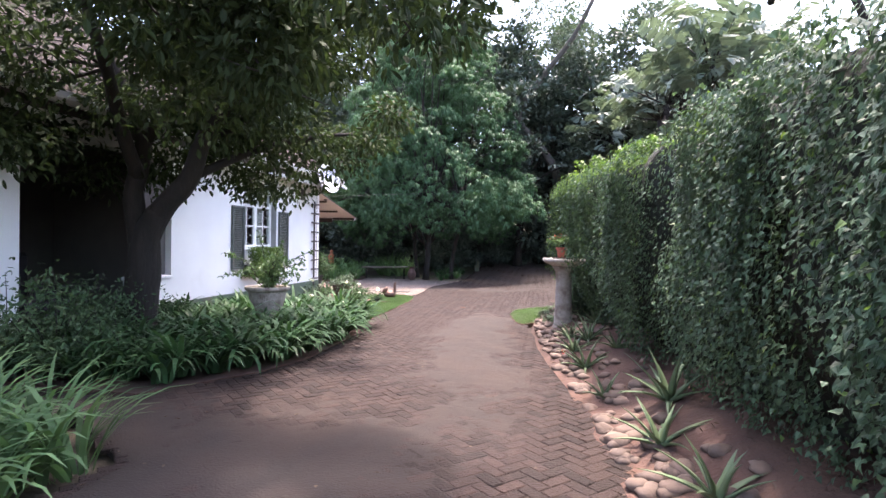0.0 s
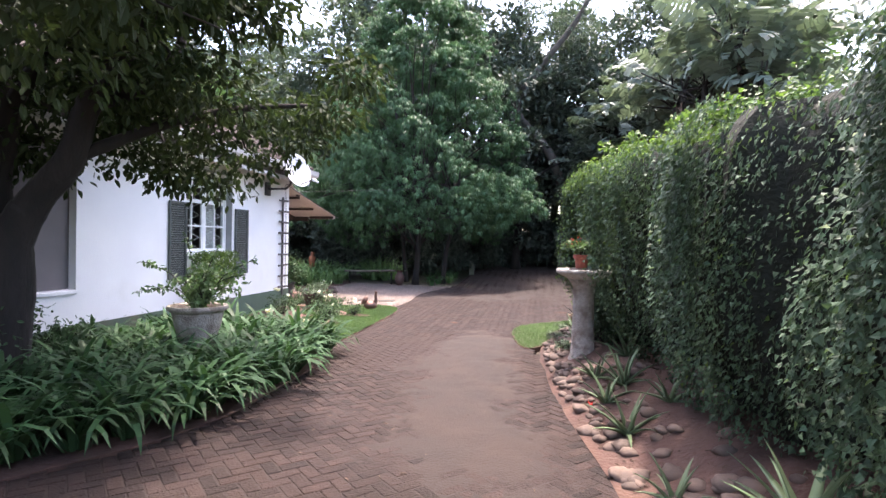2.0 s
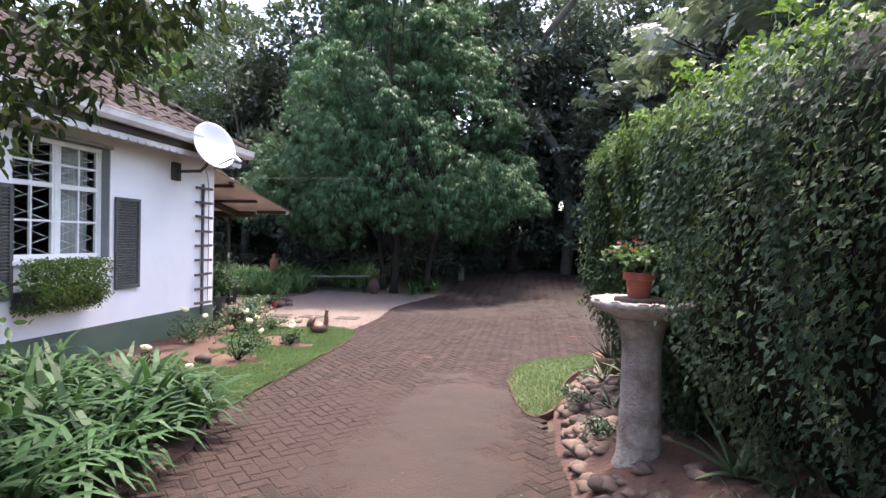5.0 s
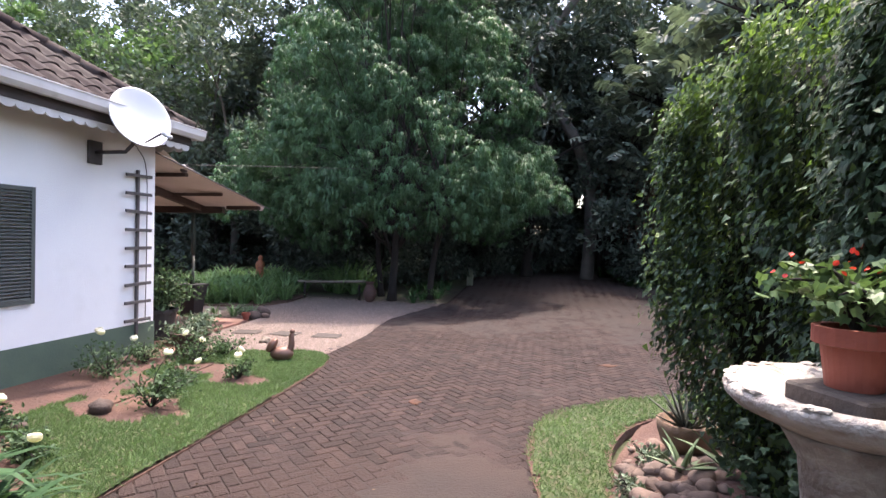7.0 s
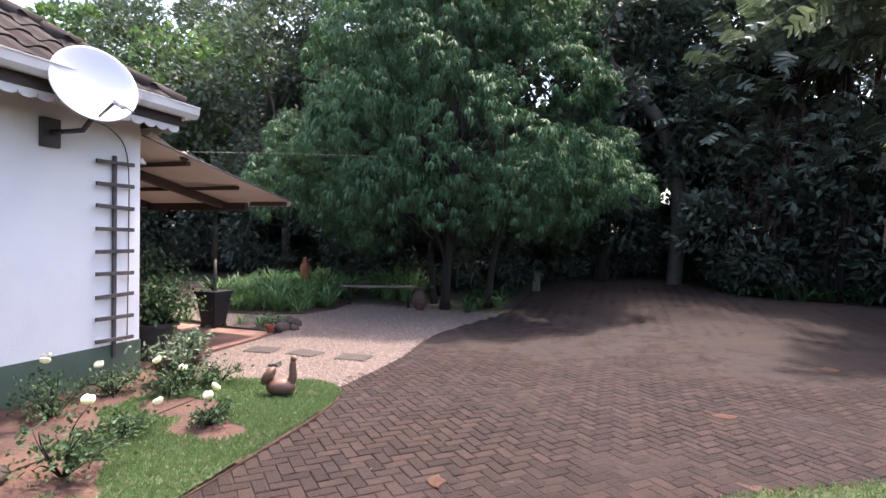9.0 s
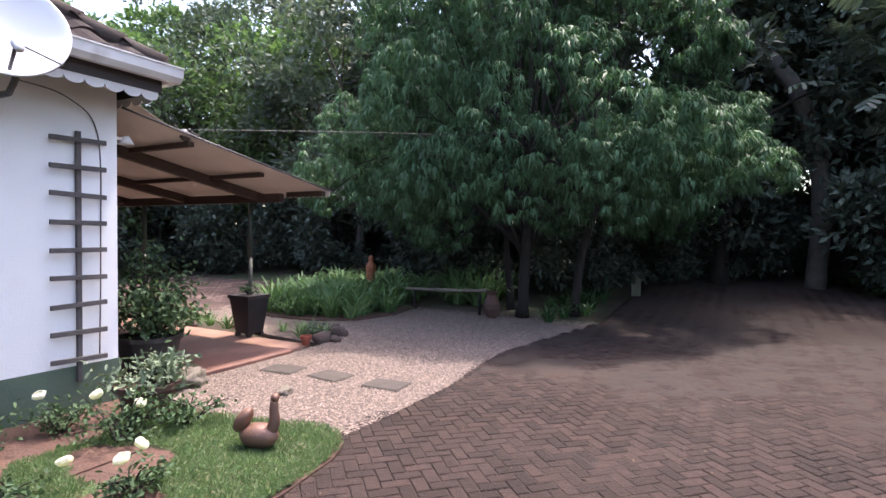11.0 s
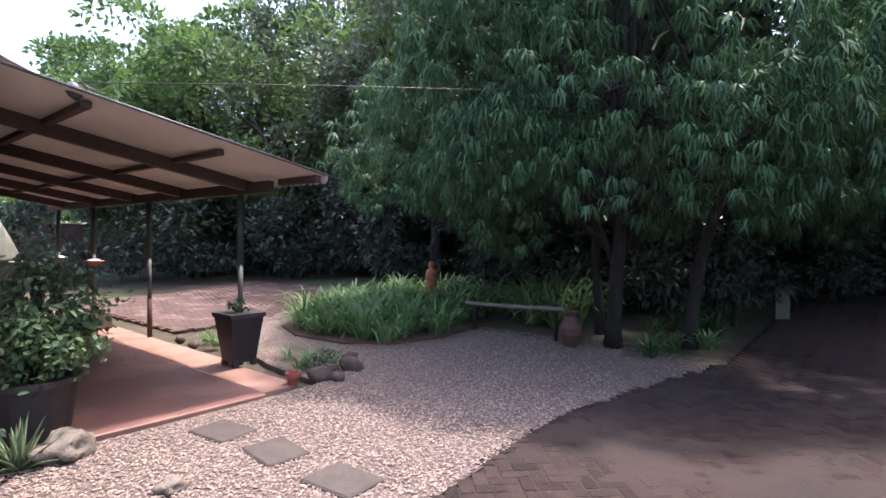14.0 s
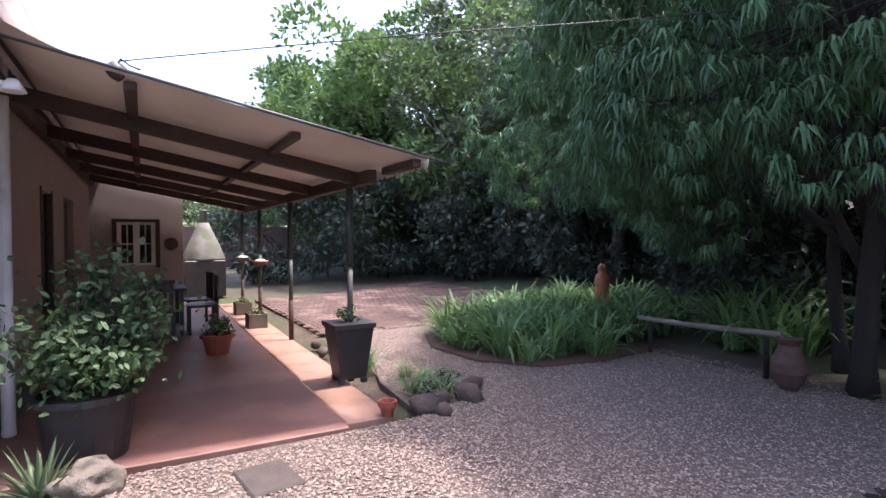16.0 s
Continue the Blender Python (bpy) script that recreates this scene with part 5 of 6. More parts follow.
    for k in range(60):
        y = g.uniform(6.0, y1)
        x = hedge_face(y) + g.uniform(0.1, 0.9)
        p0 = Vector((x, y, crest(y) - 0.05))
        if k < 7:
            p0 = Vector((hedge_face(y1) + g.uniform(-0.1, 0.7), y1 + g.uniform(-0.3, 0.15), g.uniform(1.4, crest(y1))))
        a = g.uniform(0, 2 * math.pi)
        ln = smooth_line([p0, p0 + Vector((0.1 * math.cos(a), 0.1 * math.sin(a), 0.12 if k >= 7 else 0.0)), p0 + Vector((0.22 * math.cos(a), 0.22 * math.sin(a), 0.10 if k >= 7 else -0.3))], 5)
        st.append(tube_arrays(ln, [0.004] * len(ln), 4))
        for q_ in ln[1:]:
            for r in range(3):
                P.append(tuple(q_ + Vector((g.normal(), g.normal(), g.normal())) * 0.025))
                D.append((g.normal(), g.normal(), -0.3 + g.normal() * 0.4))
    v, f = leaves(np.array(P), np.array(D), g.uniform(0.04, 0.075, len(P)), g.uniform(0.035, 0.065, len(P)), shape=LOBED)
    obj("loose_shoot", npmesh("loose_shoot", v, f), M["ivyyoung"], h, "loose pale green shoots")
    v, f = join_arrays(st)
    tagged(obj("shoot_stem", npmesh("shoot_stem", v, f), M["shrub"], h), kind="stuff")


vine_hedge()

# ---- strap-leaved plants ----
def strap_mesh(seed, n, length, width, spread=0.12, droop=2.2):
    g = np.random.default_rng(seed)
    a = g.uniform(0, 2 * math.pi, n)
    P = np.stack([np.cos(a) * spread * g.random(n), np.sin(a) * spread * g.random(n), np.zeros(n)], axis=1)
    v, f = straps(P, a + g.normal(size=n) * 0.3, g.uniform(0.65, 1.1, n) * length, g.uniform(0.8, 1.15, n) * width, g.uniform(0.1, 0.7, n), g.uniform(0.65, 1.3, n) * droop)
    return npmesh("leaf_tuft", v, f)


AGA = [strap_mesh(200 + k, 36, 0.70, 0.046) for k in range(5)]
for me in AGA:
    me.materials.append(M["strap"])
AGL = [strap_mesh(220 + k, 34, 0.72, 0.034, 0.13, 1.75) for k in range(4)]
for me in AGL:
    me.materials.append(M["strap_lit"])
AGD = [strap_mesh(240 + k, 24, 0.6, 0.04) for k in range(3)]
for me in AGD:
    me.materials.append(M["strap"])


def plant_bed(poly, spacing, meshes, z, label, group, sc=(0.85, 1.2), inset=0.22, keep=lambda x, y: True):
    px, py = [p[0] for p in poly], [p[1] for p in poly]
    y = min(py)
    row = 0
    k = 0
    while y < max(py):
        x = min(px) + (row % 2) * spacing / 2
        while x < max(px):
            a, b = x + rng.normal() * spacing * 0.18, y + rng.normal() * spacing * 0.18
            ring = [(a + inset * math.cos(t), b + inset * math.sin(t)) for t in (0, 1.57, 3.14, 4.71)]
            if all(inside(np.array([q[0] for q in ring]), np.array([q[1] for q in ring]), poly)) and keep(a, b):
                o = new("agapanthus", meshes[int(rng.integers(len(meshes)))])
                o.matrix_world = pose(a, b, z + zup(b), rng.normal() * 4, rng.normal() * 4, rng.uniform(0, 360)) @ Matrix.Scale(rng.uniform(*sc), 4)
                tagged(o, label, "plant", group)
                k += 1
            x += spacing
        y += spacing * 0.87
        row += 1


POTX, POTY = -4.22, 7.85
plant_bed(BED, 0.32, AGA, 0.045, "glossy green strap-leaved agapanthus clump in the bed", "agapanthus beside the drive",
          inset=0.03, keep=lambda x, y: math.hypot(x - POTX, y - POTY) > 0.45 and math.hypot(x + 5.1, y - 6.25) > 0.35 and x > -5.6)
# paler sunlit leaf colour used here to brighten the clump under the canopy
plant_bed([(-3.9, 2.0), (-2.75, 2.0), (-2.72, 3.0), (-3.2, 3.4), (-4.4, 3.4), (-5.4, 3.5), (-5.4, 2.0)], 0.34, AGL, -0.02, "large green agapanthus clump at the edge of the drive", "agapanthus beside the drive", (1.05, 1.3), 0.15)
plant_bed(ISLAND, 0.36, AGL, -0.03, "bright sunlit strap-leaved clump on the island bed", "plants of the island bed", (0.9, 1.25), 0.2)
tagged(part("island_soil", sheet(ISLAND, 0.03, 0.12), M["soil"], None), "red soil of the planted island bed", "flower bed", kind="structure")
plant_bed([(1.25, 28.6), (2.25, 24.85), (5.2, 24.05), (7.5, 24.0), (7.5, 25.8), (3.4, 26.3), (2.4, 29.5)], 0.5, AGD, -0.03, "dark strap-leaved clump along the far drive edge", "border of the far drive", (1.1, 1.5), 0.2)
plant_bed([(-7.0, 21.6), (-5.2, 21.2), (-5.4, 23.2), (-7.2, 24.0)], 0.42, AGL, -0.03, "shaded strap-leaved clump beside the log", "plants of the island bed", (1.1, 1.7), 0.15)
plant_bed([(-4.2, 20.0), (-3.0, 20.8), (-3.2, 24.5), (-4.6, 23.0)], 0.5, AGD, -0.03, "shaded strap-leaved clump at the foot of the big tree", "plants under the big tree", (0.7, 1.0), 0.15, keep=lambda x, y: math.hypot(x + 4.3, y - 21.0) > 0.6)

# ---- things on the house ----
def satellite_dish():
    d = empty("satellite_dish", 0, 0, 0, "white round satellite dish on a dark wall bracket", "satellite dish")
    c = Vector((-5.19, 12.62, 3.01))
    az_, el = radians(-20), radians(16)
    nrm = Vector((math.cos(az_) * math.cos(el), math.sin(az_) * math.cos(el), math.sin(el)))
    m = Matrix.Translation(c) @ nrm.to_track_quat("Z", "Y").to_matrix().to_4x4()
    R = 0.352
    prof = [(0.001, -0.085)] + [(R * k / 8, -0.085 * (1 - (k / 8) ** 2)) for k in range(1, 9)] + [(R + 0.012, 0.002), (R + 0.012, -0.012), (R * 0.97, -0.018)] + [(R * k / 6, -0.10 * (1 - (k / 6) ** 2) - 0.012) for k in range(5, 0, -1)]
    o = part("reflector", lathe(prof, 44), M["dish"], d, "white enamelled reflector", smooth=True)
    o.matrix_world = m
    low = m @ Vector((0.0, -R * 0.9, 0.0))
    feed = Vector((-4.80, 12.50, 2.80))
    side = m @ Vector((0.3, -R * 0.65, 0.01))
    tube("feed_arm", [low, feed], 0.013, M["bracket"], d, 8)
    tube("feed_stay", [side, feed], 0.006, M["bracket"], d, 6)
    lnb = part("feed_horn", lathe([(0.02, 0.0), (0.035, 0.01), (0.035, 0.05), (0.025, 0.06), (0.02, 0.13), (0.026, 0.14)], 14), M["dish"], d, "pale feed horn", smooth=True)
    lnb.matrix_world = look(feed, c)
    part("wall_plate", boxbm(WX + 0.001, WX + 0.05, 12.64, 12.83, 2.48, 2.76, 0.006), M["bracket"], d, "dark square wall plate")
    back = c - nrm * 0.1
    tube("mast", [(WX + 0.04, 12.73, 2.62), (-5.52, 12.76, 2.63), (-5.42, 12.76, 2.72), back], 0.024, M["bracket"], d, 10)


satellite_dish()
cable = empty("wall_cable", 0, 0, 0, "thin grey cable clipped down the white wall", "cable")
tube("cable", smooth_line([(-5.42, 12.76, 2.72), (-5.8, 13.3, 2.75), (WX + 0.012, 13.62, 2.5), (WX + 0.012, 13.64, 1.5), (WX + 0.02, 13.62, 0.45)], 5), 0.006, M["bracket"], cable, 6)


def trellis():
    t = empty("trellis", 0, 0, 0, "weathered dark timber ladder trellis fixed to the wall", "trellis")
    part("upright", boxbm(WX + 0.014, WX + 0.05, 13.42, 13.46, 0.28, 2.5, 0.004), M["trellis"], t)
    me = bpy.data.meshes.new("rung")
    bm = boxbm(0, 0.022, -0.235, 0.235, -0.021, 0.021, 0.003)
    bm.to_mesh(me)
    bm.free()
    me.materials.append(M["trellis"])
    for i in range(9):
        o = new("rung", me)
        o.parent = t
        o.matrix_local = pose(WX + 0.052, 13.43, 2.42 - i * 0.242, rng.normal() * 1.0)


trellis()
lamp = empty("awning_lamp", -6.12, 14.64, 2.66, "small dark spotlight with tangled wire on the awning edge", "lamp")
part("housing", lathe([(0.03, -0.06), (0.055, -0.05), (0.06, 0.0), (0.045, 0.05), (0.02, 0.06)], 16), M["bracket"], lamp, smooth=True).matrix_local = pose(0, 0, 0.02, 60, 0, 20)
tube("clamp", [(0, 0, 0.05), (0.04, 0.03, 0.09), (0.02, 0.08, 0.06), (0.06, 0.14, 0.03)], 0.008, M["bracket"], lamp, 6)
wire = empty("overhead_wire", 0, 0, 0, "thin dark wire strung from the awning to the big tree", "wire")
tube("wire", smooth_line([(-6.1, 14.66, 2.74), (-5.3, 16.3, 2.93), (-4.3, 18.6, 3.2), (-3.6, 20.3, 3.55)], 5), 0.005, M["plastic"], wire, 6)
wall_lamp = empty("wall_lamp", -6.25, 13.82, 2.55, "white bracket lamp on the shaded wall under the awning", "lamp")
part("arm", boxbm(-0.015, 0.015, 0, 0.24, -0.015, 0.015, 0.003), M["frame"], wall_lamp)
part("shade", lathe([(0.03, 0.03), (0.05, 0.0), (0.075, -0.05), (0.07, -0.05), (0.04, -0.005)], 16), M["frame"], wall_lamp, smooth=True).matrix_local = pose(0, 0.25, 0)


# ---- pots and their plants ----
def bush(parent, centre, radii, n, leaf, width, material, seed, stems=14, base=(0, 0, 0), shape=OVAL, name="foliage", droop=0.2):
    g = np.random.default_rng(seed)
    tips, st = [], []
    for k in range(stems):
        d = unit(g.normal(size=(1, 3)))[0]
        e = Vector(centre) + Vector((d[0] * radii[0], d[1] * radii[1], d[2] * radii[2])) * g.uniform(0.55, 1.05)
        b = Vector(base)
        ln = smooth_line([b, b.lerp(e, 0.5) + Vector((g.normal() * 0.04, g.normal() * 0.04, 0.06)), e], 4)
        st.append(tube_arrays(ln, [0.009 * (1 - 0.75 * i / (len(ln) - 1)) for i in range(len(ln))], 5))
        tips.append(ln)
    v, f = join_arrays(st)
    obj("stem", npmesh("stem", v, f), M["bark"], parent, smooth=True)
    P = []
    for k in range(n):
        ln = tips[int(g.integers(len(tips)))]
        q = ln[int(g.integers(3, len(ln)))]
        P.append(tuple(q + Vector((g.normal() * radii[0], g.normal() * radii[1], g.normal() * radii[2])) * 0.17))
    P = np.array(P)
    D = g.normal(size=(n, 3)) + np.array((0, 0, -droop))
    v, f = leaves(P, D, g.uniform(0.7, 1.25, n) * leaf, g.uniform(0.75, 1.2, n) * width, shape=shape)
    obj(name, npmesh(name, v, f), M[material], parent)


def pot(name, x, y, z, profile, material, label, category="pot", n=28, parent=None):
    p = empty(name, x, y, z, label, category)
    part("pot", lathe(profile, n), M[material], p, smooth=False)
    return p


def hollow(r0, r1, h, lip=0.02, th=0.025):
    return [(r0, 0), (r0 + 0.3 * (r1 - r0), h * 0.35), (r1 - 0.01, h - 0.05), (r1 + lip, h - 0.045), (r1 + lip, h), (r1 - th, h), (r1 - th - 0.01, h - 0.06), (0.02, h - 0.06)]


p = pot("planter", POTX, POTY, 0.02, [(0.17, 0), (0.185, 0.04), (0.165, 0.10), (0.175, 0.2), (0.215, 0.36), (0.265, 0.52), (0.29, 0.655), (0.30, 0.665), (0.335, 0.685), (0.345, 0.71), (0.34, 0.735), (0.315, 0.74), (0.29, 0.73), (0.27, 0.67), (0.02, 0.66)], "bath", "large pale cast urn planter with a sprawling leafy shrub", "planter", 36)
bush(p, (0.08, 0.0, 1.02), (0.34, 0.34, 0.26), 620, 0.075, 0.040, "shrub", 301, 16, (0, 0, 0.66))


def spray(parent, base, tip, n, seed, lift=0.15):
    """One long arching shoot with paired leaves."""
    g = np.random.default_rng(seed)
    a, e = Vector(base), Vector(tip)
    ln = smooth_line([a, a.lerp(e, 0.4) + Vector((0, 0, lift)), a.lerp(e, 0.75) + Vector((0, 0, lift * 0.6)), e], 8)
    tube("shoot_stem", ln, [0.008 * (1 - 0.7 * i / (len(ln) - 1)) for i in range(len(ln))], M["bark"], parent, 5)
    P, D = [], []
    for k in range(n):
        i = int(g.integers(5, len(ln)))
        P.append(tuple(ln[i] + Vector((g.normal(), g.normal(), g.normal())) * 0.012))
        D.append(tuple(g.normal(size=3) * 0.8 + np.array((0, 0, -0.2))))
    v, f = leaves(np.array(P), np.array(D), g.uniform(0.05, 0.085, n), g.uniform(0.028, 0.045, n), shape=OVAL)
    obj("shoot_leaves", npmesh("shoot_leaves", v, f), M["shrub"], parent)


for k, tip in enumerate([(-0.72, -0.15, 0.88), (-0.70, -0.05, 1.24), (-0.45, 0.1, 1.0), (0.70, 0.1, 1.30), (0.66, -0.1, 1.12), (0.5, 0.05, 0.92), (-0.1, -0.1, 1.55), (0.15, 0.2, 1.45), (0.4, -0.3, 1.2), (-0.3, -0.45, 0.95)]):
    spray(p, (0, 0, 0.66), tip, 34, 610 + k)
p = pot("tub_planter", -6.42, 14.42, 0.036, hollow(0.25, 0.32, 0.46, 0.02), "plastic", "black plastic tub with a leafy rose bush", "planter")
bush(p, (0.0, 0.0, 0.98), (0.68, 0.62, 0.46), 2300, 0.065, 0.042, "rose", 303, 30, (0, 0, 0.4))
p = empty("square_planter", -7.40, 16.68, 0.036, "tall tapered dark brown planter round an awning post", "planter")
bm = bmesh.new()
for r0, r1, z0, z1 in ((0.14, 0.205, 0.05, 0.58), (0.225, 0.225, 0.58, 0.63)):
    r = bmesh.ops.create_cube(bm, size=1)
    for v in r["verts"]:
        k = r0 if v.co.z < 0 else r1
        v.co = Vector((math.copysign(k, v.co.x), math.copysign(k, v.co.y), z0 if v.co.z < 0 else z1))
for a in (-1, 1):
    for b in (-1, 1):
        box(bm, a * 0.12 - 0.03, a * 0.12 + 0.03, b * 0.12 - 0.03, b * 0.12 + 0.03, 0.0, 0.055)
part("pot", bm, M["plastic"], p, "ribbed dark plastic pot with small feet")
bush(p, (0.0, 0.0, 0.72), (0.17, 0.17, 0.1), 150, 0.05, 0.02, "rose", 304, 10, (0, 0, 0.6))
p = pot("flower_pot", -9.55, 15.62, 0.036, hollow(0.14, 0.2, 0.26), "terracotta", "terracotta pot with a small leafy plant on the patio")
bush(p, (0, 0, 0.38), (0.25, 0.25, 0.14), 240, 0.06, 0.035, "shrub", 305, 10, (0, 0, 0.22))
p = pot("flower_pot", -6.17, 16.6, 0.03, hollow(0.05, 0.075, 0.13, 0.008, 0.012), "terracotta", "small terracotta pot at the patio corner")
p = pot("corner_pot", -5.22, 13.62, 0.03, hollow(0.17, 0.24, 0.3), "rust", "brown pot with pale variegated plant at the house corner")
bush(p, (0, -0.05, 0.42), (0.4, 0.4, 0.2), 520, 0.075, 0.032, "silver", 306, 16, (0, 0, 0.26))
p = pot("urn", -4.98, 20.5, 0.0, [(0.09, 0), (0.15, 0.08), (0.2, 0.22), (0.195, 0.34), (0.13, 0.48), (0.105, 0.54), (0.14, 0.6), (0.15, 0.62), (0.11, 0.62), (0.08, 0.55)], "rust", "bulbous terracotta urn on the gravel edge", "urn")
p.scale = (0.84, 0.84, 0.84)
for x, y in ((-11.5, 16.45), (-13.3, 16.5)):
    b = empty("planter_box", x, y, 0.03, "weathered wooden planter box on the patio edge", "planter box", "boxes by the awning posts")
    bm = bmesh.new()
    for a in ((-0.2, 0.2, -0.15, -0.13), (-0.2, 0.2, 0.13, 0.15), (-0.2, -0.18, -0.13, 0.13), (0.18, 0.2, -0.13, 0.13)):
        box(bm, *a, 0.0, 0.24, bevel=0.003)
    part("side_panel", bm, M["log"], b)
    part("filling", boxbm(-0.178, 0.178, -0.128, 0.128, 0.01, 0.2), M["soil"], b)
    bush(b, (0, 0, 0.27), (0.16, 0.12, 0.06), 90, 0.04, 0.02, "shrub", 307, 8, (0, 0, 0.19))
for x, m_ in ((-12.5, "terracotta"), (-14.6, "steel")):
    b = empty("bird_feeder", x, 16.7, 1.02, "small round bird feeder bowl on an awning post", "bird feeder", "feeders on the posts")
    part("bowl", lathe([(0.04, 0.0), (0.12, 0.05), (0.17, 0.09), (0.16, 0.1), (0.1, 0.06), (0.045, 0.05)], 20), M[m_], b, smooth=True)
    part("seed", lathe([(0.045, 0.06), (0.12, 0.085), (0.08, 0.12), (0.045, 0.13)], 12, 0.08), M["ivory_petal"], b)

# planted trough on the wall under the window
wb = empty("window_box", -5.80, 10.53, 0.70, "dark trough on the wall overflowing with clipped light green foliage", "window box")
part("trough", boxbm(-0.148, 0.10, -0.50, 0.50, 0.06, 0.26, 0.012), M["plastic"], wb)
g = np.random.default_rng(71)
n = 5200
P = np.stack([g.uniform(-0.12, 0.16, n), g.uniform(-0.53, 0.53, n), 0.02 + 0.60 * g.random(n)], axis=1)
P[:, 0] += 0.10 * (P[:, 2] > 0.15) * (1 - np.abs(P[:, 2] - 0.3))
v, f = leaves(P, g.normal(size=(n, 3)) + np.array((0.4, 0, 0.1)), g.uniform(0.03, 0.055, n), g.uniform(0.016, 0.028, n), shape=OVAL)
obj("foliage", npmesh("foliage", v, f), M["ivyyoung"], wb, "dense small light green leaves")
for x, y, s in ((0.36, 14.66, 0.13), (2.06, 17.35, 0.16), (-1.78, 12.39, 0.10)):
    o = part("soil_smear", lathe([(s, 0.0), (s * 0.8, 0.005), (s * 0.45, 0.009), (0.005, 0.011)], 18, 0.22), M["orange_soil"], None, smooth=True)
    o.matrix_world = pose(x, y, 0.001, 0, 0, 40 * x) @ Matrix.Diagonal((1, 0.6, 1, 1))
    tagged(o, "small smear of orange soil on the brick drive", "soil", "soil smears on the drive")

# bird bath with its pot
bb = empty("bird_bath", 0.34, 8.70, 0.09, "weathered cast-stone bird bath on a round pillar", "bird bath")
part("pillar", lathe([(0.17, 0), (0.17, 0.1), (0.145, 0.16), (0.128, 0.5), (0.122, 0.85), (0.135, 0.98), (0.175, 1.05), (0.19, 1.07)], 32, 0.008), M["bath"], bb, "speckled tapering stone pillar", smooth=True)
part("bowl", lathe([(0.10, 1.055), (0.18, 1.07), (0.30, 1.125), (0.325, 1.15), (0.33, 1.17), (0.315, 1.188), (0.27, 1.178), (0.2, 1.155), (0.02, 1.15)], 44, 0.008), M["limed"], bb, "shallow pale limed bowl with a lumpy rim", smooth=True)
g = np.random.default_rng(4)
knob = bpy.data.meshes.new("rim_knob")
bm = bmesh.new()
bmesh.ops.create_icosphere(bm, subdivisions=1, radius=1)
for v in bm.verts:
    v.co *= 1 + 0.2 * nz(v.co.x, v.co.y, 2.0, v.co.z)
bm.to_mesh(knob)
bm.free()
knob.materials.append(M["limed"])
for k in range(30):
    a = 2 * math.pi * k / 30 + g.normal() * 0.09
    o = new("rim_knob", knob)
    o.parent = bb
    o.matrix_local = pose(0.312 * math.cos(a), 0.312 * math.sin(a), 1.187, 0, 0, math.degrees(a)) @ Matrix.Diagonal((g.uniform(0.012, 0.026), g.uniform(0.014, 0.042), g.uniform(0.003, 0.010), 1))
blk = part("stone_block", boxbm(-0.13, 0.13, -0.12, 0.12, 0, 0.055, 0.008), M["slab"], None)
blk.matrix_world = pose(0.32, 8.64, 1.238, 0, 0, 25)
tagged(blk, "grey concrete block lying in the bird bath", "block")
gp = pot("flower_pot", 0.30, 8.64, 1.294, hollow(0.065, 0.088, 0.16, 0.01, 0.01), "terracotta", "red plastic pot with a geranium on the bird bath")
bush(gp, (0.0, 0.02, 0.27), (0.19, 0.19, 0.11), 420, 0.040, 0.034, "shrub", 308, 16, (0, 0, 0.15), shape=LOBED)
g = np.random.default_rng(5)
v, f = leaves(np.array([(g.normal() * 0.1, g.normal() * 0.1, 0.33 + g.normal() * 0.03) for k in range(20)]), g.normal(size=(20, 3)), 0.018, 0.015, shape=OVAL)
obj("blossom", npmesh("blossom", v, f), M["red_petal"], gp, "small red flowers")


def rosette(parent, n, length, width, material, seed, lean=(0.2, 1.3), droop=0.5, name="leaves", thick=0.018, up=0.0):
    """Thick tapering leaves round a centre."""
    g = np.random.default_rng(seed)
    chunks = []
    for k in range(n):
        a = 2 * math.pi * k * 0.382 + g.normal() * 0.1
        th = lean[0] + (lean[1] - lean[0]) * (k / n) ** 0.8
        L = length * g.uniform(0.75, 1.1)
        p = Vector((0.02 * math.cos(a), 0.02 * math.sin(a), up))
        vs, fs = [], []
        seg = 6
        for i in range(seg + 1):
            s = i / seg
            w = width * (1 - s) ** 0.75 * (1 if s > 0.1 else 0.85) * 0.5
            t = thick * (1 - s) + 0.001
            d = Vector((math.cos(a) * math.sin(th), math.sin(a) * math.sin(th), math.cos(th)))
            sd = Vector((-math.sin(a), math.cos(a), 0))
            upv = sd.cross(d)
            vs += [tuple(p - sd * w + upv * t * -0.4), tuple(p + upv * t * 0.3), tuple(p + sd * w + upv * t * -0.4), tuple(p + upv * t)]
            vs[-3] = tuple(p - upv * -0.2 * t)
            p = p + d * (L / seg)
            th += droop / seg * g.uniform(0.5, 1.5)
        for i in range(seg):
            for j in range(4):
                o = i * 4
                fs.append((o + j, o + (j + 1) % 4, o + 4 + (j + 1) % 4, o + 4 + j))
        chunks.append((vs, fs))
    v, f = join_arrays(chunks)
    return obj(name, npmesh(name, v, f), M[material], parent, smooth=True)


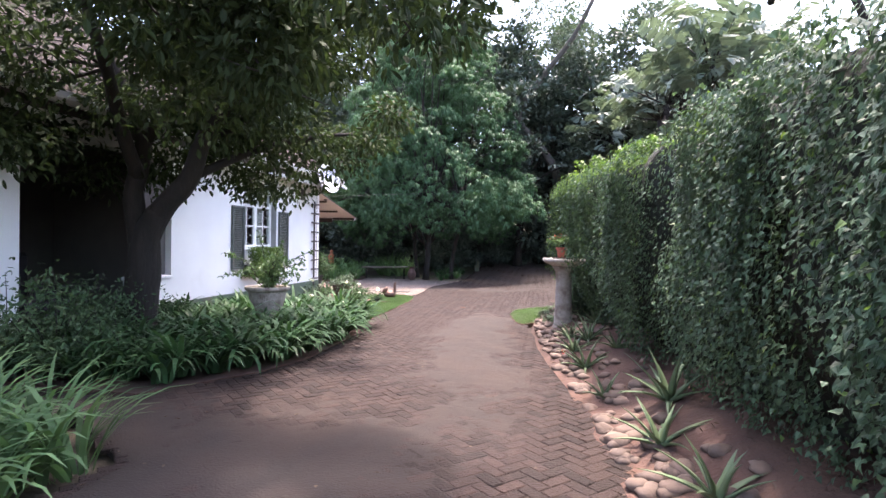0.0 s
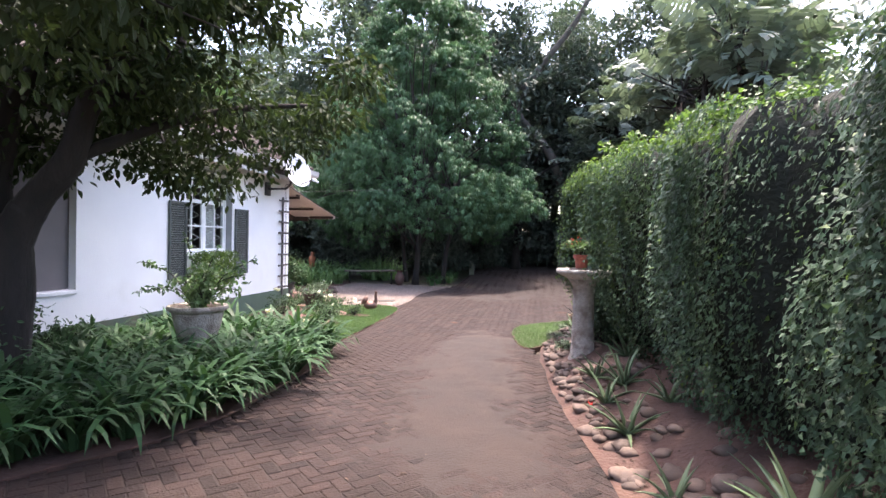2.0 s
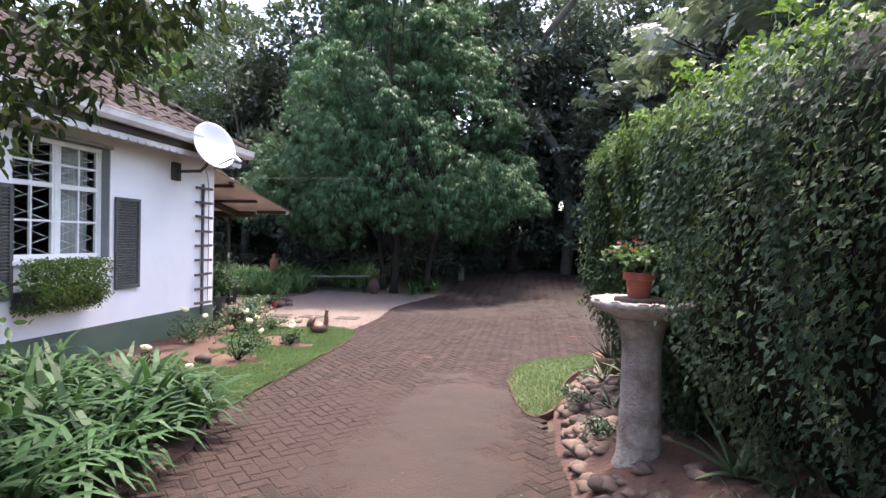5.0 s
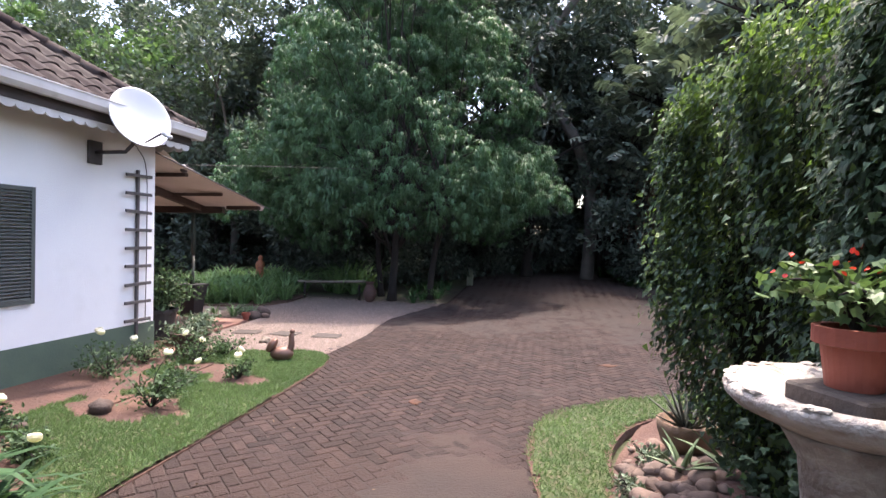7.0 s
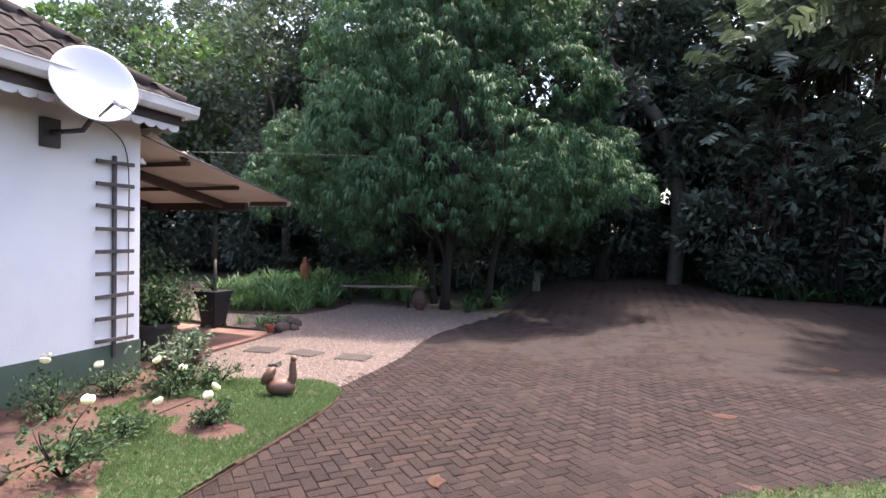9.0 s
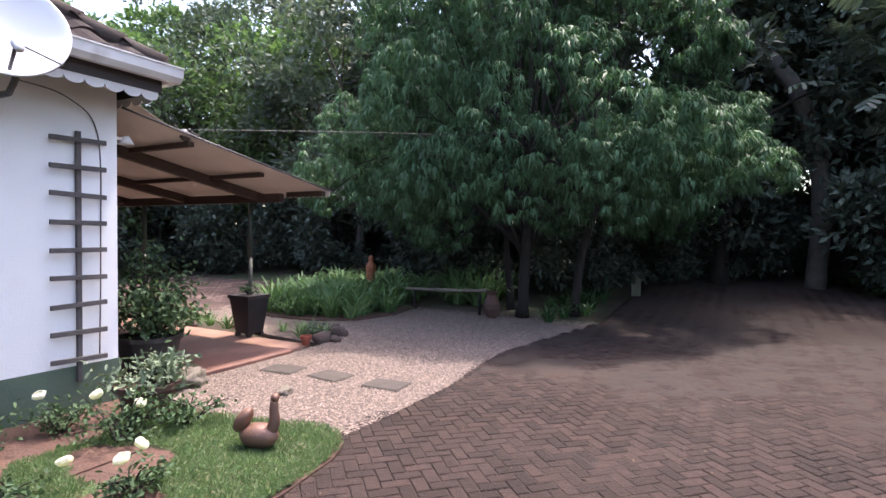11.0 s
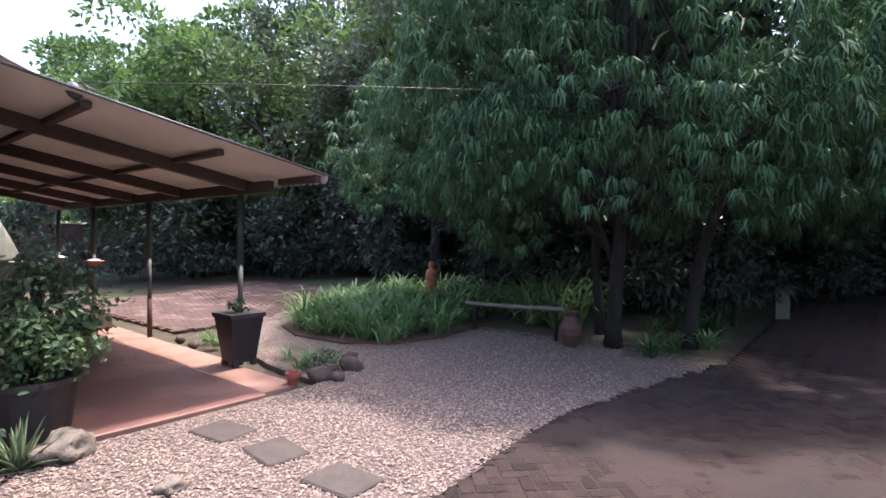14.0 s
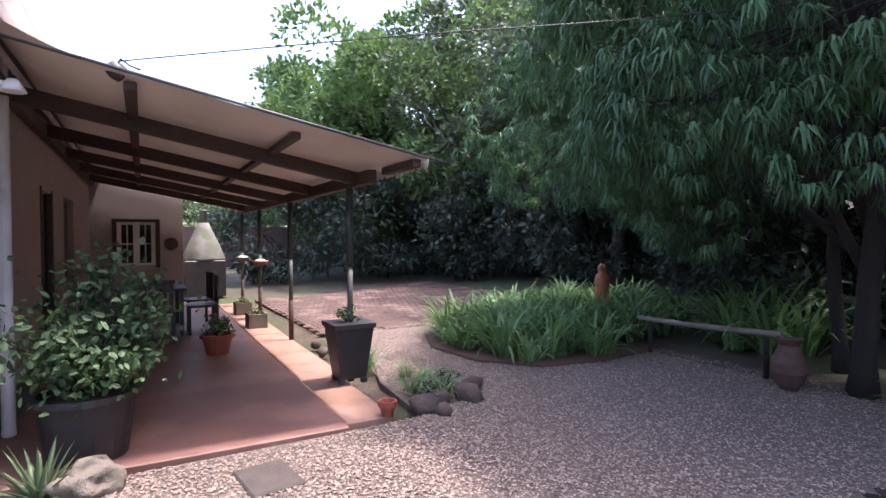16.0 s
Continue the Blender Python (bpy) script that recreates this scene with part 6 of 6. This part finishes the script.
ALOES = [(1.06, 4.75, 0.52, 0.075, 16), (0.62, 5.35, 0.30, 0.045, 10), (0.62, 7.35, 0.42, 0.05, 16), (0.52, 6.45, 0.40, 0.045, 16), (0.40, 7.7, 0.34, 0.045, 12), (0.86, 4.1, 0.40, 0.055, 14),
         (0.98, 3.2, 0.40, 0.06, 12), (0.42, 7.05, 0.36, 0.05, 12), (0.62, 10.5, 0.36, 0.07, 14), (0.36, 10.6, 0.28, 0.05, 11), (0.9, 6.75, 0.3, 0.045, 11), (0.3, 9.6, 0.24, 0.04, 10), (0.80, 8.3, 0.42, 0.06, 13)]
for k, (x, y, L, w, n) in enumerate(ALOES):
    a = empty("aloe", x, y, bank_z(x, y) + 0.0, "spiky grey-green aloe on the red bank", "plant", "aloes on the bank")
    rosette(a, n, L, w, "aloe", 400 + k, (0.15, 1.35), 0.55, "leaf_rosette", 0.02)
    if k in (2, 3, 4):
        tube("stem", [(0, 0, -0.02), (0.01, 0.0, 0.1)], 0.03, M["deadleaf"], a, 8)
for x, y in ((1.0, 4.9), (0.28, 7.1)):
    fl = empty("fallen_blossom", x, y, bank_z(x, y) + 0.02, "small fallen red blossom on the soil", "blossom", "fallen blossoms")
    v, f = leaves(rng.normal(size=(9, 3)) * 0.02, rng.normal(size=(9, 3)), 0.035, 0.02, shape=OVAL)
    obj("petal", npmesh("petal", v, f), M["red_petal"], fl)
bowl = empty("wooden_bowl_planter", 0.5, 11.1, bank_z(0.5, 11.1) - 0.01, "round wooden bowl with a dark spiky aloe", "planter")
part("bowl", lathe([(0.12, 0), (0.17, 0.06), (0.20, 0.16), (0.205, 0.22), (0.185, 0.22), (0.175, 0.18), (0.02, 0.18)], 28), M["woodpot"], bowl, smooth=True)
rosette(bowl, 30, 0.36, 0.04, "darkaloe", 430, (0.1, 1.25), 0.1, "leaf_rosette", 0.014, up=0.16)
ag = empty("agave", -5.85, 14.22, 0.0, "grey-green agave rosette by the patio edge", "plant")
rosette(ag, 34, 0.36, 0.055, "aloe", 431, (0.1, 1.3), 0.25, "leaf_rosette", 0.014)


# ---- stones ----
def stone_mesh(seed, flat=0.48, sub=2, rough=0.42):
    bm = bmesh.new()
    bmesh.ops.create_icosphere(bm, subdivisions=sub, radius=1)
    for v in bm.verts:
        k = 1 + rough * noise.noise(v.co * 1.1 + Vector((seed * 3.1, seed, 0))) + rough * 0.4 * noise.noise(v.co * 2.7 + Vector((0, seed, seed)))
        v.co = Vector((v.co.x * k, v.co.y * k * 0.8, v.co.z * k * flat))
    me = bpy.data.meshes.new("stone")
    bm.to_mesh(me)
    bm.free()
    me.polygons.foreach_set("use_smooth", [True] * len(me.polygons))
    return me


STONES = [stone_mesh(k) for k in range(6)]
for me in STONES:
    me.materials.append(M["stone"])


def put_stone(me, x, y, z, s, label="rounded brown river stone edging the bank", group="stones along the drive", name="stone"):
    o = new(name, me)
    o.matrix_world = pose(x, y, z, rng.normal() * 8, rng.normal() * 8, rng.uniform(0, 360)) @ Matrix.Scale(s, 4)
    return tagged(o, label, "stone", group)


for k in range(300):
    y = rng.uniform(1.8, 10.2) if k < 220 else rng.uniform(7.8, 11.4)
    off = abs(rng.normal()) * 0.34 + 0.06
    x = drive_right(y) + off
    if math.hypot(x - 0.27, y - 8.7) < 0.22 or math.hypot(x - 0.5, y - 11.1) < 0.26:
        continue
    s = rng.uniform(0.04, 0.085) if k % 4 else rng.uniform(0.07, 0.115)
    put_stone(STONES[k % 6], x, y, bank_z(x, y) + s * 0.05, s)
for k in range(90):
    y = rng.uniform(9.1, 11.3)
    x = drive_right(y) + rng.uniform(0.1, 0.75)
    if math.hypot(x - 0.5, y - 11.1) > 0.27:
        s = rng.uniform(0.045, 0.10)
        put_stone(STONES[k % 6], x, y, bank_z(x, y) + s * 0.1, s, "rounded cobble piled round the bird bath", "cobbles by the bird bath", "cobble")
DARK = [stone_mesh(20 + k, 0.7, 2, 0.5) for k in range(3)]
for me in DARK:
    me.materials.append(M["darkstone"])
for x, y, s in ((-6.2, 16.98, 0.14), (-6.35, 17.2, 0.12), (-6.3, 17.5, 0.15), (-6.6, 17.72, 0.13), (-6.05, 17.08, 0.1), (-4.47, 11.31, 0.13), (-4.75, 10.75, 0.08), (-4.1, 9.95, 0.08), (-8.95, 16.85, 0.1), (-9.5, 16.9, 0.09)):
    put_stone(DARK[int(s * 100) % 3], x, y, s * 0.3, s, "rough dark brown rock beside the paving", "dark rocks", "rock")
PALE = stone_mesh(40, 0.75, 3, 0.8)
PALE.materials.append(M["log"])
put_stone(PALE, -5.80, 14.47, 0.06, 0.16, "pale weathered boulder at the patio corner", "pale boulders", "boulder")
put_stone(PALE, -4.75, 14.75, 0.02, 0.075, "small pale stone on the gravel", "pale boulders", "boulder")

# ---- garden ornaments ----
duck = empty("duck_ornament", -3.88, 13.62, 0.03, "copper-coloured metal duck ornament on the lawn edge", "ornament", rz=18)
duck.scale = (0.98, 0.98, 0.98)
bm = bmesh.new()
bmesh.ops.create_uvsphere(bm, u_segments=20, v_segments=12, radius=1)
for v in bm.verts:
    v.co = Vector((v.co.x * 0.155, v.co.y * 0.105, v.co.z * 0.095 + 0.09))
part("body", bm, M["copper"], duck, smooth=True)
bm = bmesh.new()
bmesh.ops.create_uvsphere(bm, u_segments=16, v_segments=10, radius=1)
bmesh.ops.transform(bm, matrix=pose(-0.13, 0, 0.2, 0, 35, 0) @ Matrix.Diagonal((0.055, 0.075, 0.11, 1)), verts=bm.verts)
part("tail", bm, M["copper"], duck, smooth=True)
tube("neck", smooth_line([(0.09, 0, 0.12), (0.125, 0, 0.2), (0.12, 0, 0.3), (0.125, 0, 0.36)], 3), [0.05 - 0.0025 * i for i in range(10)], M["copper"], duck, 12)
bm = bmesh.new()
bmesh.ops.create_uvsphere(bm, u_segments=12, v_segments=8, radius=0.034)
bmesh.ops.translate(bm, vec=(0.13, 0, 0.385), verts=bm.verts)
part("head", bm, M["copper"], duck, smooth=True)

statue = part("garden_statue", lathe([(0.13, 0), (0.14, 0.25), (0.12, 0.5), (0.105, 0.62), (0.125, 0.76), (0.11, 0.86), (0.055, 0.91), (0.07, 0.97), (0.06, 1.03), (0.02, 1.06)], 18, 0.12), M["carved"], None, smooth=True)
statue.matrix_world = pose(-8.83, 21.8, 0.02, 3, 0, 40)
tagged(statue, "carved reddish wooden figure among the plants", "statue")
log = empty("log_bench", 0, 0, 0, "long silvered log lying as a low rail", "log")
tube("log", smooth_line([(-7.1, 20.75, 0.44), (-6.2, 20.72, 0.46), (-5.2, 20.75, 0.5)], 4), 0.034, M["log"], log, 10)
for x in (-6.9, -5.35):
    tube("support", [(x, 20.74, 0), (x, 20.74, 0.43)], 0.03, M["bark"], log, 8)
marker = empty("marker_post", -2.86, 24.1, zup(24.1), "short pale concrete marker post by the drive", "post")
part("post", boxbm(-0.1, 0.1, -0.07, 0.07, -0.1, 0.55, 0.015), M["potstone"], marker)

# ---- roses and low plants ----
ROSES = [(-5.35, 12.35, 0.55, 401), (-4.85, 13.15, 0.62, 402), (-4.15, 11.55, 0.62, 403), (-3.95, 12.7, 0.32, 404), (-4.35, 12.2, 0.3, 405), (-4.05, 10.2, 0.34, 406), (-4.75, 10.55, 0.34, 407), (-4.75, 13.65, 0.45, 408), (-5.45, 13.05, 0.4, 409)]
for k, (x, y, h, s) in enumerate(ROSES):
    r = empty("rose_bush", x, y, 0.0, "low rose bush with a few pale blooms in the lawn", "shrub", "roses in the lawn")
    h *= 0.8
    bush(r, (0, 0, h * 0.58), (h * 0.9, h * 0.9, h * 0.42), int(480 * h / 0.4), 0.042, 0.026, "rose", s, 14)
    g = np.random.default_rng(s)
    for q in range(1 if k % 3 else 2):
        bl = lathe([(0.014, 0), (0.038, 0.012), (0.047, 0.032), (0.040, 0.046), (0.026, 0.050), (0.024, 0.038), (0.010, 0.036)], 12, 0.15)
        part("bloom", bl, M["white_petal"], r, "cream white rose bloom").matrix_local = pose(g.normal() * 0.14, g.normal() * 0.14, h * 1.02 + g.normal() * 0.04, g.normal() * 20, g.normal() * 20)
for x, y, s in ((-7.9, 17.05, 1.0), (-8.4, 17.1, 1.1), (-8.9, 17.15, 1.0), (-6.75, 17.1, 0.9), (-6.5, 17.35, 1.0), (-6.9, 17.35, 0.9), (-7.3, 17.3, 0.8), (-9.3, 17.2, 0.8)):
    o = new("low_tuft_plant", AGL[int(s * 10) % 4])
    o.matrix_world = pose(x, y, -0.02, 0, 0, rng.uniform(0, 360)) @ Matrix.Scale(0.52 * s, 4)
    tagged(o, "low pale green tuft plant beside the patio", "plant", "tufts beside the patio")
for x, y, s in ((-6.55, 17.15, 1), (-6.8, 17.5, 1), (0.1, 10.0, 0.6), (0.25, 10.9, 0.5), (0.05, 10.5, 0.5), (0.15, 9.2, 0.6), (0.55, 9.3, 0.9)):
    r = empty("ground_cover", x, y, 0.0 if x < -1 else bank_z(x, y), "low grey-green succulent ground cover", "plant", "ground cover plants")
    bush(r, (0, 0, 0.1 * s), (0.24 * s, 0.24 * s, 0.1 * s), 260, 0.045, 0.02, "silver", int(500 + x * 7 + y), 16)
for x, y, s in ((0.62, 9.05, 1), (0.85, 9.7, 1.2), (0.7, 10.1, 1.1), (0.95, 11.3, 1.0)):
    r = empty("bank_shrub", x, y, bank_z(x, y), "leafy shrub growing up under the vine hedge", "shrub", "shrubs on the bank")
    bush(r, (0, 0, 0.35 * s), (0.28 * s, 0.28 * s, 0.3 * s), 620, 0.055, 0.045, "ivy", int(520 + y * 3), 18, shape=LOBED)

ivy = empty("trailing_ivy", 0.66, 8.95, 0.75, "trailing ivy shoots hanging from the hedge beside the bird bath", "climber")
for k, tip in enumerate([(-0.08, -0.30, 0.62), (-0.12, -0.15, 0.45), (0.05, -0.45, 0.55), (-0.05, 0.25, 0.75), (0.08, -0.35, 0.85), (-0.15, 0.1, 0.25), (0.1, -0.55, 0.35), (-0.1, 0.45, 0.5), (0.0, -0.15, 1.0), (-0.02, 0.7, 0.9)]):
    spray(ivy, (0.12, 0.02 * k, 0.1 + 0.04 * k), tip, 46, 660 + k, 0.12)

# leafy undergrowth round the shade tree
for x, y, s in ((-5.3, 5.1, 1.35), (-4.5, 4.95, 0.85), (-5.45, 5.8, 1.35), (-5.6, 6.75, 1.2), (-4.8, 5.5, 1.0), (-5.4, 4.6, 1.4), (-5.5, 7.4, 0.7), (-4.9, 4.7, 1.1), (-5.6, 6.2, 1.3)):
    r = empty("bed_shrub", x, y, 0.04, "dense low green shrub in the bed", "shrub", "shrubs in the bed")
    bush(r, (0, 0, 0.42 * s), (0.5 * s, 0.5 * s, 0.36 * s), 1500, 0.06, 0.030, "rose", int(540 + y * 5), 18)

# large-leaved climber over the hedge
cl = empty("large_leaf_climber", 1.55, 2.9, 0.3, "climber with large heart-shaped leaves over the hedge", "climber")
tube("stem", smooth_line([(0.3, 0, 0), (0.2, 0, 1.2), (0.0, 0.1, 2.3), (-0.25, 0.2, 2.75), (-0.3, 0.5, 2.6)], 4), 0.02, M["bark"], cl, 7)
g = np.random.default_rng(61)
P = np.stack([g.uniform(-0.3, 0.6, 80), g.uniform(-1.0, 0.9, 80), 2.15 + g.random(80) ** 1.5 * 0.7], axis=1)
v, f = leaves(P, g.normal(size=(80, 3)) * 0.5 + np.array((-0.5, 0, -0.5)), g.uniform(0.09, 0.16, 80), g.uniform(0.08, 0.15, 80), N=g.normal(size=(80, 3)) * 0.3 + np.array((-0.6, -0.3, 0.8)), shape=LOBED)
obj("foliage", npmesh("foliage", v, f), M["ivy"], cl)


# ---- furniture ----
def patio_chair(x, y, rz):
    c = empty("patio_chair", x, y, 0.036, "dark slatted patio chair in the awning's shade", "chair", "chairs on the patio", rz=rz)
    part("seat", boxbm(-0.23, 0.23, -0.23, 0.23, 0.42, 0.46, 0.01), M["plastic"], c)
    part("top_rail", boxbm(-0.22, 0.22, 0.195, 0.23, 0.86, 0.92, 0.01), M["plastic"], c)
    for i in range(5):
        part("back_slat", boxbm(-0.2 + i * 0.085, -0.14 + i * 0.085, 0.2, 0.225, 0.46, 0.86, 0.004), M["plastic"], c)
    for a in (-0.2, 0.2):
        for b in (-0.2, 0.2):
            part("leg", boxbm(a - 0.02, a + 0.02, b - 0.02, b + 0.02, 0, 0.42, 0.004), M["plastic"], c)


t = empty("patio_table", -11.9, 14.95, 0.036, "dark patio table in the awning's shade", "table")
part("tabletop", boxbm(-0.75, 0.75, -0.42, 0.42, 0.7, 0.74, 0.012), M["plastic"], t)
for a in (-0.66, 0.66):
    for b in (-0.34, 0.34):
        part("leg", boxbm(a - 0.03, a + 0.03, b - 0.03, b + 0.03, 0, 0.7, 0.005), M["plastic"], t)
for x, y, rz in ((-11.4, 15.6, 0), (-12.3, 15.6, 10), (-10.75, 14.95, -90), (-11.6, 14.3, 180), (-12.5, 14.3, 175)):
    patio_chair(x, y, rz)
# porch armchair and table
ch = empty("porch_armchair", -7.2, 6.4, 0.08, "dark upholstered armchair on the shaded porch", "armchair")
part("seat", boxbm(-0.36, 0.36, -0.36, 0.36, 0.12, 0.48, 0.05), M["cloth"], ch)
part("backrest", boxbm(-0.42, -0.24, -0.38, 0.38, 0.482, 1.15, 0.05), M["cloth"], ch)
for s in (-1, 1):
    part("armrest", boxbm(-0.22, 0.38, s * 0.44 - 0.075, s * 0.44 + 0.075, 0.12, 0.68, 0.04), M["cloth"], ch)
for a in (-0.3, 0.3):
    for b in (-0.3, 0.3):
        part("leg", boxbm(a - 0.025, a + 0.025, b - 0.025, b + 0.025, 0, 0.12), M["darkwood"], ch)
wc = empty("wall_plaque", -15.295, 15.32, 1.42, "round dark wooden plaque on the wing wall", "plaque")
part("disc", lathe([(0.02, 0), (0.13, 0.005), (0.14, 0.02), (0.1, 0.03), (0.02, 0.035)], 18), M["darkwood"], wc).matrix_local = pose(0, 0, 0, 0, 90, 0)

# ---- pieces of the paving ----
PW, PL, GAP = 0.1, 0.2, 0.008


def paver_mesh(l, w, h=0.03):
    a, b, e = l / 2 - GAP / 2, w / 2 - GAP / 2, 0.006
    v = [(-a, -b, -h), (a, -b, -h), (a, b, -h), (-a, b, -h), (-a, -b, -e), (a, -b, -e), (a, b, -e), (-a, b, -e),
         (-a + e, -b + e, 0), (a - e, -b + e, 0), (a - e, b - e, 0), (-a + e, b - e, 0)]
    f = [(8, 9, 10, 11)] + [(i, (i + 1) % 4, 4 + (i + 1) % 4, 4 + i) for i in range(4)] + [(4 + i, 4 + (i + 1) % 4, 8 + (i + 1) % 4, 8 + i) for i in range(4)]
    return v, f


def herringbone(poly, y0, y1, turn, parent, material, pick, zoff, name):
    v0, f0 = paver_mesh(PL, PW)
    me = npmesh(name, v0, f0)
    me.materials.append(material)
    V0 = np.array(v0)
    c, s = math.cos(turn), math.sin(turn)
    px = [p[0] for p in poly]
    spots = []
    cx, cy = (min(px) + max(px)) / 2, (y0 + y1) / 2
    R = int(0.75 * max(max(px) - min(px), y1 - y0) / PW)
    I, J = np.meshgrid(np.arange(-R, R), np.arange(-R, R))
    D = (I - J) % 4
    for d, ang, ox, oy in ((0, 0.0, 1.0, 0.5), (3, math.pi / 2, 0.5, 1.0)):
        k = D == d
        u, w = (I[k] + ox) * PW, (J[k] + oy) * PW
        X, Y = cx + u * c - w * s, cy + u * s + w * c
        ok = (inside(X - 0.07, Y, poly) | inside(X + 0.07, Y, poly) | inside(X, Y - 0.07, poly)) & (Y > y0) & (Y < y1)
        spots += [(x, y, ang + turn) for x, y in zip(X[ok], Y[ok])]
    rest_v, rest_f = [], []
    count = 0
    for x, y, a in spots:
        z = zoff + zup(y) + rng.normal() * 0.0010 + 0.003 * nz(x, y, 0.9, 2.0)
        m = pose(x, y, z, rng.normal() * 0.45, rng.normal() * 0.45, math.degrees(a) + rng.normal() * 1.3)
        if pick(x, y) and count < 300:
            o = new(name, me)
            o.parent = parent
            o.matrix_local = m
            count += 1
        else:
            o = len(rest_v) * 12
            mm = np.array(m)
            rest_v.append(V0 @ mm[:3, :3].T + mm[:3, 3])
            rest_f += [tuple(i + o for i in q) for q in f0]
    if rest_v:
        ob = obj(name + "_field", npmesh(name + "_field", np.vstack(rest_v), rest_f), material, parent)
        ob["kind"] = "stuff"


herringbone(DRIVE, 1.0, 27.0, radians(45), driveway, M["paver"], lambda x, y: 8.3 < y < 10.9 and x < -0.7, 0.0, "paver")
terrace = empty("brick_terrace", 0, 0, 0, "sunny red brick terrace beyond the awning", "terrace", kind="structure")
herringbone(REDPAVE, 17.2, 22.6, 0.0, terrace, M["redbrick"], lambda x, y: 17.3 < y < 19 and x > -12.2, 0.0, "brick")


def gravel(poly, count, lo, hi):
    """Loose angular chips over the gravel yard."""
    g = np.random.default_rng(90)
    px, py = [p[0] for p in poly], [p[1] for p in poly]
    x, y = g.uniform(min(px), max(px), count * 3), g.uniform(min(py), max(py), count * 3)
    k = inside(x, y, poly) & ~inside(x, y, ISLAND)
    near = np.exp(-np.maximum(0, y - 16.5) / 3.0)
    k &= g.random(len(x)) < np.maximum(near, 0.3)
    x, y = x[k][:count], y[k][:count]
    n = len(x)
    T = np.array([(1, 0, 0), (0, 1, 0), (-1, 0, 0), (0, -1, 0), (0.1, 0.1, 1), (0, 0, -0.6)])
    F = [(0, 1, 4), (1, 2, 4), (2, 3, 4), (3, 0, 4)]
    S = g.uniform(lo, hi, (n, 1, 1)) * g.uniform(0.6, 1.25, (n, 1, 3)) * np.array((1, 1, 0.5))
    J = T[None] * S + g.normal(size=(n, 6, 3)) * 0.12 * S
    a = g.uniform(0, 2 * math.pi, n)
    ca, sa_ = np.cos(a)[:, None], np.sin(a)[:, None]
    V = np.stack([J[:, :, 0] * ca - J[:, :, 1] * sa_ + x[:, None], J[:, :, 0] * sa_ + J[:, :, 1] * ca + y[:, None], J[:, :, 2] + 0.001 + g.uniform(0, 0.006, (n, 1))], axis=2).reshape(-1, 3)
    off = np.arange(n) * 6
    faces = []
    for q in F:
        faces += np.stack([off + i for i in q], axis=1).tolist()
    tagged(obj("gravel", npmesh("gravel", V, faces), M["gravel"]), "loose pale pinkish gravel chips", "gravel", kind="stuff")


gravel(round_poly(GRAVEL, 2), 80000, 0.0065, 0.0138)

# leaf litter on the bank
g = np.random.default_rng(96)
k = 700
yy = g.uniform(1.5, 10.5, k)
P = np.array([(drive_right(y) + u, y, bank_z(drive_right(y) + u, y) + 0.008) for y, u in zip(yy, g.uniform(0.05, 1.3, k))])
v, f = leaves(P, g.normal(size=(k, 3)) * np.array((1, 1, 0.15)), g.uniform(0.02, 0.075, k), g.uniform(0.008, 0.022, k), N=np.tile((0.0, 0.1, 1.0), (k, 1)), shape=OVAL)
tagged(obj("bank_litter", npmesh("bank_litter", v, f), M["deadleaf"]), "dry leaves and twigs lying on the red bank", "leaf litter", kind="stuff")

# leaf litter on the drive
g = np.random.default_rng(95)
k = 260
P = np.stack([g.uniform(-3.1, 0.8, k), g.uniform(2, 18, k), np.full(k, 0.006)], axis=1)
v, f = leaves(P, g.normal(size=(k, 3)) * np.array((1, 1, 0.1)), g.uniform(0.02, 0.06, k), g.uniform(0.01, 0.025, k), N=np.tile((0.0, 0.1, 1.0), (k, 1)), shape=OVAL)
tagged(obj("fallen_leaves", npmesh("fallen_leaves", v, f), M["deadleaf"]), "scattered dry brown leaves on the paving", "leaf litter", kind="stuff")
